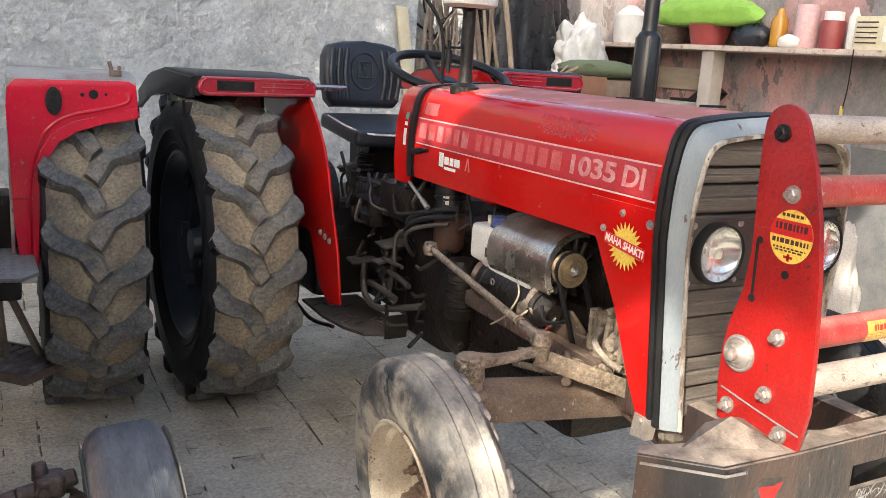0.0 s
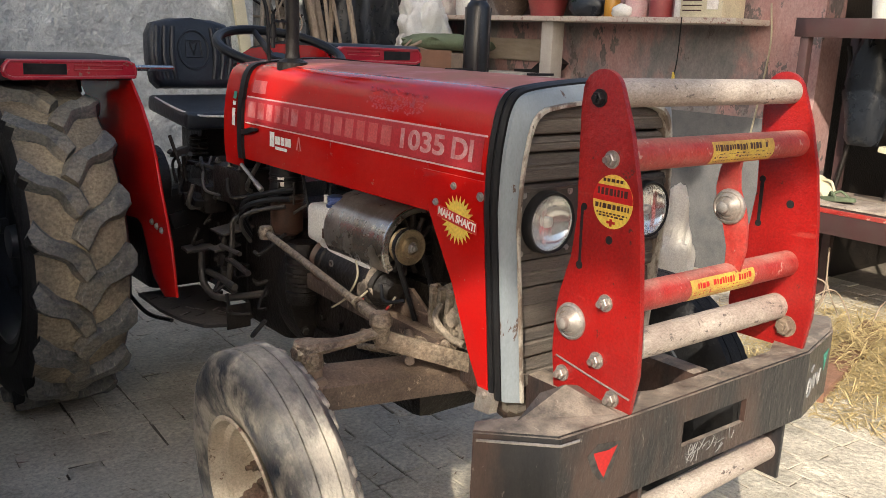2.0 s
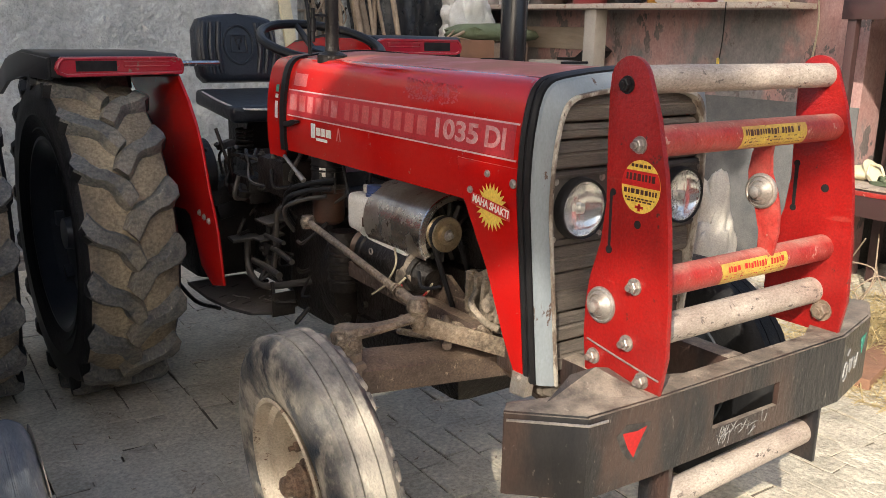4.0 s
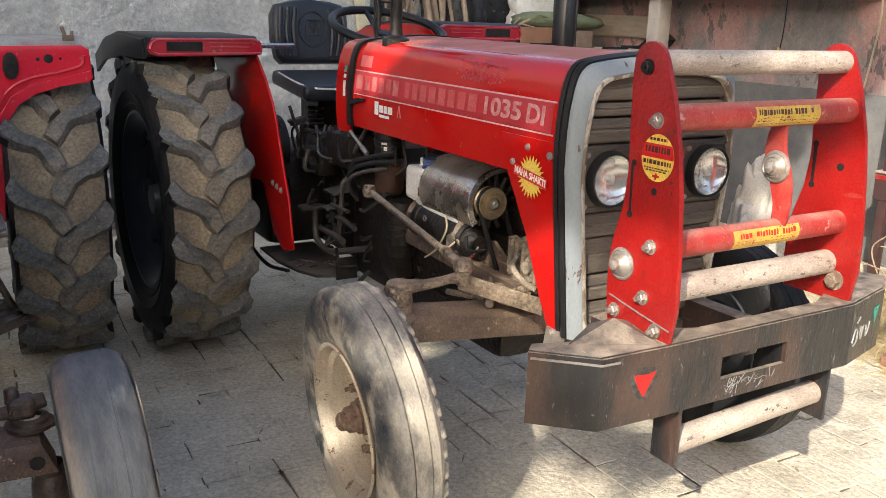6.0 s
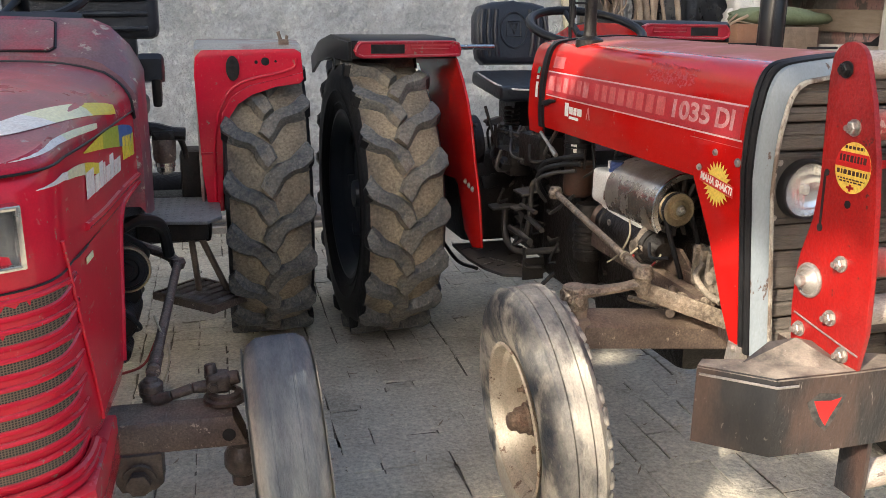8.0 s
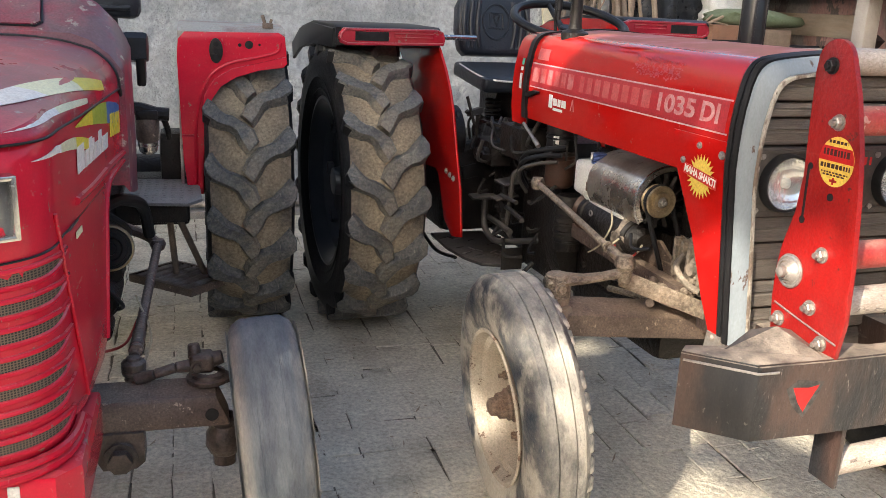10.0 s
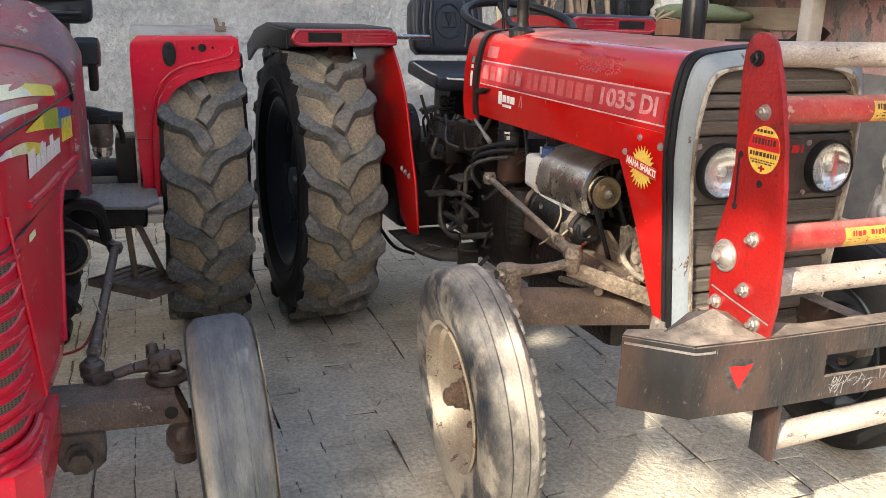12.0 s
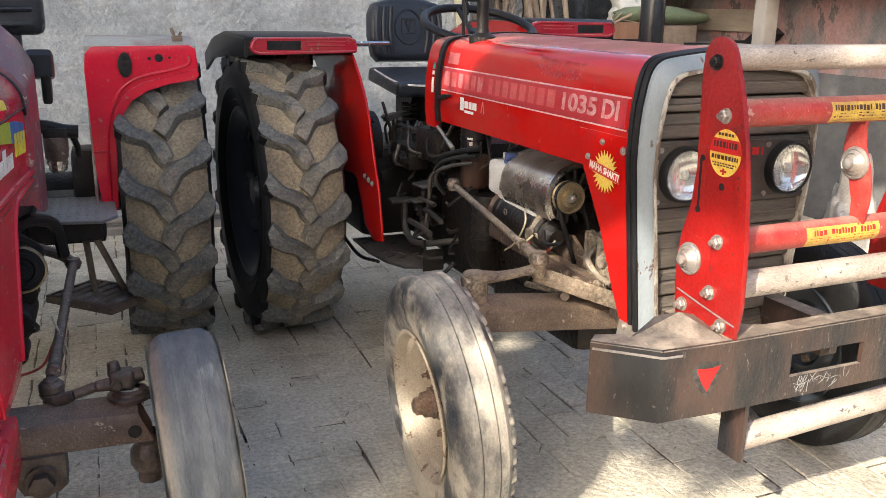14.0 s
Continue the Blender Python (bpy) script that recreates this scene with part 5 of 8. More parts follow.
# pale timing case and its fittings at the engine's nose
bm = bmesh.new()
prism(bm, [(-0.275, 0.70), (-0.10, 0.675), (-0.085, 0.74), (-0.10, 0.82), (-0.16, 0.855), (-0.25, 0.86), (-0.285, 0.80)], "x", -0.215, -0.11, 0.014)
case = part("timing_case", bm, BLOCK, tractor, "pale mud-caked timing case")
for k in range(5):
    bm = bmesh.new()
    prism(bm, [(-0.262 + 0.034 * k, 0.835), (-0.246 + 0.034 * k, 0.84), (-0.228 + 0.030 * k, 0.735), (-0.240 + 0.030 * k, 0.73)], "x", -0.238, -0.205, 0.004)
    part("rib", bm, BLOCK, case)
for y, z, r in ((-0.265, 0.842, 0.010), (-0.19, 0.85, 0.011), (-0.12, 0.83, 0.010), (-0.105, 0.76, 0.011), (-0.12, 0.70, 0.010), (-0.19, 0.70, 0.012), (-0.262, 0.715, 0.010)):
    bm = bmesh.new()
    hexbolt(bm, (-0.216, y, z), (-1, 0, 0), r, 0.012, 0.004)
    part("case_bolt", bm, LINK, case)
bm = bmesh.new()
lathe(bm, [(0.0, 0.0), (0.030, 0.0), (0.030, 0.018), (0.018, 0.022), (0.018, 0.036), (0, 0.038)], Matrix.Translation((-0.215, -0.215, 0.775)) @ Matrix.Rotation(radians(-90), 4, "Y"), 20)
pipe(bm, [(-0.235, -0.16, 0.80), (-0.262, -0.17, 0.77), (-0.255, -0.215, 0.735), (-0.235, -0.25, 0.72)], 0.009, 8)
part("pump_cover", bm, BLOCK, case)
bm = bmesh.new()
box(bm, -0.14, 0.15, -0.30, -0.06, 0.55, 0.70, 0.03)
prism(bm, [(-0.30, 0.60), (0.05, 0.70), (0.30, 0.78), (0.30, 0.66), (0.05, 0.58), (-0.30, 0.50)], "x", -0.12, 0.12, 0.02)
part("front_support", bm, AXLE, tractor, "dusty brown front axle support")
bm = bmesh.new()
prism(bm, [(0.16, 0.66), (0.14, 0.77), (0.02, 0.79), (-0.08, 0.73), (-0.13, 0.66)], "x", -0.20, -0.185, 0.006)
part("side_plate", bm, AXLE, tractor, "rusty brown plate beside the engine")
# flat drilled arm from the ball joint to the front support
FA, FB_ = Vector((-0.385, -0.11, 0.722)), Vector((-0.19, -0.235, 0.655))
fm_, fl_ = frame_between(FA, FB_)
bm = bmesh.new()
box(bm, -0.005, 0.005, -0.024, 0.024, -0.01, fl_, 0.003, fm_)
arm_ = part("drilled_arm", bm, LINK, tractor, "flat drilled steel arm")
for k in range(3):
    bm = bmesh.new()
    hexbolt(bm, fm_ @ Vector((0.005, 0, 0.05 + 0.07 * k)), fm_.to_3x3() @ Vector((1, 0, 0)), 0.010, 0.008)
    part("arm_bolt", bm, GRIME, arm_)
bm = bmesh.new()
rod(bm, (-0.30, 0.10, 0.66), (-0.215, -0.20, 0.70), 0.012, 0.010, 12)
rod(bm, (-0.27, 0.16, 0.60), (-0.20, -0.16, 0.64), 0.010, 0.010, 12)
part("brace_rod", bm, LINK, tractor, "dusty brace rods")
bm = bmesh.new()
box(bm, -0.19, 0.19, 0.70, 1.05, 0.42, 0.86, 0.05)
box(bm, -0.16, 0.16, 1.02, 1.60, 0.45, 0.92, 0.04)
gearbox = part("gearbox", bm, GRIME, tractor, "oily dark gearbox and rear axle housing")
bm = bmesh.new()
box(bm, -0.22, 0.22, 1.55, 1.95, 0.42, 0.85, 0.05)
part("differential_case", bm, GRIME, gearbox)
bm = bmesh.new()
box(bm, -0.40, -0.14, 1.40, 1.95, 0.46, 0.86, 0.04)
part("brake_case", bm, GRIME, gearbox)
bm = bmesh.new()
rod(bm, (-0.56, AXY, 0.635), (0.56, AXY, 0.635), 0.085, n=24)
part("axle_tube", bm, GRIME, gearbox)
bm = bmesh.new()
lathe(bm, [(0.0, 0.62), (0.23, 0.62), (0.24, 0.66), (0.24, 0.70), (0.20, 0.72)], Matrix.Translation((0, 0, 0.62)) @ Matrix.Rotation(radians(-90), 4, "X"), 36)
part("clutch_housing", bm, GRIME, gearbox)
for k in range(10):
    a = 2 * math.pi * k / 10
    bm = bmesh.new()
    hexbolt(bm, (0.22 * math.cos(a), 0.62, 0.62 + 0.22 * math.sin(a)), (0, -1, 0), 0.012, 0.012)
    part("housing_bolt", bm, PEDAL, gearbox)
# brake drum ring behind the fender
bm = bmesh.new()
lathe(bm, [(0.13, -0.03), (0.14, -0.02), (0.14, 0.02), (0.12, 0.03), (0.10, 0.0)], Matrix.Translation((-0.33, 1.53, 0.865)) @ XROT, 36, closed=True)
lathe(bm, [(0.0, 0.0), (0.06, 0.0), (0.065, 0.02), (0.02, 0.04), (0, 0.04)], Matrix.Translation((-0.36, 1.53, 0.865)) @ XROT, 24)
drum_ = part("brake_drum", bm, GRIME, tractor, "dark brake drum")
# thin paler ring added as an edge highlight so the dark drum reads
bm = bmesh.new()
lathe(bm, [(0.136, -0.004), (0.143, -0.004), (0.143, 0.004), (0.136, 0.004)], Matrix.Translation((-0.362, 1.53, 0.865)) @ XROT, 40, closed=True)
part("drum_rim", bm, PEDAL, drum_, "thin paler ring added as a highlight on the drum's edge")
bm = bmesh.new()
pipe(bm, [(-0.36, 1.40, 0.93), (-0.37, 1.385, 0.97), (-0.36, 1.36, 0.985)], 0.008, 8)
hexbolt(bm, (-0.365, 1.41, 0.90), (-1, 0, 0), 0.012, 0.012, 0.008)
part("drum_clip", bm, PEDAL, drum_)
# air filter canister
bm = bmesh.new()
lathe(bm, [(0.0, 0.945), (0.055, 0.945), (0.058, 0.952), (0.055, 0.962), (0.054, 1.16), (0.0, 1.17)], Matrix.Translation((-0.20, 0.70, 0)), 28)
can = part("air_filter", bm, BLACK, tractor, "black air filter canister with clamp bands")
bm = bmesh.new()
lathe(bm, [(0.0, 0.808), (0.040, 0.808), (0.051, 0.818), (0.053, 0.835), (0.053, 0.915), (0.056, 0.918), (0.056, 0.930), (0.0, 0.930)], Matrix.Translation((-0.20, 0.70, 0)), 28)
part("oil_bowl", bm, BOWL, can, "brown oil bowl")
bm = bmesh.new()
lathe(bm, [(0.056, 0.928), (0.060, 0.931), (0.060, 0.940), (0.056, 0.944)], Matrix.Translation((-0.20, 0.70, 0)), 28)
part("clamp_band", bm, PEDAL, can, "bright clamp band")
for z in (0.985, 1.000):
    bm = bmesh.new()
    lathe(bm, [(0.0555, z), (0.058, z + 0.002), (0.058, z + 0.007), (0.0555, z + 0.009)], Matrix.Translation((-0.20, 0.70, 0)), 28)
    part("clamp_band", bm, BLACK, can)
for a in (-2.5, -1.7):
    bm = bmesh.new()
    rod(bm, (-0.20 + 0.060 * math.cos(a), 0.70 + 0.060 * math.sin(a), 0.915), (-0.20 + 0.060 * math.cos(a), 0.70 + 0.060 * math.sin(a), 0.985), 0.004)
    part("clip", bm, PEDAL, can)
decal("label", rect(0, 0.022, 0.0, 0.032), Matrix(((0.6, 0, -0.8, -0.248), (-0.8, 0, -0.6, 0.672), (0, 1, 0, 0.972), (0, 0, 0, 1))), WHITE_INK, can, "small pale label")
bm = bmesh.new()
lathe(bm, [(0.0, 0.6), (0.046, 0.6), (0.050, 0.62), (0.050, 0.79), (0.045, 0.80), (0, 0.80)], Matrix.Translation((-0.20, 0.60, 0)), 24)
for k in range(5):
    lathe(bm, [(0.049, 0.63 + 0.03 * k), (0.054, 0.634 + 0.03 * k), (0.054, 0.642 + 0.03 * k), (0.049, 0.646 + 0.03 * k)], Matrix.Translation((-0.20, 0.60, 0)), 24)
part("filter_housing", bm, GRIME, tractor, "dark ribbed oil filter housing")
group_start = set(bpy.data.objects)
# overflow bottle and steel heat shield
bm = bmesh.new()
box(bm, -0.335, -0.20, 0.17, 0.345, 0.872, 0.985, 0.022, seg=3)
prism(bm, [(0.31, 0.873), (0.18, 0.845), (0.03, 0.842), (0.01, 0.852), (0.10, 0.90), (0.30, 0.92)], "x", -0.328, -0.2, 0.010)
bottle = part("overflow_bottle", bm, WHITE_PLASTIC, tractor, "white plastic overflow bottle")
bm = bmesh.new()
lathe(bm, [(0.0, 0.985), (0.028, 0.985), (0.028, 0.992), (0.024, 0.993)] + [(0.024 + 0.0012 * (k % 2), 0.995 + 0.0022 * k) for k in range(10)] + [(0.022, 1.018), (0, 1.018)], Matrix.Translation((-0.300, 0.235, 0)), 20)
part("cap", bm, BLUE_CAP, bottle, "blue screw cap")
bm = bmesh.new()
rod(bm, (-0.29, 0.305, 0.985), (-0.29, 0.305, 1.008), 0.007)
part("nozzle", bm, WHITE_PLASTIC, bottle)
decal("label", rect(0, 0.04, 0, 0.028), Matrix(((0, 0, -1, -0.3356), (-1, 0, 0, 0.25), (0, 1, 0, 0.895), (0, 0, 0, 1))), CARD_INK, bottle, "dark sticker with bars")
bm = bmesh.new()
arc = []
cx, cz, rr = -0.235, 0.925, 0.112
for k in range(17):
    a = radians(205 - 130 * k / 16)
    arc.append((cx + rr * math.cos(a), cz + rr * math.sin(a) * 0.95))
arc = [(arc[0][0] + 0.010, 0.864)] + arc
inner = [(x + 0.004 * (1 if x < cx else -1), z - 0.004) for x, z in arc]
A0 = [bm.verts.new((x, 0.225, z)) for x, z in arc]
A1 = [bm.verts.new((x, -0.065, z)) for x, z in arc]
B0 = [bm.verts.new((x, 0.225, z)) for x, z in inner]
B1 = [bm.verts.new((x, -0.065, z)) for x, z in inner]
for k in range(len(arc) - 1):
    for q in ((A0[k], A0[k + 1], A1[k + 1], A1[k]), (B0[k], B0[k + 1], B1[k + 1], B1[k]), (A1[k], A1[k + 1], B1[k + 1], B1[k]), (A0[k], A0[k + 1], B0[k + 1], B0[k])):
        bm.faces.new(q)
bmesh.ops.holes_fill(bm, edges=bm.edges[:], sides=4)
shield = part("heat_shield", bm, STEEL, tractor, "bent steel cover over the alternator")
bm = bmesh.new()
SB_ = [Vector((x, -0.067, z)) for x, z in arc]
IN_ = [Vector((cx + (x - cx) * 0.86, -0.072, cz + (z - cz) * 0.86)) for x, z in arc]
V0, V1 = [bm.verts.new(p) for p in SB_], [bm.verts.new(p) for p in IN_]
V2, V3 = [bm.verts.new(p + Vector((0, 0.004, 0))) for p in SB_], [bm.verts.new(p + Vector((0, 0.004, 0))) for p in IN_]
for k in range(len(arc) - 1):
    for P_, Q_ in ((V0, V1), (V2, V3)):
        bm.faces.new([P_[k], P_[k + 1], Q_[k + 1], Q_[k]])
    bm.faces.new([V1[k], V1[k + 1], V3[k + 1], V3[k]])
part("turned_lip", bm, STEEL, shield, "turned-in steel lip")
bm = bmesh.new()
pipe(bm, [(x, -0.068, z) for x, z in arc], 0.0035, 6, 0)
part("rolled_edge", bm, CHROME, shield, "bright worn edge")
bm = bmesh.new()
lathe(bm, [(0.0, -0.16), (0.03, -0.16), (0.065, -0.155), (0.072, -0.10), (0.072, 0.10), (0.06, 0.12), (0, 0.12)], Matrix.Translation((-0.235, 0.10, 0.925)) @ Matrix.Rotation(radians(90), 4, "X"), 32)
alt = part("alternator", bm, GRIME, tractor, "dark alternator with a fan")
for k in range(14):
    a = 2 * math.pi * k / 14
    bm = bmesh.new()
    box(bm, -0.006, 0.006, -0.030, -0.018, 0.030, 0.082, 0.002, Matrix.Translation((-0.250, -0.030, 0.928)) @ Matrix.Rotation(a, 4, "Y") @ Matrix.Rotation(0.5, 4, "Z"))
    part("fan_blade", bm, GRIME, alt)
PY_ = Matrix.Translation((-0.283, -0.10, 0.935)) @ Matrix.Rotation(radians(90), 4, "X")
bm = bmesh.new()
lathe(bm, [(0.0, -0.028), (0.046, -0.028), (0.048, -0.024), (0.036, -0.012), (0.036, -0.008), (0.048, 0.002), (0.047, 0.006), (0.042, 0.007), (0.034, 0.003), (0.028, 0.003), (0.026, 0.012), (0.017, 0.014), (0.015, 0.006), (0, 0.006)], PY_, 36)
pul = part("pulley", bm, BRASS, tractor, "oily brass-brown fan belt pulley")
bm = bmesh.new()
hexbolt(bm, PY_ @ Vector((0, 0, 0.006)), (0, -1, 0), 0.011, 0.014, 0.008)
part("pulley_nut", bm, ZINC, pul)
bm = bmesh.new()
ring = []
c1, c2, r1, r2 = Vector((-0.283, 0.935)), Vector((-0.185, 0.66)), 0.043, 0.05
for k in range(9):
    a = radians(200 - 180 * k / 8 - 20)
    ring.append((c1.x + r1 * math.cos(a), -0.090, c1.y + r1 * math.sin(a)))
for k in range(9):
    a = radians(0 - 180 * k / 8 - 20)
    ring.append((c2.x + r2 * math.cos(a), -0.090, c2.y + r2 * math.sin(a)))
pipe(bm, ring + ring[:1], 0.0075, 6, 0)
part("fan_belt", bm, BLACK, tractor, "black fan belt")
bm = bmesh.new()
lathe(bm, [(0.0, 0.0), (0.05, 0.0), (0.052, 0.01), (0.045, 0.02), (0.052, 0.03), (0, 0.03)], Matrix.Translation((-0.185, -0.07, 0.66)) @ Matrix.Rotation(radians(90), 4, "X"), 28)
part("crank_pulley", bm, BLOCK, tractor)
for ob in set(bpy.data.objects) - group_start:
    if ob.parent == tractor:
        ob.location = (0.045, 0.078, -0.017)
# starter motor and loose wiring
bm = bmesh.new()
rod(bm, (-0.25, 0.36, 0.80), (-0.25, 0.06, 0.79), 0.056, n=28)
rod(bm, (-0.25, 0.06, 0.79), (-0.25, 0.02, 0.785), 0.048, 0.030, n=24)
starter = part("starter_motor", bm, GRIME, tractor, "dark starter motor")
for y, r, mt_ in ((0.37, 0.066, BOWL), (0.33, 0.060, GRIME), (0.09, 0.059, BLOCK)):
    bm = bmesh.new()
    rod(bm, (-0.25, y, 0.80), (-0.25, y - 0.022, 0.80), r, n=28)
    part("motor_band", bm, mt_, starter)
bm = bmesh.new()
bmesh.ops.create_icosphere(bm, subdivisions=3, radius=1.0)
for v in bm.verts:
    v.co *= 1 + 0.30 * noise.fractal(v.co * 1.6, 1.0, 2.0, 4)
    v.co = Vector((-0.288 + 0.020 * v.co.x, 0.10 + 0.042 * v.co.y, 0.785 + 0.034 * v.co.z))
part("mud_cake", bm, BLOCK, starter, "dried mud caked on the motor")
bm = bmesh.new()
lathe(bm, [(0.007, -0.002), (0.010, -0.002), (0.010, 0.002), (0.007, 0.002)], Matrix.Translation((-0.308, 0.25, 0.822)) @ XROT, 16, closed=True)
part("terminal", bm, ZINC, starter)
WIRE = material("pale_wire", (0.45, 0.40, 0.28), 0.6)
RED_WIRE = material("red_wire", (0.35, 0.03, 0.025), 0.5)
for pts, r, m_ in (([(-0.31, 0.12, 0.86), (-0.318, 0.10, 0.82), (-0.315, 0.15, 0.755), (-0.31, 0.20, 0.72), (-0.315, 0.23, 0.70)], 0.003, WIRE), ([(-0.312, 0.06, 0.79), (-0.325, 0.08, 0.76), (-0.32, 0.03, 0.742), (-0.31, -0.03, 0.765), (-0.30, -0.05, 0.80)], 0.003, WIRE), ([(-0.312, 0.08, 0.765), (-0.33, 0.05, 0.735), (-0.325, -0.01, 0.74), (-0.31, -0.04, 0.775)], 0.0035, RED_WIRE), ([(-0.31, 0.0, 0.82), (-0.325, -0.04, 0.79), (-0.30, -0.09, 0.80)], 0.005, BLACK),
                   ([(-0.25, 0.52, 1.06), (-0.245, 0.50, 0.98), (-0.25, 0.46, 0.90), (-0.24, 0.44, 0.84)], 0.005, BLACK), ([(-0.20, 0.42, 1.05), (-0.22, 0.40, 0.99), (-0.21, 0.41, 0.90)], 0.004, PEDAL), ([(-0.23, 0.60, 0.97), (-0.28, 0.66, 0.955), (-0.31, 0.76, 0.92), (-0.30, 0.82, 0.86), (-0.26, 0.84, 0.79)], 0.009, BLACK), ([(-0.24, 0.61, 0.94), (-0.29, 0.67, 0.93), (-0.325, 0.75, 0.895), (-0.31, 0.80, 0.84), (-0.27, 0.82, 0.78)], 0.009, BLACK), ([(-0.25, 0.62, 0.915), (-0.30, 0.68, 0.90), (-0.335, 0.74, 0.87), (-0.32, 0.78, 0.82), (-0.28, 0.80, 0.77)], 0.007, PEDAL)):
    bm = bmesh.new()
    pipe(bm, pts, r, 8)
    part("wire" if r < 0.005 else "hose", bm, m_, tractor)
bm = bmesh.new()
rod(bm, (-0.315, 0.79, 1.03), (-0.31, 0.66, 0.965), 0.006)
rod(bm, (-0.312, 0.70, 0.985), (-0.31, 0.66, 0.965), 0.009)
part("hood_stay", bm, ZINC, tractor, "bright hood stay rod")
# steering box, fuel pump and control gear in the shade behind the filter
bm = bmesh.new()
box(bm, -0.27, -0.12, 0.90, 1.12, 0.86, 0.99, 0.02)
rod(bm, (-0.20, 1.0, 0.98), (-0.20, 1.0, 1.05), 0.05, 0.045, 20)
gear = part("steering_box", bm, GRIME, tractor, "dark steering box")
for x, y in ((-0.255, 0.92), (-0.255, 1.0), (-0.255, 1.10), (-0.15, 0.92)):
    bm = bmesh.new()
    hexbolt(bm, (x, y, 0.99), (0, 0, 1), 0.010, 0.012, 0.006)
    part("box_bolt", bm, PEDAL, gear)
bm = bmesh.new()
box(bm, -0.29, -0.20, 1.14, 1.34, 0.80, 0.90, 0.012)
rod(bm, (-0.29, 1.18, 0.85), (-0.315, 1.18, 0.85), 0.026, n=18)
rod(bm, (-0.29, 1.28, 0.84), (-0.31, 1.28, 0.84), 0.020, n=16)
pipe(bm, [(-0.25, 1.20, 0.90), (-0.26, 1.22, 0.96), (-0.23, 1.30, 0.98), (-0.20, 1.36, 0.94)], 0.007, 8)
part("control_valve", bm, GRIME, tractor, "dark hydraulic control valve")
# footplate, step, pedals and levers
bm = bmesh.new()
prism(bm, [(-0.425, 1.47), (-0.43, 1.24), (-0.41, 1.08), (-0.37, 0.98), (-0.30, 0.95), (-0.23, 0.96), (-0.20, 1.02), (-0.18, 1.47)], "z", 0.430, 0.443, 0.003)
foot = part("footplate", bm, PEDAL, tractor, "scuffed black footplate with raised studs")
rnd = random.Random(5)
for k in range(16):
    bm = bmesh.new()
    u, v = rnd.uniform(-0.40, -0.22), rnd.uniform(1.03, 1.42)
    box(bm, -0.020, 0.020, -0.003, 0.003, 0, 0.004, 0.001, Matrix.Translation((u, v, 0.4425)) @ Matrix.Rotation(rnd.choice((0.4, 2.0)) + rnd.uniform(-0.2, 0.2), 4, "Z"), 1)
    part("stud", bm, ZINC if k % 2 else PEDAL, foot)
bm = bmesh.new()
box(bm, -0.30, -0.21, 0.945, 0.953, 0.42, 0.51, 0.003)
rod(bm, (-0.22, 1.0, 0.435), (-0.05, 1.0, 0.5), 0.02)
part("footplate_bracket", bm, GRIME, foot)
bm = bmesh.new()
pipe(bm, [(-0.31, 1.13, 0.67), (-0.31, 1.13, 0.60), (-0.31, 1.10, 0.545), (-0.29, 1.02, 0.52), (-0.22, 0.90, 0.55), (-0.16, 0.84, 0.57)], 0.013, 12)
pedal = part("pedal_arm", bm, PEDAL, tractor, "worn bent pedal arm")
bm = bmesh.new()
prism(bm, [(-0.375, 1.10), (-0.26, 1.105), (-0.255, 1.17), (-0.31, 1.195), (-0.365, 1.18)], "z", 0.672, 0.684, 0.004)
part("pedal_pad", bm, PEDAL, pedal, "worn steel pedal pad")
for pts, pad, lab in (([(-0.27, 1.02, 0.74), (-0.275, 1.03, 0.66), (-0.27, 1.02, 0.58), (-0.25, 0.98, 0.54)], (-0.325, -0.225, 0.99, 1.05, 0.742), "worn brake pedal arm"), ([(-0.25, 0.93, 0.83), (-0.27, 0.955, 0.80), (-0.275, 0.955, 0.70), (-0.28, 0.97, 0.60)], (-0.31, -0.19, 0.95, 1.06, 0.805), "worn clutch pedal arm")):
    bm = bmesh.new()
    pipe(bm, pts, 0.010, 10)
    pa = part("pedal_arm", bm, PEDAL, tractor, lab)
    bm = bmesh.new()
    x0, x1, y0, y1, z0 = pad
    box(bm, x0, x1, y0, y1, z0, z0 + 0.010, 0.004, Matrix.Translation((0, 0, z0)) @ Matrix.Rotation(radians(-9), 4, "Y") @ Matrix.Translation((0, 0, -z0)))
    part("pedal_pad", bm, PEDAL, pa, "worn steel pedal pad")
for pts, r in (([(-0.31, 0.86, 0.60), (-0.30, 1.0, 0.60), (-0.30, 1.10, 0.60)], 0.012), ([(-0.29, 0.80, 0.66), (-0.28, 0.95, 0.67), (-0.27, 1.08, 0.655)], 0.010), ([(-0.30, 0.84, 0.72), (-0.295, 1.0, 0.715)], 0.008)):
    bm = bmesh.new()
    pipe(bm, pts, r, 10)
    part("cross_shaft", bm, PEDAL, tractor)
rnd = random.Random(8)
for k in range(9):
    x0, y0 = rnd.uniform(-0.28, -0.10), rnd.uniform(0.95, 1.5)
    bm = bmesh.new()
    pipe(bm, [(x0, y0, 0.80), (x0 - 0.02, y0 + 0.02, 0.92), (x0 - rnd.uniform(0, 0.08), y0 + rnd.uniform(-0.08, 0.05), rnd.uniform(0.95, 1.08))], rnd.uniform(0.005, 0.009), 8)
    part("lever", bm, PEDAL if k % 2 else GRIME, tractor)
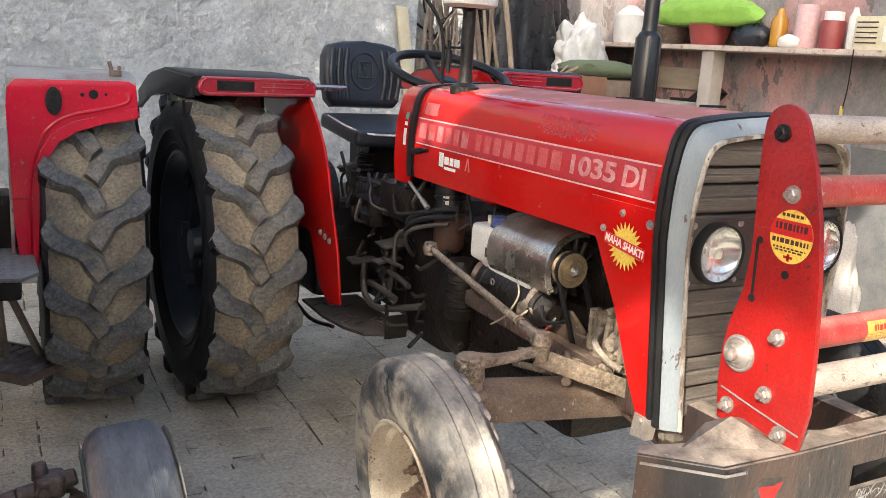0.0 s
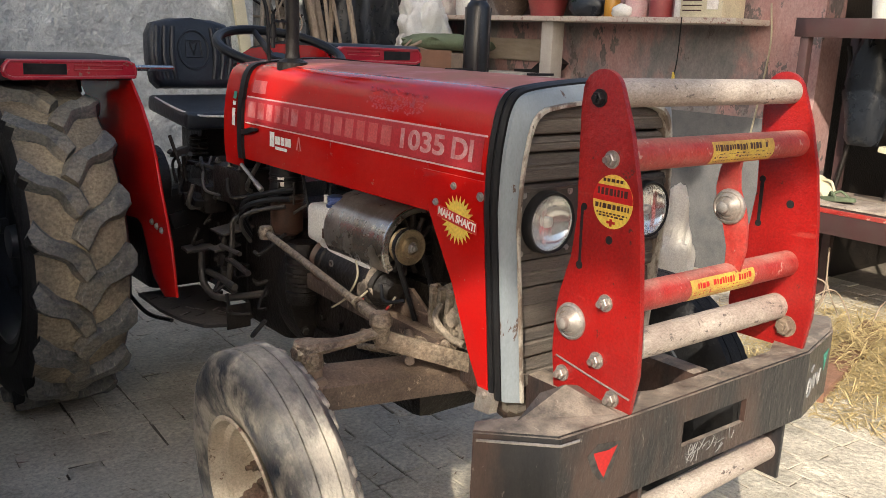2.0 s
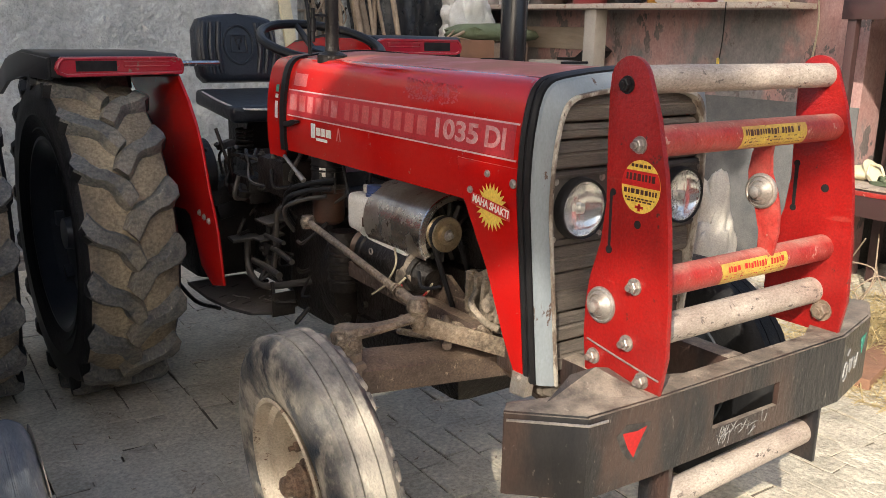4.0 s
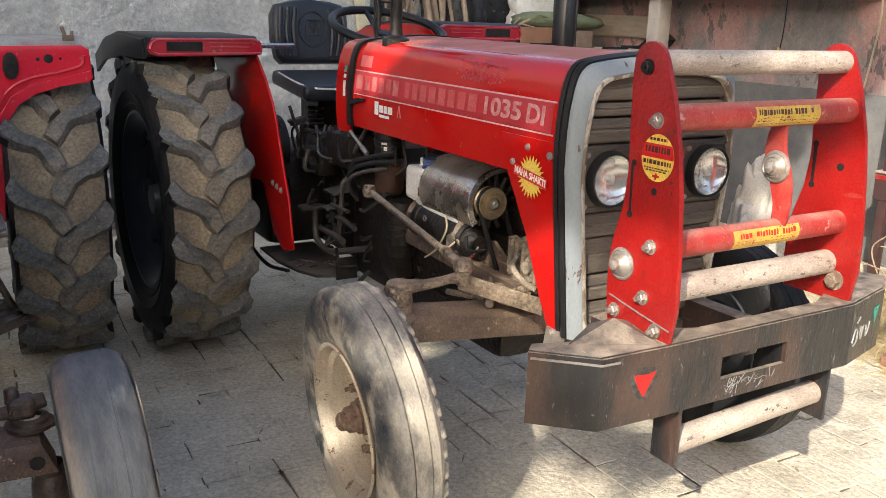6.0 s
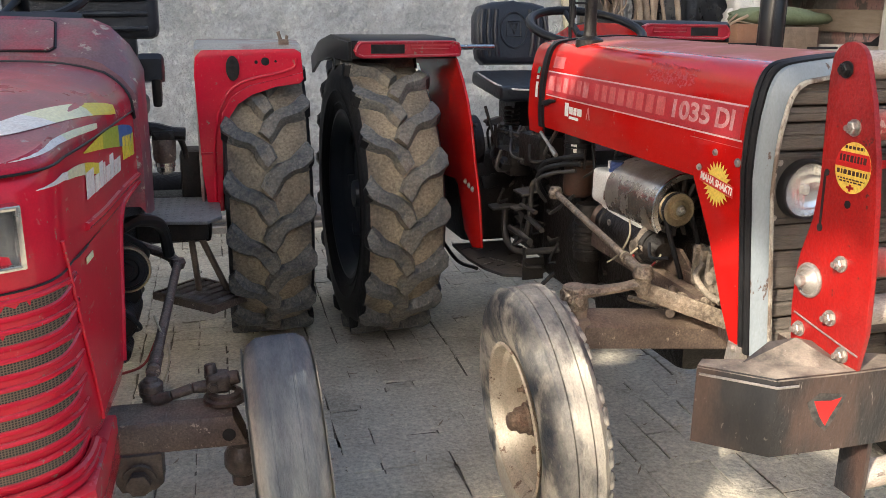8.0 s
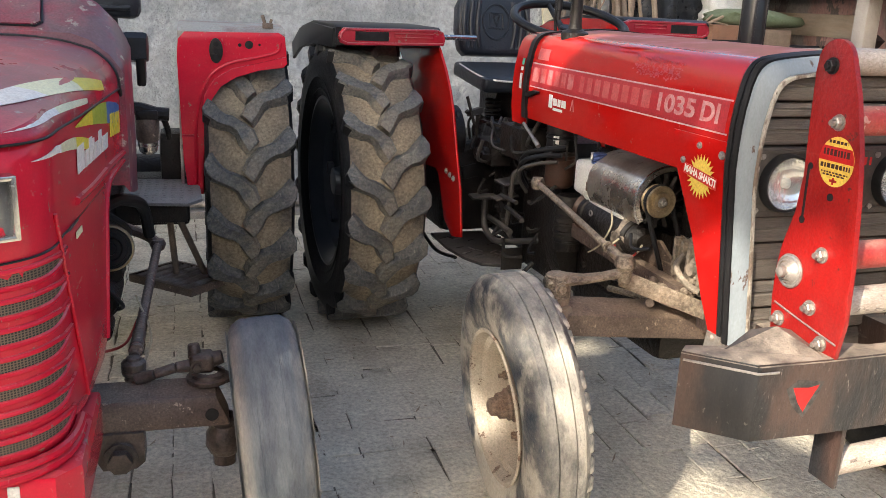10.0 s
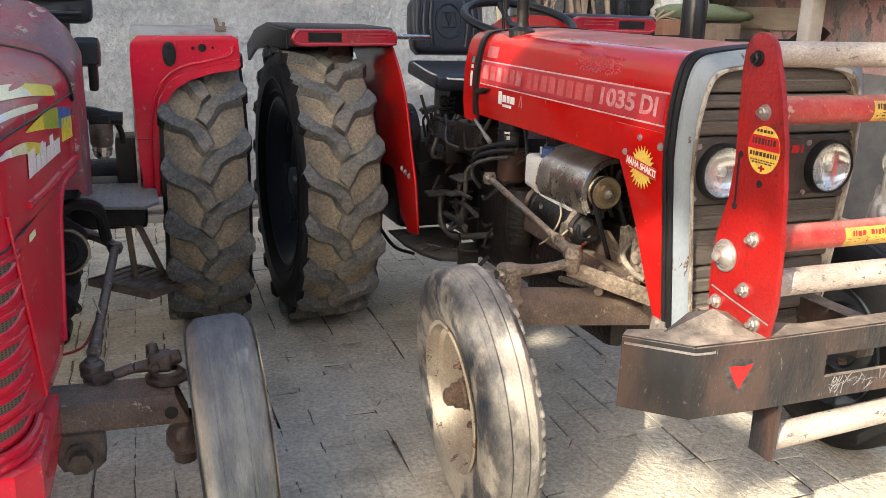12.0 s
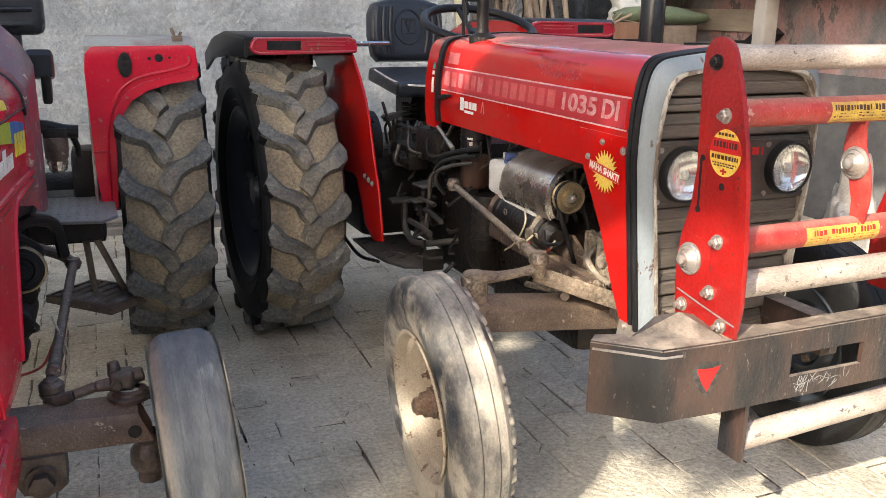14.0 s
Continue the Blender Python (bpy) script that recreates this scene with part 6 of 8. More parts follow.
for k in range(26):
    bm = bmesh.new()
    a = Vector((rnd.uniform(-0.32, -0.17), rnd.uniform(0.62, 1.5), rnd.uniform(0.48, 0.98)))
    b = a + Vector((rnd.uniform(-0.04, 0.06), rnd.uniform(-0.22, 0.22), rnd.uniform(-0.12, 0.12)))
    pipe(bm, [a, (a + b) / 2 + Vector((-0.03, 0, -0.03)), b], rnd.uniform(0.003, 0.009), 7)
    part("linkage_rod", bm, PEDAL if k % 3 == 0 else GRIME, tractor)
for k in range(16):
    bm = bmesh.new()
    x0, y0, z0 = rnd.uniform(-0.30, -0.18), rnd.uniform(0.72, 1.55), rnd.uniform(0.48, 0.98)
    dx, dy, dz = rnd.uniform(0.03, 0.07), rnd.uniform(0.03, 0.12), rnd.uniform(0.012, 0.06)
    box(bm, -dx / 2, dx / 2, -dy / 2, dy / 2, -dz / 2, dz / 2, 0.005, pose(x0, y0, z0, rnd.uniform(-25, 25), rnd.uniform(-20, 20), rnd.uniform(-30, 30)))
    hexbolt(bm, (x0 - dx / 2, y0, z0), (-1, 0, 0), 0.009, 0.010, 0.004)
    part("bracket", bm, PEDAL if k % 4 == 0 else GRIME, tractor)
bm = bmesh.new()
box(bm, -0.24, 0.24, 0.93, 1.02, 0.98, 1.26, 0.03)
part("dashboard", bm, BLACK, tractor, "black dashboard behind the cowl")
bm = bmesh.new()
pipe(bm, [(-0.42, 1.15, 0.42), (-0.44, 1.35, 0.40), (-0.46, 1.55, 0.46)], 0.008, 8)
part("brake_pipe", bm, GRIME, tractor)

# ---- the second tractor ----
BM = pose(-2.05, 0.12, 0, 0, 0, -3.7)
second = thing("tractor", None, None, "crimson farm tractor with a slotted grille parked beside the red one", "tractor", at=BM)
rear_wheel(second, (0.738, 1.80, 0.65), 0.65, 0.345, 1)
rear_wheel(second, (-0.72, 1.80, 0.65), 0.65, 0.31, -1)
front_wheel(second, (0.710, -0.08, 0.316), 0.316, 0.182, 1, camber=-4.5, tyre_mat=TYRE_WORN, ribs=2, blocks=False)
front_wheel(second, (-0.675, -0.08, 0.316), 0.316, 0.165, -1, tyre_mat=TYRE_WORN, ribs=2, blocks=False)
CRIMSON_TOP = material("scraped_crimson_hood", (0.44, 0.011, 0.034), 0.18, second=(0.20, 0.06, 0.075), spec=0.28, scale=4.2, amount=0.55, dust=0.08, up=0.35, dust_colour=(0.25, 0.23, 0.22), dust_scale=4, chips=0.10, chip_colour=(0.40, 0.36, 0.31), spread=0.03, chip_scale=14, streak=0.3, edge_colour=(0.5, 0.38, 0.34))
CRIMSON = material("crimson_paint", (0.66, 0.012, 0.040), 0.12, grain=0.06, spec=0.3, second=(0.47, 0.009, 0.03), scale=2.2, dust=0.08, up=0.3, dust_colour=(0.38, 0.22, 0.2), chips=0.055, chip_colour=(0.32, 0.15, 0.12), chip_scale=22, streak=0.25, edge_colour=(0.55, 0.30, 0.26), bump=0.03, bump_scale=6)
GREY_TOP = material("scraped_grey_fender_paint", (0.33, 0.32, 0.29), 0.5, second=(0.20, 0.06, 0.06), scale=5, amount=0.8, dust=0.4, up=0.5, dust_colour=(0.46, 0.44, 0.38), dust_scale=7, chips=0.1, chip_colour=(0.10, 0.05, 0.05), spread=0.06)


def mesh_material():
    """Woven wire behind the slots: two sets of fine brown wires over a dark hollow."""
    mt = material("dark_grille_mesh", (0.012, 0.010, 0.008), 0.6, second=(0.02, 0.017, 0.014), scale=40)
    nt = mt.node_tree
    bs = nt.nodes["Principled BSDF"]
    tc = nt.nodes.new("ShaderNodeTexCoord")
    fac = []
    for axis in ("X", "Z"):
        w = nt.nodes.new("ShaderNodeTexWave")
        w.wave_type, w.bands_direction = "BANDS", axis
        w.inputs["Scale"].default_value = 62.0
        nt.links.new(tc.outputs["Object"], w.inputs["Vector"])
        r = nt.nodes.new("ShaderNodeMapRange")
        r.inputs[1].default_value, r.inputs[2].default_value = 0.55, 0.8
        nt.links.new(w.outputs["Fac"], r.inputs[0])
        fac.append(r.outputs[0])
    mx = nt.nodes.new("ShaderNodeMath")
    mx.operation = "MAXIMUM"
    nt.links.new(fac[0], mx.inputs[0]), nt.links.new(fac[1], mx.inputs[1])
    m = nt.nodes.new("ShaderNodeMix")
    m.data_type = "RGBA"
    nt.links.new(mx.outputs[0], m.inputs[0])
    m.inputs[6].default_value, m.inputs[7].default_value = (0.012, 0.010, 0.008, 1), (0.15, 0.115, 0.08, 1)
    nt.links.new(m.outputs[2], bs.inputs["Base Color"])
    return mt


MESH_DARK = mesh_material()


def nose_plan(sc=1.0, rear=0.36, front=-0.66, n=12):
    """Half outline of the nose in plan, from the middle of the front to the rear end of the side."""
    pts = []
    for k in range(n + 1):
        a = radians(90 * k / n)
        pts.append((0.283 * sc * math.sin(a) ** 0.8, front + 0.24 * (1 - math.cos(a) ** 0.62) + (1 - sc) * 0.30))
    y0 = pts[-1][1]
    for t in (0.25, 0.5, 0.75, 1.0):
        y = y0 + (rear - y0) * t
        pts.append((max(pts[n][0], (0.3145 + 0.064 * y) * sc), y))
    return pts


def nose_loft(levels):
    """Rings of (height, scale, front, rear) joined into an open-backed shell."""
    bm = bmesh.new()
    rings = []
    for z, sc, front, rear in levels:
        h = nose_plan(sc, rear, front)
        ring = [(-x, y) for x, y in h[::-1]] + h[1:]
        rings.append([bm.verts.new((x, y, z)) for x, y in ring])
    for A, B in zip(rings, rings[1:]):
        for k in range(len(A) - 1):
            bm.faces.new([A[k], A[k + 1], B[k + 1], B[k]])
    return bm


SEAM = 1.176
body_low = part("nose", nose_loft([(0.535, 0.955, -0.60, -0.10), (0.56, 0.985, -0.63, -0.07), (0.60, 1.0, -0.64, -0.045), (0.75, 1.0, -0.65, 0.0), (0.88, 1.0, -0.656, 0.04), (0.93, 1.0, -0.658, 0.07), (0.968, 1.0, -0.66, 0.13)]), CRIMSON, second, "crimson slotted nose with curved ribs")
fascia = part("lamp_fascia", nose_loft([(0.970, 1.0, -0.656, 0.50), (0.985, 1.0, -0.661, 0.50), (1.06, 1.0, -0.658, 0.45), (1.13, 1.0, -0.65, 0.40), (1.160, 0.995, -0.645, 0.37), (SEAM - 0.004, 0.985, -0.635, 0.36)]), CRIMSON, second, "crimson headlamp fascia and side panel")


def hood_lid(bm, y0, y1, n=26, m=12):
    """The domed lid: an arched section that grows from the front lip to the rear edge."""
    rows_ = []
    for i in range(n + 1):
        y = y0 + (y1 - y0) * (i / n) ** 1.5
        rows_.append([bm.verts.new(lid_point(y, q / m)) for q in range(-m, m + 1)])
    for A, B in zip(rows_, rows_[1:]):
        for k in range(2 * m):
            bm.faces.new([A[k], A[k + 1], B[k + 1], B[k]])
    return bm


def lid_half(y):
    h = nose_plan(1.0, 0.37, -0.648, 40)
    for (xa, ya), (xb, yb) in zip(h, h[1:]):
        if yb >= y:
            return xa + (xb - xa) * (y - ya) / max(1e-6, yb - ya)
    return h[-1][0]


def lid_point(y, q):
    """A place on the lid: along it, and from one flank (-1) over the top (0) to the other (1)."""
    top = 0.133 * max(0.0, min(1.0, (y + 0.648) / 1.02)) ** 0.55
    a = (1 - abs(q)) * math.pi / 2
    x = lid_half(y) * math.cos(a) ** 0.62
    rib = 0.006 * math.exp(-((abs(q) - 0.62 + 0.16 * (y + 0.2)) / 0.035) ** 2)
    return Vector((math.copysign(x, q), y, SEAM + top * math.sin(a) ** 0.85 + rib * min(1, top / 0.05)))


hood_b = part("hood", hood_lid(bmesh.new(), -0.646, 0.365), CRIMSON_TOP, second, "scraped crimson and black hood top")
bm = bmesh.new()
for s in (-1, 1):
    pipe(bm, [Vector((s * (x + 0.0005), y, SEAM - 0.002)) for x, y in nose_plan(1.0, 0.37, -0.648, 16)], 0.0028, 6, 0)
part("seam", bm, BLACK, hood_b, "dark gap under the hood lid")
bm = bmesh.new()
pipe(bm, [lid_point(0.366, q / 14) + Vector((0, 0, -0.001)) for q in range(-14, 15)], 0.006, 6, 0)
for s in (-1, 1):
    pipe(bm, [(s * (0.3155 + 0.064 * y), y, z) for y, z in ((0.366, SEAM), (0.40, 1.12), (0.45, 1.05), (0.505, 0.965))], 0.006, 6, 3)
part("rubber_seal", bm, BLACK, hood_b, "black rubber seal behind the hood")
# folds of the flank: a crease, a raised lower ridge and the gap under the fascia
for s in (-1, 1):
    for name, pts, r, mt_, lab in (("crease", ((-0.50, 1.03), (-0.43, 0.86), (-0.36, 0.70), (-0.315, 0.575)), 0.004, CRIMSON, ""), ("ridge", ((-0.30, 1.008), (-0.10, 1.0), (0.15, 1.0), (0.46, 0.99)), 0.009, CRIMSON, ""), ("rolled_edge", ((0.50, 0.972), (0.18, 0.968), (0.095, 0.95), (0.052, 0.90), (0.02, 0.80), (-0.045, 0.60)), 0.007, CRIMSON, "")):
        bm = bmesh.new()
        pipe(bm, [(s * max(0.283, 0.3145 + 0.064 * y), y, z) for y, z in pts], r, 8, 6)
        part(name, bm, mt_, fascia)
bm = bmesh.new()
for s in (-1, 1):
    pipe(bm, [Vector((s * (x + 0.0005), y, 0.969)) for x, y in nose_plan(1.0, -0.30, -0.659, 16)], 0.0024, 6, 0)
part("seam", bm, BLACK, fascia, "dark gap between fascia and grille")


def front_y(x, front):
    """How far forward the nose's front curve lies at a place across it."""
    c = math.sqrt(max(0.0, 1 - min(1.0, abs(x) / 0.283) ** 2.5))
    return front + 0.24 * (1 - c ** 0.62)


def slot_outline(z, half, xe, front, out):
    """A closed slot with round ends, laid on the nose's curve."""
    pts = []
    for sgn in (1, -1):
        for k in range(41):
            u = math.sin(math.pi / 2 * (2 * k / 40 - 1)) * sgn
            x = u * xe
            hh = half * max(0.0, 1 - max(0.0, (abs(x) - xe + half * 1.2) / (half * 1.2)) ** 2) ** 0.5
            d = Vector((abs(x) / 0.283, -1.0, 0)).normalized()
            pts.append(Vector((x + math.copysign(d.x * out, x), front_y(x, front) + d.y * out, z + sgn * hh)))
    return pts


for k in range(7):
    z = 0.937 - 0.0545 * k
    fr = -0.657 + 0.002 * k
    xe = 0.2815 - 0.0003 * k
    o = slot_outline(z, 0.0135, xe, fr, 0.0012)
    bm = bmesh.new()
    n = len(o) // 2
    top_, low_ = [bm.verts.new(p) for p in o[:n]], [bm.verts.new(p) for p in o[n:][::-1]]
    for i in range(n - 1):
        bm.faces.new([top_[i], top_[i + 1], low_[i + 1], low_[i]])
    part("grille_slot", bm, MESH_DARK, body_low, "dark mesh slot")
    bm = bmesh.new()
    o = slot_outline(z, 0.0155, xe + 0.003, fr, 0.0)
    pipe(bm, o + o[:1], 0.0062, 8, 0)
    part("slot_lip", bm, CRIMSON, body_low)
for z, o in ((0.562, 0.016), (0.540, 0.020)):
    bm = bmesh.new()
    pts = [Vector((math.sin(q * math.pi / 40) * 0.283, 0, z)) for q in range(-20, 21)]
    pipe(bm, [Vector((p.x * 1.02, front_y(p.x, -0.628) - o * 0.3, z)) for p in pts], 0.0105, 8, 0)
    part("rib", bm, CRIMSON, body_low)
bm = bmesh.new()
prism(bm, [(-0.305, -0.545), (-0.26, -0.59), (0.26, -0.59), (0.305, -0.545), (0.305, -0.20), (-0.305, -0.20)], "z", 0.40, 0.53, 0.012)
plate_box = part("plate_box", bm, CRIMSON, second, "crimson weight box under the nose with number bars")
for k in range(-5, 6):
    bm = bmesh.new()
    box(bm, k * 0.037 - 0.011, k * 0.037 + 0.011, -0.5925, -0.5902, 0.475, 0.518, 0.003, seg=1)
    part("number_bar", bm, WHITE_INK, plate_box, "white painted number drawn as a plain bar")
# rectangular headlamps
LAMP_DARK = material("dark_silvered_reflector", (0.16, 0.17, 0.19), 0.2, metal=0.7, second=(0.3, 0.31, 0.33), scale=14)
for s in (-1, 1):
    m = Matrix.Translation((s * 0.162, -0.636, 1.07)) @ Matrix.Rotation(radians(s * 30), 4, "Z")
    bm = bmesh.new()
    for q in ((-0.075, 0.075, 0.048, 0.058), (-0.075, 0.075, -0.058, -0.048), (-0.080, -0.069, -0.058, 0.058), (0.069, 0.080, -0.058, 0.058)):
        box(bm, q[0], q[1], -0.028, 0.02, q[2], q[3], 0.004, m)
    lamp = part("headlamp", bm, CHROME, second, "rectangular headlamp with a pale frame")
    bm = bmesh.new()
    box(bm, -0.07, 0.07, -0.006, 0.02, -0.05, 0.05, 0.003, m)
    lathe(bm, [(0.0, 0.006), (0.03, 0.006), (0.034, 0.012), (0.028, 0.014), (0.02, 0.009), (0, 0.009)], m @ Matrix.Rotation(radians(90), 4, "X"), 20)
    part("reflector", bm, LAMP_DARK, lamp, "dark silvered lamp reflector")
    bm = bmesh.new()
    box(bm, -0.07, 0.07, -0.022, -0.016, -0.05, 0.05, 0.002, m)
    g = part("lens", bm, GLASS, lamp, "clear lamp lens")
    g.visible_shadow = False


# side graphics: swooshes and a lettered mark as plain bars
def flank(y, z, out=0.002):
    """A place on the outside of the flank or of the lid above it."""
    if z <= SEAM:
        return Vector((max(0.283, 0.3145 + 0.064 * y) + out, y, z)) if y > -0.42 else Vector((next(x for x in (0.283 - 0.001 * i for i in range(280)) if front_y(x, -0.655) <= y) + out, y, z))
    top = 0.133 * max(0.0, min(1.0, (y + 0.648) / 1.02)) ** 0.55
    sn = min(1.0, (z - SEAM) / max(1e-4, top)) ** (1 / 0.85)
    x = lid_half(y) * max(0.0, 1 - sn * sn) ** 0.31
    return Vector((x + out * (1 - 0.5 * sn), y, z + out * sn + 0.0005))


GREEN_DECAL = material("lime_decal", (0.42, 0.48, 0.05), 0.4, second=(0.30, 0.42, 0.05), scale=20)
LEMON = material("lemon_decal", (0.78, 0.66, 0.06), 0.4, second=(0.68, 0.52, 0.04), scale=25)
CREAM_INK = material("cream_decal", (0.74, 0.74, 0.50), 0.4, second=(0.62, 0.60, 0.36), scale=25)


def swoosh(y0, y1, z0, z1, w, mats, parent, bow=0.012):
    """A leaf-shaped stripe, thin at its tail and cut off square at its head, in bands of colour."""
    n = 30
    cols = len(mats)
    for mi in range(cols):
        bm = bmesh.new()
        rows_ = []
        for k in range(n // cols + 1):
            t = (mi + k / (n // cols)) / cols
            y = y0 + (y1 - y0) * t
            z = z0 + (z1 - z0) * t + bow * math.sin(math.pi * t)
            th = w * (0.04 + 0.96 * math.sin(math.pi * min(1, t * 0.62))) * (1 if t < 0.9 else 1 - (t - 0.9) * 2.0)
            rows_.append([bm.verts.new(flank(y + (0.012 * e if t > 0.9 else 0), z + th * e, o)) for e, o in ((-0.5, 0.002), (0.0, 0.0022), (0.5, 0.002), (0.5, 0.0005), (-0.5, 0.0005))])
        for A, B in zip(rows_, rows_[1:]):
            for q in range(5):
                bm.faces.new([A[q], A[(q + 1) % 5], B[(q + 1) % 5], B[q]])
        bm.faces.new(rows_[0]), bm.faces.new(rows_[-1][::-1])
        part("swoosh", bm, mats[mi], parent, "coloured swoosh decal" if mi else "pale swoosh decal")


swoosh(-0.50, 0.13, 1.222, 1.205, 0.028, (WHITE_INK, CREAM_INK, LEMON), hood_b, 0.020)
swoosh(-0.60, -0.10, 1.192, 1.194, 0.013, (WHITE_INK, CREAM_INK), hood_b, 0.010)
swoosh(-0.26, 0.33, 1.158, 1.112, 0.056, (LEMON, GREEN_DECAL, BLUE_INK), fascia, 0.012)
swoosh(-0.56, -0.12, 1.140, 1.100, 0.026, (WHITE_INK, CREAM_INK, LEMON), fascia, 0.014)


def flank_bar(y0, y1, z0, z1, lean, mat, label):
    bm = bmesh.new()
    q = [(y0, z0), (y1, z0), (y1 + lean, z1), (y0 + lean, z1)]
    A, B = [bm.verts.new(flank(y, z, 0.0028)) for y, z in q], [bm.verts.new(flank(y, z, 0.001)) for y, z in q]
    bm.faces.new(A), bm.faces.new(B[::-1])
    for i in range(4):
        bm.faces.new([A[i], A[(i + 1) % 4], B[(i + 1) % 4], B[i]])
    part("letter_bar", bm, mat, fascia, label)


y = -0.27
for w, h in ((0.075, 0.056), (0.040, 0.036), (0.040, 0.056), (0.016, 0.050), (0.040, 0.036), (0.042, 0.056), (0.026, 0.036), (0.040, 0.036)):
    flank_bar(y, y + w, 1.060 - (y + 0.27) * 0.02, 1.060 - (y + 0.27) * 0.02 + h, 0.006, WHITE_INK, "white maker's mark drawn as a plain bar")
    y += w + 0.010
for k in range(4):
    flank_bar(0.17 + 0.042 * k, 0.202 + 0.042 * k, 1.070 - 0.003 * k, 1.128 - 0.003 * k, 0.004, LEMON, "yellow number drawn as a plain bar")
flank_bar(-0.33, -0.27, 0.935, 0.949, 0.0, CREAM_INK, "small pale sticker")
flank_bar(0.505, 0.535, 1.02, 1.075, 0.0, WHITE_INK, "small pale sticker")

# rear cowl: rises behind the lid, with a hatch on its slope
COWL_B = material("scraped_plum_cowl", (0.30, 0.018, 0.045), 0.28, second=(0.15, 0.06, 0.075), spec=0.3, scale=5, amount=1.0, dust=0.2, up=0.35, dust_colour=(0.32, 0.28, 0.26), dust_scale=6, chips=0.12, chip_colour=(0.42, 0.36, 0.28), spread=0.06, chip_scale=18)


def cowl_row(y, w, z_side, z_top, low):
    h = [(w, low), (w + 0.002, 1.0), (w, z_side), (w - 0.010, z_side + 0.4 * (z_top - z_side) * 0.45), (w - 0.035, z_side + (z_top - z_side) * 0.50), (w - 0.085, z_side + (z_top - z_side) * 0.86), (w - 0.13, z_top), (0.0, z_top + 0.006)]
    return [(-x, y, z) for x, z in h] + [(x, y, z) for x, z in h[:-1][::-1]]


bm = bmesh.new()
rows_ = [[bm.verts.new(p) for p in cowl_row(*r)] for r in ((0.374, 0.338, 1.19, 1.300, 0.90), (0.380, 0.352, 1.21, 1.318, 0.88), (0.46, 0.357, 1.245, 1.368, 0.86), (0.545, 0.362, 1.275, 1.418, 0.85), (0.565, 0.358, 1.272, 1.415, 0.85), (0.57, 0.33, 1.25, 1.39, 0.86))]
for A, B in zip(rows_, rows_[1:]):
    for k in range(len(A) - 1):
        bm.faces.new([A[k], A[k + 1], B[k + 1], B[k]])
bm.faces.new(rows_[0]), bm.faces.new(rows_[-1][::-1])
cowl_b = part("rear_cowl", bm, COWL_B, second, "scraped crimson rear cowl")
bm = bmesh.new()
HM = Matrix.Translation((0, 0.462, 1.3735)) @ Matrix.Rotation(radians(31), 4, "X")
prism(bm, [(-0.13, -0.075), (0.13, -0.075), (0.145, -0.06), (0.135, 0.06), (0.12, 0.072), (-0.12, 0.072), (-0.135, 0.06), (-0.145, -0.06)], "z", -0.004, 0.006, 0.002, HM)
hatch = part("hatch", bm, COWL_B, cowl_b, "scraped hatch on the cowl's slope")
bm = bmesh.new()
pipe(bm, [HM @ Vector((x, y, 0.001)) for x, y in ((-0.134, -0.078), (0.134, -0.078), (0.149, -0.06), (0.138, 0.062), (0.122, 0.076), (-0.122, 0.076), (-0.138, 0.062), (-0.149, -0.06), (-0.134, -0.078))], 0.003, 6, 0)
part("hatch_gap", bm, BLACK, hatch)
bm = bmesh.new()
lathe(bm, [(0.0, 0.0), (0.016, 0.0), (0.016, 0.010), (0.010, 0.016), (0, 0.017)], HM @ Matrix.Translation((-0.02, 0.045, 0.004)), 18)
part("hatch_knob", bm, BLACK, hatch)
# dashboard, wheel and seat seen past the hood
bm = bmesh.new()
box(bm, -0.27, 0.33, 1.72, 1.84, 1.315, 1.66, 0.05, seg=4)
for k in range(5):
    pipe(bm, [(-0.22, 1.712, 1.36 + 0.06 * k), (0.03, 1.700, 1.357 + 0.06 * k), (0.29, 1.712, 1.36 + 0.06 * k)], 0.011, 8, 4)
seat_b = part("seat", bm, VINYL, second, "black vinyl seat with a ribbed back")
bm = bmesh.new()
box(bm, 0.10, 0.235, 1.75, 1.81, 1.08, 1.33, 0.01)
part("seat_stem", bm, BLACK, seat_b)
bm = bmesh.new()
box(bm, -0.25, 0.27, 1.40, 1.80, 1.00, 1.09, 0.03, seg=3)
part("seat_cushion", bm, VINYL, seat_b)
bm = bmesh.new()
prism(bm, [(0.572, 1.08), (0.60, 1.05), (0.72, 1.05), (0.74, 1.20), (0.70, 1.40), (0.62, 1.435), (0.572, 1.415)], "x", -0.27, 0.20, 0.02)
part("dashboard", bm, BLACK, second, "black dashboard cowl")
wb_ = Matrix.Translation((-0.02, 0.86, 1.50)) @ Matrix.Rotation(radians(28), 4, "X")
bm = bmesh.new()
lathe(bm, [(0.205 + 0.016 * math.cos(a * math.pi / 5), 0.016 * math.sin(a * math.pi / 5)) for a in range(10)], wb_, 48, closed=True)
for a in (20, 140, 260):
    rod(bm, wb_ @ Vector((0, 0, -0.03)), wb_ @ Vector((0.2 * math.cos(radians(a)), 0.2 * math.sin(radians(a)), 0)), 0.012, 0.010)
rod(bm, wb_ @ Vector((0, 0, 0)), wb_ @ Vector((0, -0.02, -0.22)), 0.024)
part("steering_wheel", bm, BLACK, second, "black steering wheel")
bm = bmesh.new()
prism(bm, [(0.86, 1.215), (0.87, 1.285), (0.90, 1.302), (0.98, 1.29), (1.0, 1.25), (0.98, 1.20)], "x", 0.315, 0.392, 0.012)
prism(bm, [(0.86, 1.13), (0.85, 1.22), (0.90, 1.23), (0.91, 1.16)], "x", 0.355, 0.385, 0.008)
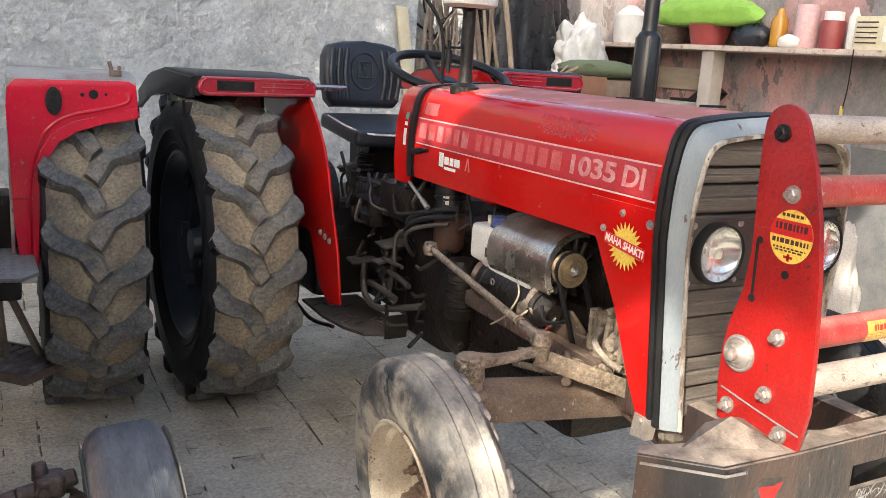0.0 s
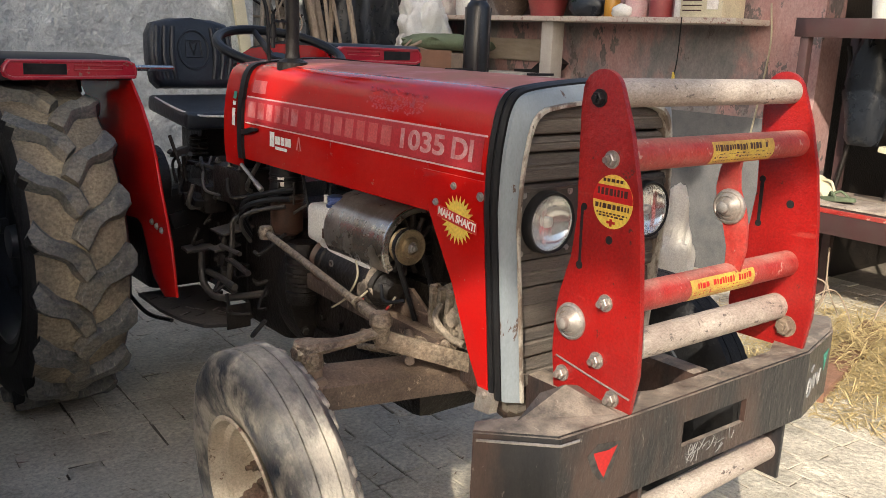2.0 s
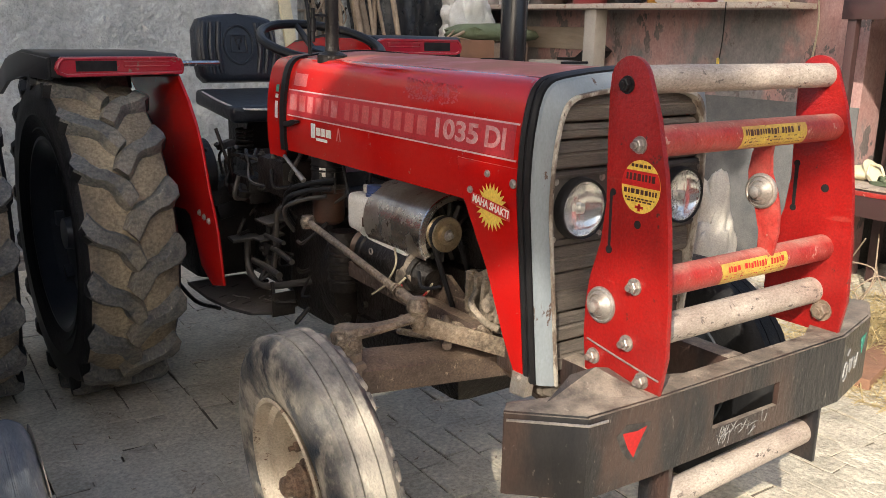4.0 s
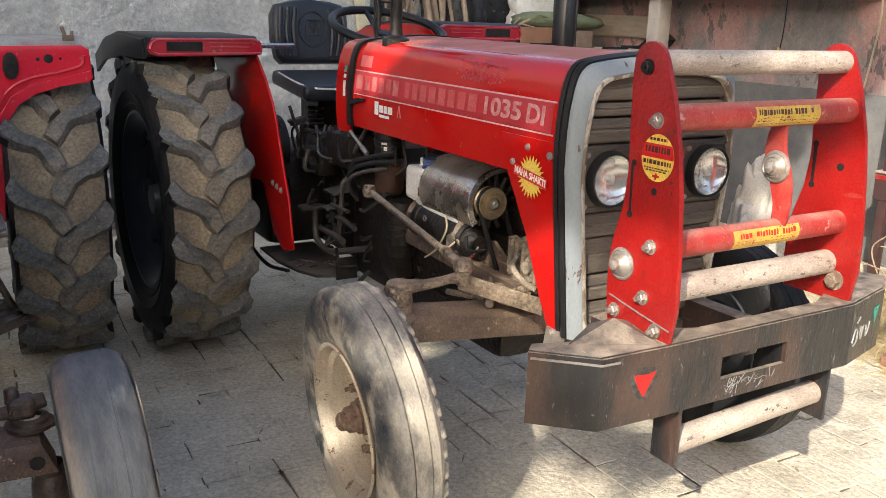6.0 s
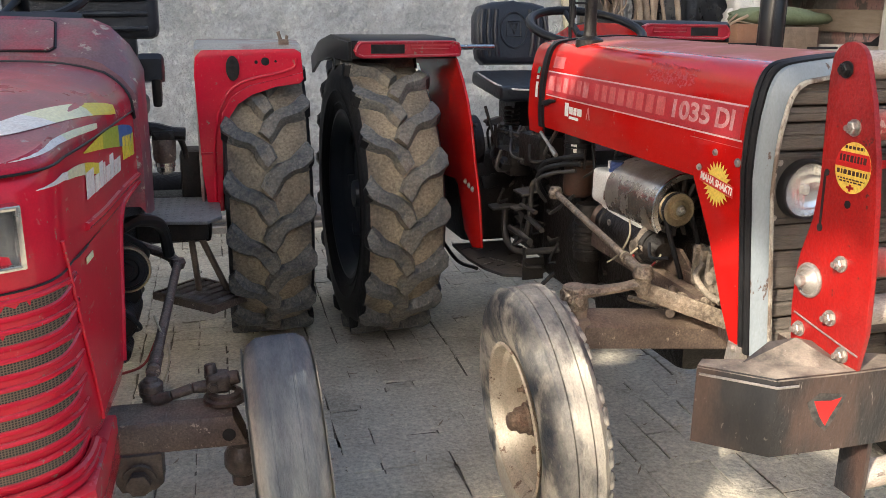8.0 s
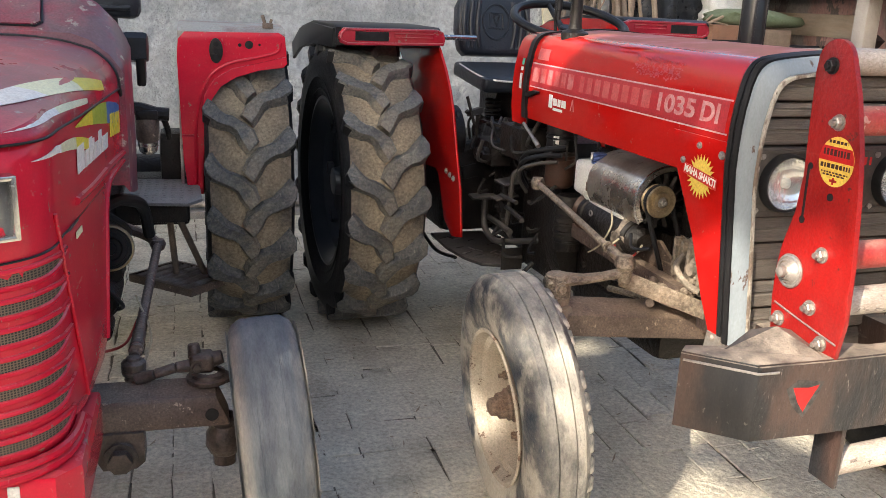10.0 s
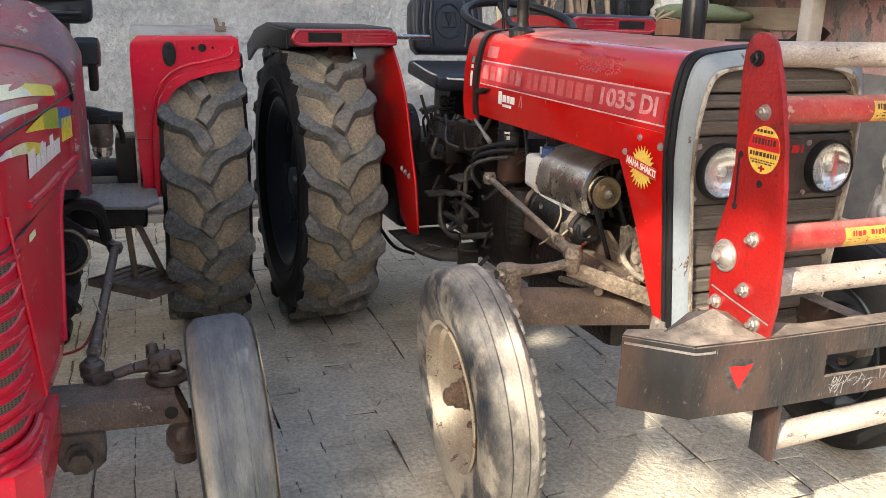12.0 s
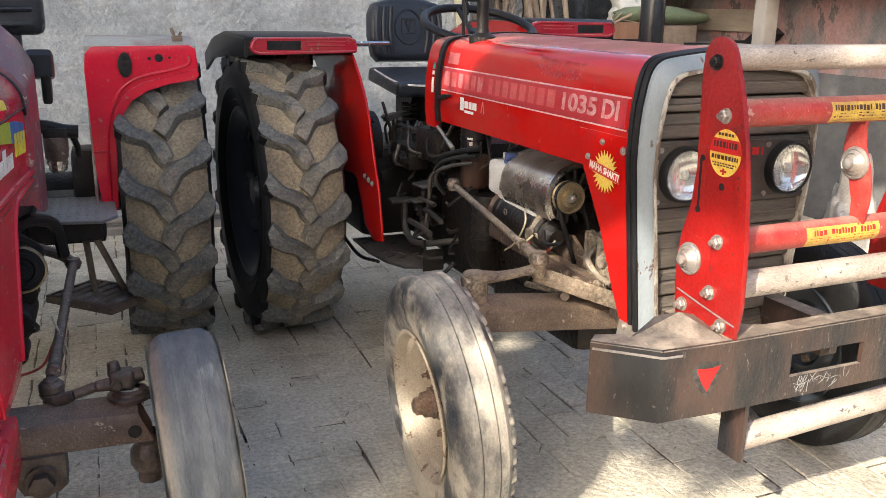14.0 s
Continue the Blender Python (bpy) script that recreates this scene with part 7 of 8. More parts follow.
rod(bm, (0.20, 0.92, 1.24), (0.33, 0.92, 1.25), 0.014)
part("work_lamp", bm, BLACK, second, "small black lamp beside the cowl")
bm = bmesh.new()
lathe(bm, [(0.0, 0.955), (0.030, 0.955), (0.036, 0.965), (0.038, 1.02), (0.036, 1.032), (0, 1.035)], Matrix.Translation((0.385, 0.80, 0)), 24)
filt = part("fuel_filter", bm, AXLE, second, "dark brown fuel filter bowl")
bm = bmesh.new()
pipe(bm, [(0.28, 0.80, 1.068), (0.36, 0.80, 1.064), (0.41, 0.80, 1.05), (0.455, 0.80, 1.046)], 0.022, 10, 3)
pipe(bm, [(0.43, 0.81, 1.045), (0.445, 0.83, 1.0), (0.45, 0.85, 0.96)], 0.010, 8, 3)
box(bm, 0.35, 0.42, 0.77, 0.83, 1.03, 1.062, 0.006)
part("filter_head", bm, GRIME, filt, "black filter head and pipe")
bm = bmesh.new()
lathe(bm, [(0.0, 0.915), (0.018, 0.916), (0.028, 0.925), (0.030, 0.94), (0.032, 0.942), (0.032, 0.955), (0, 0.956)], Matrix.Translation((0.385, 0.80, 0)), 20)
part("glass_bowl", bm, CHROME, filt)
# fender: a turned panel with a deep flange
FB = [(0.50, 0.66), (0.486, 0.80), (0.480, 1.0), (0.474, 1.20), (0.480, 1.262), (0.505, 1.290), (0.86, 1.296), (0.884, 1.28), (0.892, 1.18), (0.876, 1.162), (0.78, 1.150), (0.69, 1.128), (0.63, 1.09), (0.595, 1.04), (0.577, 0.97), (0.568, 0.90), (0.560, 0.66)]
bm = bmesh.new()
prism(bm, FB, "y", 1.345, 1.36, 0.004)
fender_b = part("fender", bm, CRIMSON, second, "crimson fender front with a lamp socket")
FLANGE = [(0.560, 0.66), (0.568, 0.90), (0.577, 0.97), (0.595, 1.04), (0.63, 1.09), (0.69, 1.128), (0.78, 1.150), (0.876, 1.162), (0.892, 1.18)]
bm = bmesh.new()
prism(bm, FLANGE + [(0.886, 1.205), (0.78, 1.178), (0.68, 1.155), (0.61, 1.115), (0.572, 1.055), (0.556, 0.98), (0.545, 0.90), (0.537, 0.66)], "y", 1.330, 1.35, 0.006, seg=3)
part("fender_flange", bm, CRIMSON, fender_b, "rolled crimson flange along the wheel arch")
bm = bmesh.new()
pipe(bm, [(0.530, 1.341, 0.70), (0.535, 1.341, 0.90), (0.546, 1.341, 0.99), (0.565, 1.341, 1.07), (0.605, 1.341, 1.135), (0.67, 1.341, 1.175), (0.77, 1.341, 1.198), (0.85, 1.341, 1.222), (0.866, 1.341, 1.26)], 0.006, 8)
part("pressed_ridge", bm, CRIMSON, fender_b)
bm = bmesh.new()
box(bm, 0.482, 0.566, 1.3385, 1.3455, 0.888, 0.896, 0.002)
part("joint", bm, CRIMSON_TOP, fender_b)
bm = bmesh.new()
prism(bm, [(1.358, 1.235), (1.350, 1.292), (1.38, 1.312), (1.6, 1.318), (1.9, 1.312), (2.2, 1.26), (2.4, 1.15), (2.4, 1.12), (2.2, 1.22), (1.9, 1.27), (1.6, 1.27)], "x", 0.478, 0.886, 0.006)
box(bm, 0.474, 0.486, 1.36, 1.95, 0.66, 1.25, 0.004)
part("fender_top", bm, GREY_TOP, fender_b, "scraped grey and crimson fender top")
bm = bmesh.new()
prism(bm, [(0.62 + 0.026 * math.cos(a * math.pi / 8), 1.222 + 0.048 * math.sin(a * math.pi / 8)) for a in range(16)], "y", 1.334, 1.346, 0.002)
part("lamp_socket", bm, GRIME, fender_b, "dusty oval lamp socket")
for x, y, z, r in ((0.62, 1.334, 1.198, 0.010), (0.62, 1.334, 1.222, 0.009), (0.62, 1.334, 1.248, 0.010), (0.71, 1.3445, 1.245, 0.007), (0.745, 1.3445, 1.247, 0.016), (0.785, 1.3445, 1.248, 0.005)):
    bm = bmesh.new()
    lathe(bm, [(0, 0), (r, 0), (r, 0.002), (0, 0.002)], Matrix.Translation((x, y, z)) @ Matrix.Rotation(radians(90), 4, "X"), 14)
    part("bolt_hole", bm, SHADE_BLACK, fender_b, "dark bolt hole")
bm = bmesh.new()
box(bm, 0.80, 0.84, 1.37, 1.40, 1.31, 1.330, 0.002)
rod(bm, (0.81, 1.385, 1.325), (0.80, 1.385, 1.36), 0.007)
rod(bm, (0.83, 1.385, 1.325), (0.835, 1.385, 1.345), 0.006)
part("lamp_bracket", bm, RUST, fender_b, "small rusty bracket")
# footplate, lower step and struts
CHEQUER_PALE = material("bare_worn_slat_steel", (0.34, 0.31, 0.30), 0.45, metal=0.35, second=(0.13, 0.085, 0.08), scale=14, amount=0.9, dust=0.2, dust_scale=14, bump=0.3)
CHEQUER = material("worn_chequer_steel", (0.24, 0.235, 0.23), 0.5, metal=0.3, second=(0.11, 0.10, 0.10), scale=8, dust=0.3, up=0.3, dust_colour=(0.36, 0.33, 0.29), dust_scale=10, bump=0.2)
bm = bmesh.new()
prism(bm, [(0.265, 1.06), (0.50, 1.02), (0.552, 1.10), (0.535, 1.60), (0.265, 1.60)], "z", 0.682, 0.695, 0.003)
for i in range(8):
    for j in range(12):
        box(bm, -0.009, 0.009, -0.004, 0.004, 0, 0.003, 0.001, Matrix.Translation((0.285 + 0.032 * i, 1.08 + 0.040 * j, 0.694)) @ Matrix.Rotation(radians(45 if (i + j) % 2 else -45), 4, "Z"), 1)
part("footplate", bm, CHEQUER, second, "grey chequered footplate")
bm = bmesh.new()
box(bm, 0.392, 0.485, 1.46, 1.62, 0.60, 0.885, 0.02)
box(bm, 0.24, 0.50, 1.10, 1.46, 0.60, 0.68, 0.015)
box(bm, 0.20, 0.50, 1.46, 1.62, 0.50, 0.70, 0.02)
part("underbody", bm, GRIME, second, "dark underbody plates")
ST = Matrix.Translation((0.465, 1.395, 0.295)) @ Matrix.Rotation(radians(-44), 4, "Z")
bm = bmesh.new()
box(bm, -0.172, 0.172, -0.13, -0.112, -0.018, 0.014, 0.003, ST)
step_b = part("step", bm, AXLE, second, "worn slatted steel step")
for box_ in ((-0.172, 0.172, 0.112, 0.13), (-0.172, -0.156, -0.112, 0.112), (0.156, 0.172, -0.112, 0.112)):
    bm = bmesh.new()
    box(bm, *box_, -0.018, 0.014, 0.003, ST)
    part("step_rail", bm, AXLE, step_b)
for k in range(6):
    bm = bmesh.new()
    box(bm, -0.150 + 0.052 * k, -0.116 + 0.052 * k, -0.112, 0.112, 0.0, 0.013, 0.003, ST)
    part("slat", bm, CHEQUER_PALE, step_b, "pale worn slat")
for pa, pb in (((0.42, 1.24, 0.685), (0.44, 1.42, 0.29)), ((0.42, 1.26, 0.685), (0.56, 1.40, 0.29))):
    bm = bmesh.new()
    rod(bm, pa, pb, 0.013)
    part("strut", bm, RUST, step_b, "rusty step strut")
# axle, arms and steering
bm = bmesh.new()
prism(bm, [(-0.115, 0.372), (-0.118, 0.444), (-0.112, 0.453), (-0.02, 0.468), (-0.01, 0.460), (-0.01, 0.372)], "x", -0.60, 0.570, 0.006)
for v in bm.verts:
    if v.co.x > 0.5:
        v.co.x += max(0, 0.452 - v.co.z) * 0.42
axle_b = part("front_axle", bm, AXLE, second, "rusty brown steel axle beam with a hole")
bm = bmesh.new()
lathe(bm, [(0, 0), (0.017, 0), (0.017, 0.002), (0, 0.002)], Matrix.Translation((0.558, -0.1175, 0.405)) @ Matrix.Rotation(radians(90), 4, "X"), 18)
part("hole", bm, SHADE_BLACK, axle_b)
bm = bmesh.new()
lathe(bm, [(0.030, 0.372), (0.037, 0.366), (0.037, 0.352), (0.033, 0.346), (0.036, 0.338), (0.047, 0.322), (0.049, 0.290), (0.040, 0.270), (0.030, 0.262), (0.030, 0.235), (0, 0.232)], Matrix.Translation((0.588, -0.055, 0)), 22)
rod(bm, (0.588, -0.055, 0.31), (0.70, -0.03, 0.335), 0.032, 0.026)
part("king_pin", bm, GREASY, axle_b, "rusty king pin and spindle")
bm = bmesh.new()
lathe(bm, [(0.055, 0.464), (0.056, 0.474), (0.046, 0.478), (0.044, 0.486), (0.030, 0.490)], Matrix.Translation((0.552, -0.030, 0)), 24)
prism(bm, [(0.56, -0.075), (0.606, -0.055), (0.612, -0.02), (0.58, 0.02)], "z", 0.462, 0.474, 0.003)
part("bearing_flange", bm, GREASY, axle_b, "round bearing flange with an ear")
bm = bmesh.new()
box(bm, 0.505, 0.567, -0.045, 0.015, 0.484, 0.535, 0.014, None, 3)
rod(bm, (0.520, -0.01, 0.52), (0.516, -0.004, 0.556), 0.019, 0.015, 16)
rod(bm, (0.555, -0.015, 0.512), (0.590, -0.015, 0.520), 0.022, 0.018, 16)
hexbolt(bm, (0.524, -0.044, 0.506), (0, -1, 0), 0.012, 0.010)
for pa, pb, ra, rb in (((0.52, -0.02, 0.502), (0.47, -0.03, 0.503), 0.019, 0.014), ((0.47, -0.03, 0.503), (0.42, -0.035, 0.490), 0.014, 0.013), ((0.42, -0.035, 0.490), (0.375, -0.02, 0.472), 0.013, 0.020)):
    rod(bm, pa, pb, ra, rb, 14)
lathe(bm, [(0, 0.455), (0.022, 0.457), (0.025, 0.466), (0.022, 0.480), (0, 0.482)], Matrix.Translation((0.366, 0.0, 0)), 18)
part("steering_arm", bm, GREASY, axle_b, "rusty forged steering arm")
bm = bmesh.new()
lathe(bm, [(0.018, 0.476), (0.029, 0.480), (0.031, 0.488), (0.027, 0.492), (0.031, 0.496), (0.031, 0.512), (0.026, 0.518), (0.020, 0.520), (0.018, 0.526), (0.012, 0.530), (0, 0.531)], Matrix.Translation((0.366, 0.0, 0)), 22)
part("ball_joint", bm, GREASY, axle_b, "greasy ball joint with a rubber boot")
bm = bmesh.new()
lathe(bm, [(0, -0.014), (0.016, -0.014), (0.019, -0.008), (0.019, 0.008), (0.016, 0.014), (0, 0.014)], Matrix.Translation((0.372, 0.03, 0.534)) @ Matrix.Rotation(radians(80), 4, "X"), 16)
rod(bm, (0.368, 0.01, 0.524), (0.40, 0.80, 0.60), 0.0145)
rod(bm, (0.371, 0.06, 0.530), (0.375, 0.14, 0.538), 0.018)
lathe(bm, [(0, 0.02), (0.022, 0.016), (0.028, 0.0), (0.02, -0.02), (0, -0.022)], Matrix.Translation((0.40, 0.81, 0.603)), 16)
pipe(bm, [(0.40, 0.81, 0.605), (0.36, 0.83, 0.63), (0.27, 0.86, 0.66)], 0.018, 10)
part("drag_link", bm, AXLE, second, "grey steering drag link with ball joints")
bm = bmesh.new()
prism(bm, [(0.272, 0.374), (0.277, 0.30), (0.290, 0.274), (0.372, 0.274), (0.392, 0.292), (0.392, 0.374)], "y", -0.128, -0.05, 0.006)
lathe(bm, [(0, 0), (0.040, 0), (0.042, 0.004), (0.030, 0.012), (0, 0.012)], Matrix.Translation((0.335, -0.128, 0.312)) @ Matrix.Rotation(radians(90), 4, "X"), 20)
hexbolt(bm, (0.335, -0.138, 0.312), (0, -1, 0), 0.030, 0.032)
part("axle_clamp", bm, GREASY, axle_b, "rusty axle clamp with a large nut")
bm = bmesh.new()
box(bm, -0.20, 0.22, -0.30, 0.72, 0.42, 0.86, 0.03)
box(bm, -0.20, 0.24, 0.72, 1.9, 0.42, 0.80, 0.04)
rod(bm, (-0.6, 1.80, 0.65), (0.6, 1.80, 0.65), 0.09, n=20)
part("engine", bm, GRIME, second, "dark engine and gearbox")
bm = bmesh.new()
lathe(bm, [(0.0, 0.012), (0.018, 0.012), (0.02, 0.004), (0.032, 0.004), (0.036, 0.010), (0.048, 0.010), (0.05, 0.004), (0.058, 0.004), (0.060, -0.008), (0.052, -0.014), (0.060, -0.02), (0, -0.02)], Matrix.Translation((0.295, 0.30, 0.735)) @ Matrix.Rotation(radians(84), 4, "X"), 32)
pulley_b = part("pulley", bm, BLACK, second, "round black belt pulley")
bm = bmesh.new()
lathe(bm, [(0.0605, 0.004), (0.066, 0.003), (0.067, -0.010), (0.0605, -0.012)], Matrix.Translation((0.295, 0.30, 0.735)) @ Matrix.Rotation(radians(84), 4, "X"), 32, closed=True)
part("rim", bm, BRASS, pulley_b, "worn brown pulley rim")
for pts, r in (([(0.27, 0.40, 0.83), (0.31, 0.52, 0.825), (0.36, 0.72, 0.76), (0.375, 0.80, 0.64)], 0.020), ([(0.26, 0.3, 0.75), (0.32, 0.38, 0.66), (0.30, 0.5, 0.6)], 0.008), ([(0.28, 0.1, 0.7), (0.33, 0.2, 0.6), (0.29, 0.3, 0.55)], 0.006), ([(0.27, 0.4, 0.82), (0.33, 0.5, 0.74), (0.31, 0.6, 0.66)], 0.010)):
    bm = bmesh.new()
    pipe(bm, pts, r, 10)
    part("hose", bm, BLACK, second, "black hose")
bm = bmesh.new()
rod(bm, (0.27, 0.22, 0.60), (0.27, 0.42, 0.60), 0.05, n=20)
rod(bm, (0.27, 0.20, 0.52), (0.27, 0.30, 0.52), 0.03, n=16)
rod(bm, (0.30, 0.30, 0.66), (0.30, 0.36, 0.66), 0.03, n=16)
part("alternator", bm, GRIME, second)
bm = bmesh.new()
box(bm, 0.255, 0.285, 0.22, 0.42, 0.52, 0.64, 0.012)
part("bracket", bm, RED_INK, second, "red engine bracket")
bm = bmesh.new()
pipe(bm, [(0.27, 0.1, 0.50), (0.33, 0.2, 0.485), (0.36, 0.30, 0.52)], 0.004, 6)
part("wire", bm, RED_WIRE, second)
bm = bmesh.new()
pipe(bm, [(0.36, 0.28, 0.60), (0.40, 0.2, 0.50), (0.36, 0.1, 0.42), (0.30, 0.1, 0.40)], 0.003, 6)
part("wire", bm, WIRE, second)

# ---- side wall clutter: shelf and what lies on it ----
WOOD = material("weathered_grey_wood", (0.36, 0.30, 0.24), 0.85, second=(0.22, 0.17, 0.13), scale=5, dust=0.4, dust_scale=8, bump=0.3, bump_scale=30, stretch=(6, 1, 6))
PLANK = material("paint_spattered_plank", (0.46, 0.40, 0.34), 0.8, second=(0.34, 0.24, 0.21), scale=9, dust=0.4, dust_colour=(0.55, 0.5, 0.44), dust_scale=11, chips=0.2, chip_colour=(0.25, 0.14, 0.12))
CEMENT = material("dark_cement_render", (0.085, 0.09, 0.095), 0.9, second=(0.14, 0.138, 0.136), scale=3, dust=0.35, dust_colour=(0.24, 0.22, 0.21), dust_scale=7, bump=0.6, bump_scale=20)
BARK = material("dry_branch_wood", (0.33, 0.26, 0.19), 0.9, second=(0.18, 0.13, 0.09), scale=14, bump=0.4, bump_scale=60)
SACK = material("white_plastic_sack", (0.62, 0.64, 0.64), 0.6, second=(0.42, 0.43, 0.42), scale=7, dust=0.25, dust_scale=9, bump=0.8, bump_scale=22)
SHEET = material("thin_pale_plastic", (0.50, 0.47, 0.42), 0.5, second=(0.36, 0.34, 0.30), scale=6, dust=0.3, dust_scale=8, bump=0.4, bump_scale=14)
TARP = material("dark_plastic_sheet", (0.010, 0.013, 0.018), 0.3, second=(0.022, 0.026, 0.034), scale=6, bump=0.9, bump_scale=14)
GREEN_CLOTH = material("green_cloth", (0.24, 0.45, 0.07), 0.8, second=(0.14, 0.30, 0.05), scale=8, bump=0.7, bump_scale=24)
OLIVE = material("olive_sack_cloth", (0.13, 0.17, 0.10), 0.9, second=(0.09, 0.11, 0.07), scale=9, bump=0.8, bump_scale=30)
CONCRETE = material("grey_concrete_post", (0.38, 0.35, 0.31), 0.9, second=(0.28, 0.25, 0.22), scale=6, bump=0.4, bump_scale=40)
CARTON = material("brown_carton", (0.25, 0.13, 0.08), 0.85, second=(0.16, 0.09, 0.06), scale=7, bump=0.2)
CREAM = material("cream_plastic", (0.62, 0.57, 0.40), 0.5, second=(0.5, 0.45, 0.32), scale=10, dust=0.2)
DULL_RED = material("dull_red_plastic", (0.26, 0.03, 0.035), 0.5, second=(0.18, 0.02, 0.025), scale=8, dust=0.2)
MAROON = material("maroon_painted_steel", (0.055, 0.024, 0.024), 0.5, second=(0.03, 0.016, 0.016), scale=9, dust=0.08, up=0.4, dust_colour=(0.3, 0.25, 0.21), dust_scale=9, bump=0.15)
STRAW = material("dry_straw", (0.52, 0.41, 0.20), 0.8, second=(0.36, 0.27, 0.12), scale=30)
AMBER = material("amber_oil", (0.45, 0.22, 0.03), 0.2, second=(0.38, 0.18, 0.02), scale=6)
WX = SIDE_X
SHZ = 1.635
bm = bmesh.new()
box(bm, WX - 0.36, WX, 1.30, 4.75, SHZ - 0.035, SHZ, 0.004)
shelf = thing("shelf", bm, PLANK, "paint-spattered plank shelf on the stained side wall", "shelf")
for y in (2.88,):
    bm = bmesh.new()
    box(bm, WX - 0.33, WX - 0.21, y - 0.06, y + 0.06, -0.01, SHZ - 0.035, 0.012)
    thing("shelf_post", bm, CONCRETE, "rough grey concrete post under the plank shelf", "post")


def blob(bm, m, sx, sy, sz, seed, rough=0.18, n=3):
    tmp = bmesh.new()
    bmesh.ops.create_icosphere(tmp, subdivisions=n, radius=1.0)
    for v in tmp.verts:
        d = noise.fractal(v.co * 1.3 + Vector((seed * 3.1, seed, 0)), 1.0, 2.0, 4)
        v.co *= 1 + rough * d
        v.co = Vector((v.co.x * sx, v.co.y * sy, max(v.co.z, -0.75) * sz))
    tmp.transform(m)
    me = bpy.data.meshes.new("tmp")
    tmp.to_mesh(me)
    tmp.free()
    bm.from_mesh(me)
    bpy.data.meshes.remove(me)
    return bm


def soft_thing(name, at, size, mat, label, category, seed, rough=0.2):
    bm = bmesh.new()
    blob(bm, Matrix.Identity(4), *size, seed, rough)
    lo = min(v.co.z for v in bm.verts)
    bm.transform(Matrix.Translation((at[0], at[1], at[2] - lo)))
    return thing(name, bm, mat, label, category, angle=60)


def turned(name, at, prof, mat, label, category, n=24):
    bm = bmesh.new()
    lathe(bm, prof, Matrix.Translation(at), n)
    return thing(name, bm, mat, label, category)


S = WX - 0.17
soft_thing("folded_cloth", (S, 3.12, SHZ + 0.14), (0.17, 0.55, 0.12), GREEN_CLOTH, "bright green cloth bundle lying over shelf goods", "cloth", 3, 0.25)
turned("basin", (S, 3.05, SHZ), [(0, 0), (0.12, 0), (0.15, 0.12), (0.16, 0.15), (0.15, 0.15), (0, 0.14)], DULL_RED, "dull red plastic basin on the plank shelf", "basin")
turned("bowl", (S, 3.45, SHZ), [(0, 0), (0.09, 0), (0.15, 0.10), (0.16, 0.13), (0, 0.14)], AXLE, "dusty grey bowl on the plank shelf", "bowl")
turned("drum", (S, 3.93, SHZ), [(0, 0), (0.12, 0), (0.13, 0.05), (0.13, 0.22), (0.08, 0.27), (0.04, 0.30), (0, 0.30)], SACK, "pale dented container on the plank shelf", "container")
soft_thing("plastic_bag", (S, 2.66, SHZ), (0.10, 0.15, 0.10), TARP, "black plastic bag on the plank shelf", "bag", 5)
turned("oil_bottle", (S, 2.42, SHZ), [(0, 0), (0.05, 0), (0.055, 0.02), (0.055, 0.18), (0.03, 0.22), (0.02, 0.26), (0, 0.26)], AMBER, "bottle of amber oil on the plank shelf", "bottle")
soft_thing("cup", (S - 0.08, 2.26, SHZ), (0.06, 0.08, 0.05), WHITE_PLASTIC, "crumpled white cup on the plank shelf", "cup", 7)
turned("jug", (S, 2.20, SHZ), [(0, 0), (0.07, 0), (0.08, 0.06), (0.075, 0.22), (0.07, 0.28), (0, 0.28)], PALE_INK, "pale pink plastic jug on the plank shelf", "jug")
turned("paint_tin", (S, 2.00, SHZ), [(0, 0), (0.075, 0), (0.075, 0.17), (0.07, 0.18), (0, 0.17)], DULL_RED, "red paint tin on the plank shelf", "tin")
turned("plastic_tub", (S, 2.00, SHZ + 0.175), [(0, 0), (0.06, 0), (0.06, 0.06), (0, 0.065)], WHITE_INK, "white tub standing on the paint tin", "tub")
turned("spray_can", (S, 1.85, SHZ), [(0, 0), (0.035, 0), (0.035, 0.2), (0.02, 0.23), (0.012, 0.26), (0, 0.26)], WHITE_PLASTIC, "white and red spray can on the plank shelf", "can")
bm = bmesh.new()
box(bm, S - 0.12, S + 0.12, 1.45, 1.76, SHZ, SHZ + 0.2, 0.012)
meter = thing("battery_charger", bm, CREAM, "cream box with a small dial on the plank shelf", "charger")
bm = bmesh.new()
for k in range(5):
    box(bm, S - 0.124, S - 0.119, 1.60, 1.74, SHZ + 0.04 + 0.03 * k, SHZ + 0.048 + 0.03 * k)
part("vent", bm, DARK_INK, meter)
bm = bmesh.new()
box(bm, S - 0.125, S - 0.118, 1.48, 1.56, SHZ + 0.05, SHZ + 0.14, 0.002)
part("dial", bm, WHITE_INK, meter, "white dial with a dark frame")
# under the shelf: sack, bag, boxes, boards
def block(name, x0, x1, y0, y1, z0, z1, mat, label, category, turn=0.0):
    bm = bmesh.new()
    cx, cy = (x0 + x1) / 2, (y0 + y1) / 2
    box(bm, x0 - cx, x1 - cx, y0 - cy, y1 - cy, z0, z1, 0.008, Matrix.Translation((cx, cy, 0)) @ Matrix.Rotation(radians(turn), 4, "Z"))
    return thing(name, bm, mat, label, category)


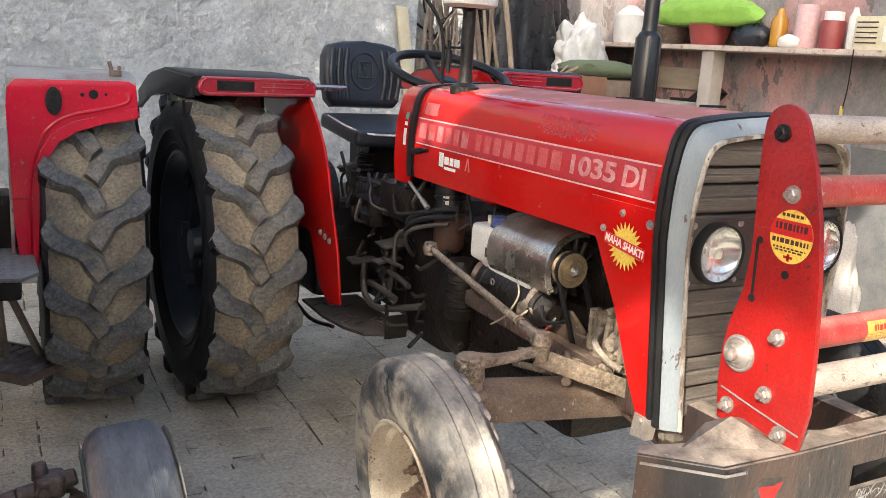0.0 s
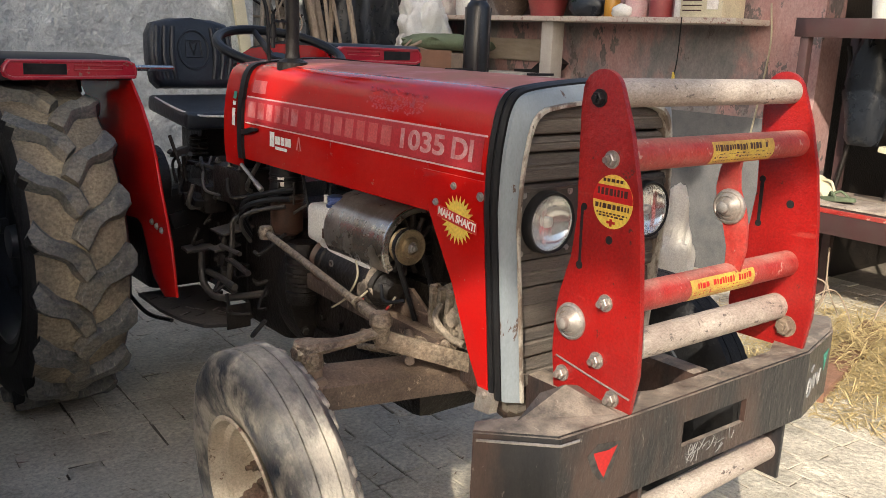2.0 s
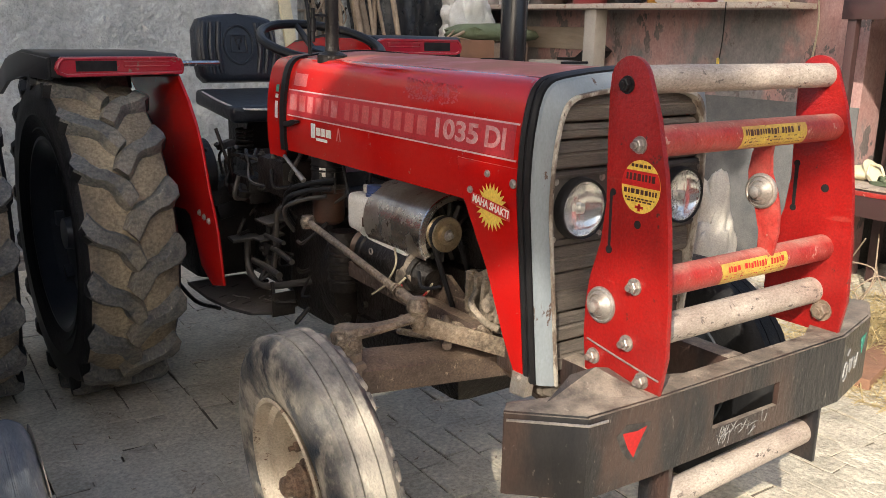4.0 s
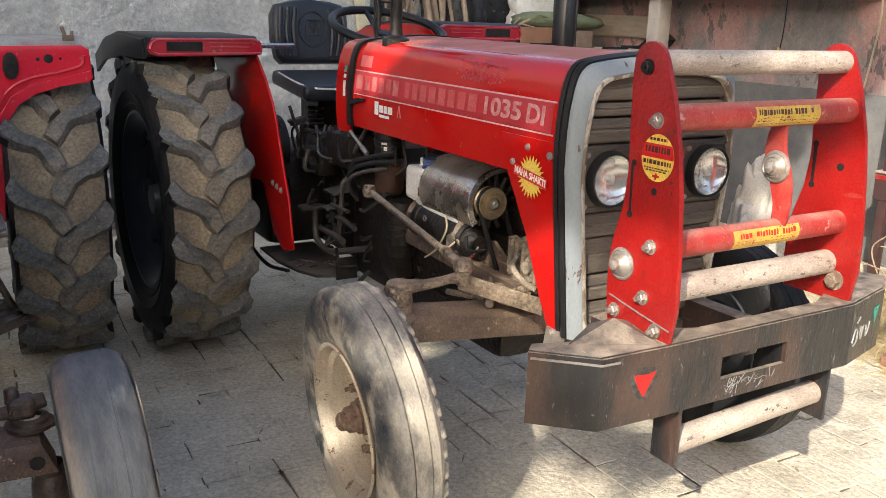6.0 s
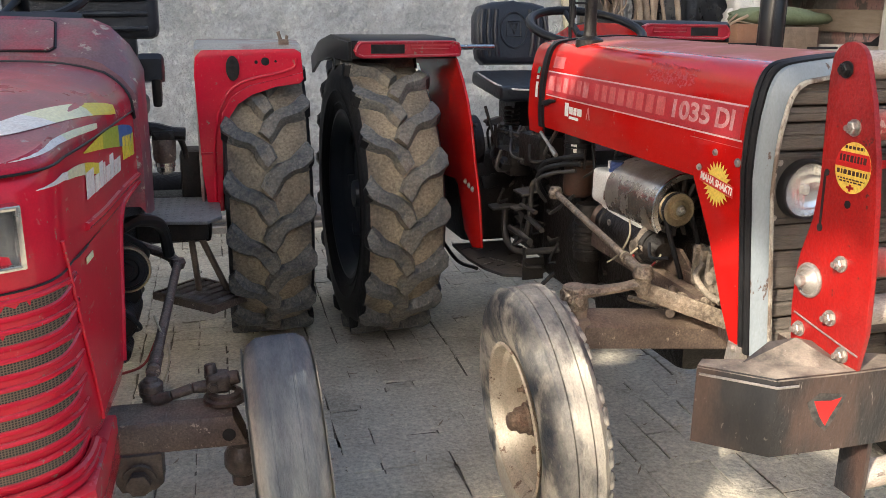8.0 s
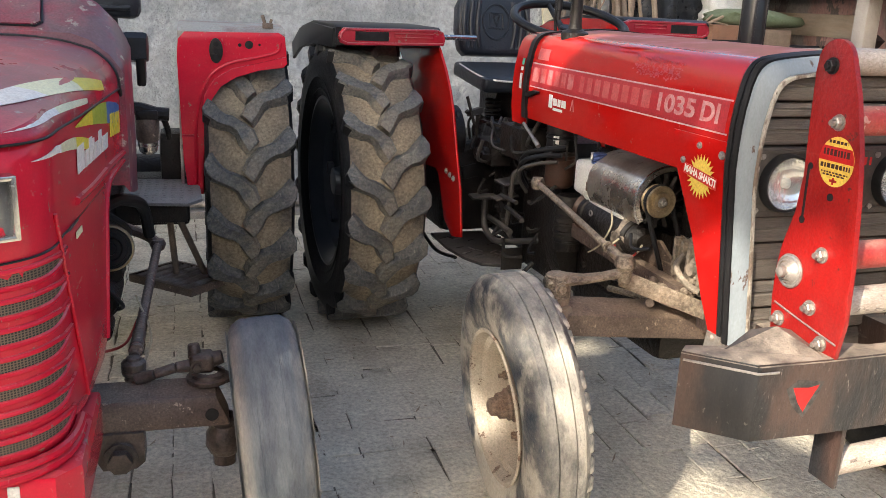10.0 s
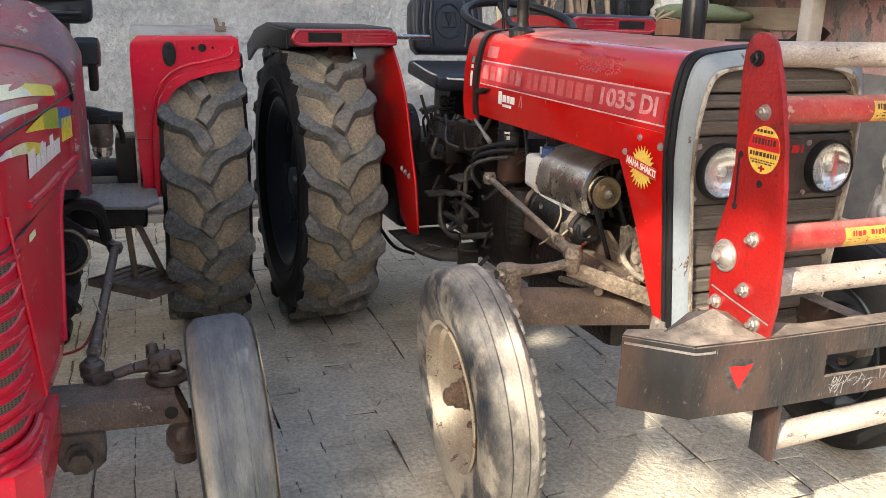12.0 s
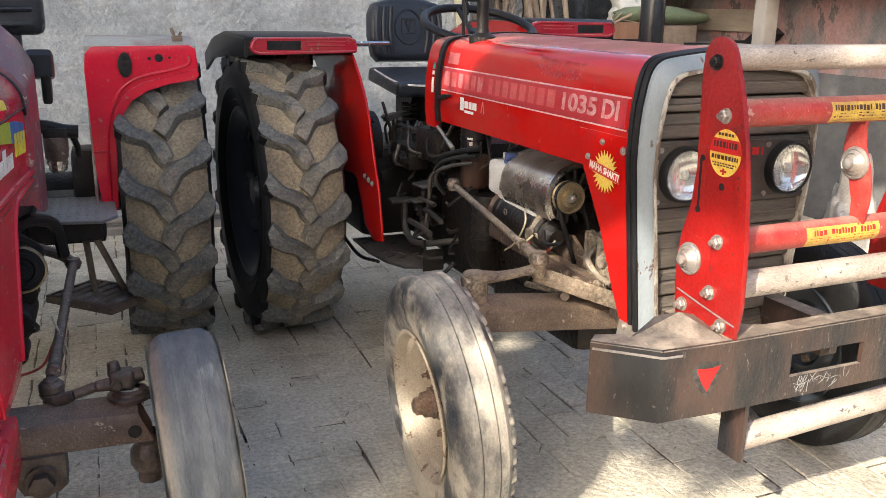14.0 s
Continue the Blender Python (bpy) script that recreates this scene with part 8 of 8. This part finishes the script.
block("workbench", 2.2, 3.4, 3.55, 4.6, 0.0, 1.10, WOOD, "dark old bench in the wall corner", "bench")
block("wooden_box", 2.35, 2.74, 3.50, 3.95, 1.10, 1.36, CARTON, "rusty brown box on the old bench", "box", 4)
block("wooden_box", 2.76, 3.10, 3.52, 3.90, 1.10, 1.34, RUST, "dark brown box on the old bench", "box", -3)
block("tin_box", 3.05, 3.40, 3.05, 3.45, 0.0, 1.22, CONCRETE, "grey block pillar by the side wall", "block")
soft_thing("olive_bag", (2.86, 3.72, 1.355), (0.42, 0.20, 0.075), OLIVE, "olive cloth bag lying on the boxes", "bag", 12, 0.25)
bm = bmesh.new()
prism(bm, [(2.95, 1.30), (3.02, 1.34), (3.15, 1.24), (3.35, 1.24), (3.35, 1.19), (3.12, 1.19), (3.0, 1.25)], "x", WX - 0.20, WX - 0.001, 0.005)
thing("wall_bracket", bm, BLACK, "bent black iron bracket on the side wall", "bracket")
block("board", WX - 0.03, WX - 0.001, 3.1, 4.6, 1.30, 1.47, WOOD, "weathered board fixed under the plank shelf", "board")
for pts, r, m_, lab in (([(WX - 0.01, 1.30, SHZ + 0.1), (WX - 0.015, 1.27, 1.5), (WX - 0.012, 1.30, 1.2), (WX - 0.015, 1.34, 0.9)], 0.006, WIRE, "pale cable hanging down the side wall"),
                        ([(WX - 0.37, 1.68, SHZ), (WX - 0.372, 1.68, 1.4), (WX - 0.37, 1.70, 1.25)], 0.004, BLACK, "thin dark cord hanging from the shelf"),
                        ([(WX - 0.37, 1.70, 1.30), (WX - 0.37, 1.70, 1.18)], 0.010, YELLOW_INK, "yellow cord end hanging from the shelf")):
    bm = bmesh.new()
    pipe(bm, pts, r, 6)
    thing("cord", bm, m_, lab, "cord")
# branches and dark plastic in the corner
rnd = random.Random(4)
for k in range(26):
    x0 = 1.30 + 0.036 * k + rnd.uniform(-0.05, 0.05)
    z1 = rnd.uniform(2.3, 2.9)
    lean = rnd.uniform(-0.15, 0.35)
    yb = 3.75 + rnd.uniform(-0.15, 0.3)
    bm = bmesh.new()
    pipe(bm, [(x0 - lean, yb, 0.0), (x0 + rnd.uniform(-0.05, 0.05), yb + 0.25, z1 * 0.5), (x0 + lean, yb + 0.55, z1)], rnd.uniform(0.010, 0.030), 8)
    thing("branch", bm, BARK, "dry bare branch leaning in the wall corner", "branch", "branches in the corner")
for k in range(26):
    x0, y0, z0 = rnd.uniform(1.2, 1.75), 3.85 + rnd.uniform(0, 0.4), rnd.uniform(1.0, 1.9)
    bm = bmesh.new()
    pipe(bm, [(x0, y0, z0), (x0 + rnd.uniform(-0.15, 0.15), y0, z0 + rnd.uniform(0.1, 0.25)), (x0 + rnd.uniform(-0.3, 0.3), y0 + 0.05, z0 + rnd.uniform(0.2, 0.5))], rnd.uniform(0.004, 0.010), 5)
    thing("dry_twig", bm, BARK if k % 2 else GRIME, "thin dry twig among the corner branches", "twig", "twigs in the corner")
soft_thing("grey_cloth", (1.42, 4.35, 0.0), (0.28, 0.25, 1.05), TYRE_WORN, "dark grey cloth heap behind the branches", "cloth", 17, 0.45)
bm = bmesh.new()
prism(bm, [(1.16, 1.0), (1.24, 1.0), (1.12, 1.75), (1.04, 1.75)], "y", BACK_Y - 0.05, BACK_Y - 0.02, 0.004)
thing("wood_strip", bm, CREAM, "pale split plank leaning on the plaster wall", "plank")
bm = bmesh.new()
pipe(bm, [(2.05, 3.5, 1.15), (2.25, 3.52, 1.32), (2.45, 3.5, 1.42)], 0.011, 8)
pipe(bm, [(2.25, 3.52, 1.32), (2.36, 3.5, 1.43)], 0.007, 6)
pipe(bm, [(2.38, 3.51, 1.38), (2.5, 3.5, 1.36)], 0.006, 6)
pipe(bm, [(2.05, 3.5, 1.15), (1.95, 3.55, 0.6), (2.0, 3.5, 0.0)], 0.014, 8)
thing("forked_stick", bm, BARK, "forked pale stick standing in the corner", "branch")
# chain and pipe on the plaster wall
bm = bmesh.new()
rod(bm, (-3.0, BACK_Y - 0.05, 0.085), (1.2, BACK_Y - 0.05, 0.085), 0.022, n=12)
thing("wall_pipe", bm, CONCRETE, "grey pipe lying along the foot of the wall", "pipe")
bm = bmesh.new()
box(bm, -6.9, 1.2, BACK_Y - 0.10, BACK_Y - 0.003, -0.02, 0.045, 0.01)
thing("wall_kerb", bm, CONCRETE, "low cement kerb along the wall's foot", "kerb", kind="structure")

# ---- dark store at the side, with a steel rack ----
# the store's shade is put into its walls as black and near-black colour
plaster_wall("wall_store_back", SIDE_X + 1.6, SIDE_X + 1.8, -3.0, 1.2, 3.0, SHADE_BLACK, "store back wall coloured black for its deep shade")
plaster_wall("wall_store_end", SIDE_X + 0.23, SIDE_X + 1.6, 1.0, 1.23, 3.0, GRIME, "store end wall coloured near-black for its shade")
# slab out of view, added to keep the sun off the store
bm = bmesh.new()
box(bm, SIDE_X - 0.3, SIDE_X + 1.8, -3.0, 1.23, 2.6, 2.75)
thing("store_roof", bm, GRIME, "unseen dark roof slab added to shade the store", "roof", kind="structure")
rack = thing("steel_rack", None, None, "maroon steel rack with tools and slippers beside the store", "rack")
RX = SIDE_X - 0.45
for x in (RX, RX + 0.55):
    for y in (0.78, -1.2):
        bm = bmesh.new()
        box(bm, x, x + 0.05, y, y + 0.05, 0.0, 1.62, 0.004)
        part("leg", bm, MAROON, rack)
for z, h in ((1.535, 0.10), (0.50, 0.15)):
    bm = bmesh.new()
    box(bm, RX - 0.012, RX - 0.002, -1.25, 0.86, z, z + h, 0.003)
    part("rail", bm, MAROON, rack, "maroon front rail")
    bm = bmesh.new()
    box(bm, RX, RX + 0.6, -1.25, 0.84, z + h - 0.02, z + h, 0.004)
    part("rack_shelf", bm, WOOD, rack, "dusty rack shelf")
bm = bmesh.new()
box(bm, RX - 0.02, RX + 0.3, -1.25, 0.86, 0.652, 0.664, 0.003)
part("edge_strip", bm, PALE_BAR, rack, "pale worn edge strip")
bm = bmesh.new()
box(bm, RX - 0.016, RX - 0.006, -1.25, 0.86, 0.615, 0.64, 0.002)
part("edge_strip", bm, BAR_RED, rack, "red painted edge strip")
turned("bucket", (RX + 0.25, 0.42, 1.63), [(0, 0), (0.14, 0), (0.17, 0.28), (0.175, 0.30), (0.16, 0.30), (0, 0.05)], WHITE_PLASTIC, "white plastic bucket on top of the rack", "bucket")
# bag takes the dark sheet colour in place of the shade around it
soft_thing("hanging_bag", (RX + 0.42, 0.62, 0.95), (0.07, 0.13, 0.38), TARP, "plastic bag coloured dark for the store's shade, hanging inside the rack", "bag", 21, 0.25)


def slipper(at, rot, mat, label):
    bm = bmesh.new()
    sole = []
    for k in range(24):
        a = 2 * math.pi * k / 24
        w = 0.045 + 0.008 * math.cos(a)
        sole.append((0.125 * math.cos(a), w * math.sin(a)))
    m = Matrix.Translation(at) @ rot
    prism(bm, sole, "z", 0.0, 0.022, 0.006, m)
    ob = thing("slipper", bm, mat, label, "slipper", "slippers on the rack")
    bm = bmesh.new()
    for s in (-1, 1):
        pipe(bm, [m @ Vector(p) for p in ((0.07, 0.0, 0.022), (0.02, s * 0.03, 0.05), (-0.03, s * 0.045, 0.02))], 0.007, 8)
    part("strap", bm, mat, ob)
    return ob


slipper((RX + 0.12, 0.55, 0.668), Matrix.Rotation(radians(70), 4, "Z") @ Matrix.Rotation(radians(6), 4, "Y"), OLIVE, "dark green rubber slipper on the rack shelf")
slipper((RX + 0.20, 0.68, 0.70), Matrix.Rotation(radians(50), 4, "Z") @ Matrix.Rotation(radians(-28), 4, "Y"), CREAM, "cream worn slipper leaning on another")
soft_thing("rag", (RX + 0.25, 0.78, 0.665), (0.12, 0.10, 0.04), CREAM, "crumpled cream rag on the rack shelf", "rag", 31)
bm = bmesh.new()
box(bm, RX + 0.1, RX + 0.16, 0.1, 0.5, 0.90, 0.93, 0.004, Matrix.Translation((0, 0, 0)) @ Matrix.Rotation(radians(8), 4, "X"))
thing("batten", bm, CREAM, "pale wooden batten wedged in the rack", "batten")
for k in range(5):
    bm = bmesh.new()
    y0 = 0.75 - 0.3 * k
    pipe(bm, [(RX + 0.45, y0, 0.66), (RX + 0.46, y0 - 0.05, 1.1), (RX + 0.45, y0 + 0.03, 1.5)], 0.014, 8)
    thing("tool_rod", bm, GRIME, "dark iron rod standing in the rack", "rod", "iron rods in the rack")
# cement band and a bag behind the guard
bm = bmesh.new()
box(bm, SIDE_X - 0.012, SIDE_X - 0.0005, 0.95, 5.195, -0.03, 1.04, 0.004)
thing("wall_dado", bm, CEMENT, "rough dark grey cement band along the wall's foot", "wall", kind="structure")
def crumpled(name, at, size, mat, label, category, seed, sharp=3.0):
    """A creased hollow sack: a closed form whose surface breaks into many sharp folds."""
    bm = bmesh.new()
    bmesh.ops.create_icosphere(bm, subdivisions=5, radius=1.0)
    off = Vector((seed * 1.7, seed * 0.3, seed))
    for v in bm.verts:
        p = v.co.copy()
        fold = sum(abs(noise.noise(p * sharp * f + off)) / f for f in (1.0, 2.1, 4.3))
        v.co = p * (0.72 + 0.42 * fold)
        v.co = Vector((v.co.x * size[0], v.co.y * size[1], max(v.co.z, -0.8) * size[2]))
    lo = min(v.co.z for v in bm.verts)
    bm.transform(Matrix.Translation((at[0], at[1], at[2] - lo)))
    return thing(name, bm, mat, label, category, angle=70)


crumpled("plastic_bag", (1.26, 0.26, 0.0), (0.16, 0.10, 0.52), SHEET, "crumpled pale plastic bag standing behind the guard", "bag", 5, 1.3)
crumpled("white_sack", (2.86, 4.02, 1.05), (0.27, 0.20, 0.44), SACK, "crumpled white sack standing on the bench", "sack", 9, 1.5)
crumpled("plastic_sheet", (2.34, 4.3, 0.0), (0.42, 0.30, 1.85), TARP, "dark crumpled plastic sheet in the wall corner", "plastic sheet", 15, 1.4)
crumpled("plastic_sheet", (2.75, 4.72, 0.0), (0.60, 0.30, 1.35), TARP, "dark crumpled plastic sheet behind the bench", "plastic sheet", 19, 1.4)

# ---- straw and loose bits ----
def scatter_straw():
    rs = np.random.RandomState(3)
    V, F = [], []
    for k in range(5200):
        t = rs.rand()
        cx = 2.55 + rs.randn() * 0.42
        cy = -0.05 + rs.randn() * 0.38 + 0.25 * (cx - 2.4)
        if cx > SIDE_X + 0.5 or cx < 1.75:
            continue
        hmax = 0.12 * math.exp(-((cx - 2.75) ** 2) / 0.25 - ((cy - 0.1) ** 2) / 0.2) + 0.012
        a, b = rs.rand() * 6.283, rs.randn() * 0.25
        L, w = 0.05 + rs.rand() * 0.13, 0.0015 + rs.rand() * 0.0015
        d = Vector((math.cos(a) * math.cos(b), math.sin(a) * math.cos(b), math.sin(b)))
        s = Vector((-math.sin(a), math.cos(a), 0)) * w
        c = Vector((cx, cy, max(0.004, rs.rand() * hmax)))
        p = [c - d * L / 2 - s, c - d * L / 2 + s, c + d * L * 0.1 + s + Vector((0, 0, 0.004)), c + d * L * 0.1 - s + Vector((0, 0, 0.004)), c + d * L / 2 + s, c + d * L / 2 - s]
        i = len(V)
        V += [tuple((q.x, q.y, max(q.z, 0.003))) for q in p]
        F += [(i, i + 1, i + 2, i + 3), (i + 3, i + 2, i + 4, i + 5)]
    me = bpy.data.meshes.new("straw")
    me.from_pydata(V, [], F)
    me.materials.append(STRAW)
    return tagged(new("straw", me), "loose golden straw scattered by the store", "straw", kind="stuff")


scatter_straw()
bm = bmesh.new()
box(bm, 1.9, 3.2, -0.02, 0.10, 0.0, 0.05, 0.006, Matrix.Translation((2.3, 0, 0)) @ Matrix.Rotation(radians(14), 4, "Z") @ Matrix.Translation((-2.3, 0, 0)))
thing("floor_plank", bm, CARTON, "reddish plank lying among the straw", "plank")
rnd = random.Random(6)
for k in range(9):
    bm = bmesh.new()
    x0, y0 = 2.9 + rnd.uniform(-0.3, 0.3), 0.45 + rnd.uniform(-0.3, 0.25)
    pipe(bm, [(x0, y0, 0.01), (x0 + rnd.uniform(-0.15, 0.15), y0 + rnd.uniform(-0.15, 0.15), rnd.uniform(0.15, 0.3)), (x0 + rnd.uniform(-0.3, 0.3), y0 + rnd.uniform(-0.3, 0.3), rnd.uniform(0.2, 0.45))], 0.004, 6)
    thing("dry_twig", bm, BARK, "thin dry twig lying by the rack", "twig", "twigs by the rack")
RAG_BLUE = material("blue_grey_netting", (0.13, 0.14, 0.165), 0.9, second=(0.055, 0.06, 0.075), scale=30, amount=0.9, bump=1.0, bump_scale=60, spec=0.2)
# a blue-grey cloth lying behind the near rear tyre
soft_thing("rag", (-0.43, 1.92, 0.0), (0.085, 0.07, 0.12), RAG_BLUE, "blue-grey rag lying beside the rear tyre", "rag", 41, 0.3)


def litter():
    rs = np.random.RandomState(9)
    V, F = [], []
    for k in range(420):
        cx, cy = rs.uniform(-1.9, 2.2), rs.uniform(-0.8, 3.2)
        a, L, w = rs.rand() * 6.283, 0.006 + rs.rand() ** 3 * 0.03, 0.002 + rs.rand() * 0.004
        d, s = Vector((math.cos(a), math.sin(a), 0)) * L, Vector((-math.sin(a), math.cos(a), 0)) * w
        c = Vector((cx, cy, 0.0045 + rs.rand() * 0.002))
        i = len(V)
        V += [tuple(c - d), tuple(c + s), tuple(c + d + Vector((0, 0, 0.003))), tuple(c - s)]
        F += [(i, i + 1, i + 2, i + 3)]
    me = bpy.data.meshes.new("litter")
    me.from_pydata(V, [], F)
    me.materials.append(BARK)
    return tagged(new("litter", me), "small dry leaf and straw bits on the pavers", "litter", kind="stuff")


litter()

def dust_drift():
    """Dust swept over the paving, deep enough in places to bury the joints."""
    nx, ny = 230, 230
    V, F = [], []
    for j in range(ny + 1):
        for i in range(nx + 1):
            x, y = -2.6 + 5.4 * i / nx, -1.7 + 5.35 * j / ny
            n1 = noise.fractal(Vector((x * 1.7, y * 1.7, 2.0)), 1.0, 2.0, 4)
            n2 = noise.fractal(Vector((x * 9.0, y * 9.0, 5.0)), 1.0, 2.0, 3)
            h = (-0.0008 if x > -1.25 else -0.0030) + 0.008 * n1 + 0.0055 * n2
            V.append((x, y, min(0.0020, h) if h > -0.0008 else -0.012 if x < -1.22 else (-0.0060 if n2 > -0.22 else -0.013)))
    for j in range(ny):
        for i in range(nx):
            a = j * (nx + 1) + i
            F.append((a, a + 1, a + nx + 2, a + nx + 1))
    me = bpy.data.meshes.new("dust_drift")
    me.from_pydata(V, [], F)
    me.polygons.foreach_set("use_smooth", [True] * len(F))
    me.materials.append(DRIFT)
    return tagged(new("dust_drift", me), "pale dust drifted thinly over the yard paving", "dust", kind="stuff")


dust_drift()

# ---- the tree that shades the yard ----
LEAF = material("dusty_green_leaf", (0.07, 0.12, 0.035), 0.6, second=(0.10, 0.14, 0.05), scale=3)


def shade_tree():
    """A broad tree outside the yard; its crown is grown where it keeps the low sun off the tractors."""
    base = (-8.6, -2.6)
    tree = thing("tree", None, None, "broad leafy tree whose crown shades both tractors", "tree", at=pose(*base, 0))
    bm = bmesh.new()
    lathe(bm, [(0.36, 0.0), (0.27, 0.4), (0.22, 2.0), (0.18, 4.2), (0.12, 5.3), (0, 5.4)], Matrix(), 16)
    rs = random.Random(2)
    for k in range(9):
        a = radians(-40 + 14 * k)
        pipe(bm, [(0, 0, 3.8 + 0.1 * k), (1.6 * math.cos(a), 1.6 * math.sin(a), 4.9), (4.6 * math.cos(a), 4.0 * math.sin(a), 5.5 + rs.uniform(-0.2, 0.3))], 0.05, 7)
    part("trunk", bm, BARK, tree, "grey-brown trunk with spreading limbs")
    r = np.random.RandomState(7)
    n = 34000
    u, v = r.uniform(-4.0, 6.0, n), r.uniform(-1.0, 6.0, n)
    z = 5.1 + r.rand(n) * 0.8
    edge = np.array([noise.fractal(Vector((a * 0.9, 3.0, 0.5)), 1.0, 2.0, 3) for a in u]) * 0.07 + np.array([noise.fractal(Vector((a * 3.5, b * 3.5, 0.5)), 1.0, 2.0, 3) for a, b in zip(u, v)]) * 0.10
    rim = np.interp(u, (-3.3, -1.0, -0.46, 0.00, 0.10, 0.17, 0.36, 0.46, 0.58, 0.70, 0.86, 0.96, 1.02, 1.12, 1.56, 1.96, 3.46), (-0.8, -0.65, -0.44, 0.12, 0.08, -0.20, -0.22, 0.12, 0.40, 0.82, 0.78, 0.34, 0.28, 0.20, 0.46, 0.70, 1.6))
    far = v - (rim + edge)
    keep = (far > 0) & ((u < 3.46) | (v > 2.3))
    gap = np.array([noise.fractal(Vector((a * 1.4, b * 1.4, 7.0)), 1.0, 2.0, 3) for a, b in zip(u - 0.5, v)])
    keep &= gap < np.where(far > 2.0, 1.1, 0.62) - np.where(u < 1.0, 0.55 * np.exp(-np.maximum(far, 0) / 0.5), 0.0)
    for gu, gv, gr in ((0.21, 1.05, 0.10), (0.25, 0.68, 0.11)):
        keep &= np.hypot(u - gu, v - gv) > gr
    u, v, z = u[keep], v[keep], z[keep]
    x, y = u - 1.31 * z - base[0], v - 0.936 * z - base[1]
    n = len(x)
    a = r.rand(n) * 6.283
    L = 0.07 + r.rand(n) * 0.06
    W = L * 0.42
    t1, t2 = r.randn(n) * 0.5, r.randn(n) * 0.5
    dx, dy, dz = np.cos(a) * L, np.sin(a) * L, t1 * L
    sx, sy, sz = -np.sin(a) * W, np.cos(a) * W, t2 * W
    V = np.stack([np.stack([x - dx, y - dy, z - dz], 1), np.stack([x + sx, y + sy, z + sz], 1), np.stack([x + dx, y + dy, z + dz], 1), np.stack([x - sx, y - sy, z - sz], 1)], 1).reshape(-1, 3)
    F = np.arange(4 * n).reshape(-1, 4)
    me = bpy.data.meshes.new("crown")
    me.from_pydata(V.tolist(), [], F.tolist())
    me.materials.append(LEAF)
    crown = part("crown", me, LEAF, tree, "dense crown of small leaves")
    crown["kind"] = "stuff"
    return tree


shade_tree()

# ---- paving ----
PW, PL_ = 0.1195, 0.228
paving = thing("pavement", None, None, "dusty brick paving laid in straight courses", "paving", kind="structure", at=pose(0, 0, 0, 0, 0, -2.8))


def paver_mesh(seed):
    bm = bmesh.new()
    rs = random.Random(seed)
    h = 0.0
    box(bm, -PW / 2 + 0.003, PW / 2 - 0.003, -PL_ / 2 + 0.003, PL_ / 2 - 0.003, -0.03, h, 0.0)
    for v in bm.verts:
        v.co.x += rs.uniform(-0.005, 0.005)
        v.co.y += rs.uniform(-0.006, 0.006)
        if v.co.z > -0.01:
            v.co.z += rs.uniform(-0.0018, 0.0018)
    top = [f for f in bm.faces if f.calc_center_median().z > -0.01]
    bmesh.ops.bevel(bm, geom=list({e for f in top for e in f.edges}), offset=0.002, segments=1, affect="EDGES")
    return finish(bm, "paver", PAVER)


kinds = [paver_mesh(k) for k in range(9)]
rnd = random.Random(77)
rest_v, rest_f = [], []
for i in range(-34, 34):
    shift = rnd.uniform(-0.05, 0.05)
    for j in range(-17, 20):
        x, y = i * PW, j * PL_ + shift + 0.01
        if y > 3.72 or y < -3.2:
            continue
        dz = rnd.uniform(-0.003, 0.002)
        halves = ((-0.25, 0.5), (0.25, 0.5)) if x < -1.22 else ((0, 1),)
        for off, part_of in halves:
            m = pose(x, y + off * PL_, dz, rnd.uniform(-0.8, 0.8), rnd.uniform(-0.8, 0.8), rnd.uniform(-1.8, 1.8)) @ Matrix.Diagonal((1, part_of, 1, 1))
            if -1.70 < x < 0.45 and -0.45 < y < 2.0:
                ob = new("paver", kinds[rnd.randrange(9)])
                ob.parent, ob.matrix_basis = paving, m
            else:
                me = kinds[rnd.randrange(9)]
                b = len(rest_v)
                rest_v += [tuple(m @ v.co) for v in me.vertices]
                rest_f += [tuple(b + k for k in p.vertices) for p in me.polygons]
me = bpy.data.meshes.new("outer_pavers")
me.from_pydata(rest_v, [], rest_f)
me.materials.append(PAVER)
ob = part("outer_pavers", me, PAVER, paving, "dusty pavers further off")
ob["kind"] = "stuff"
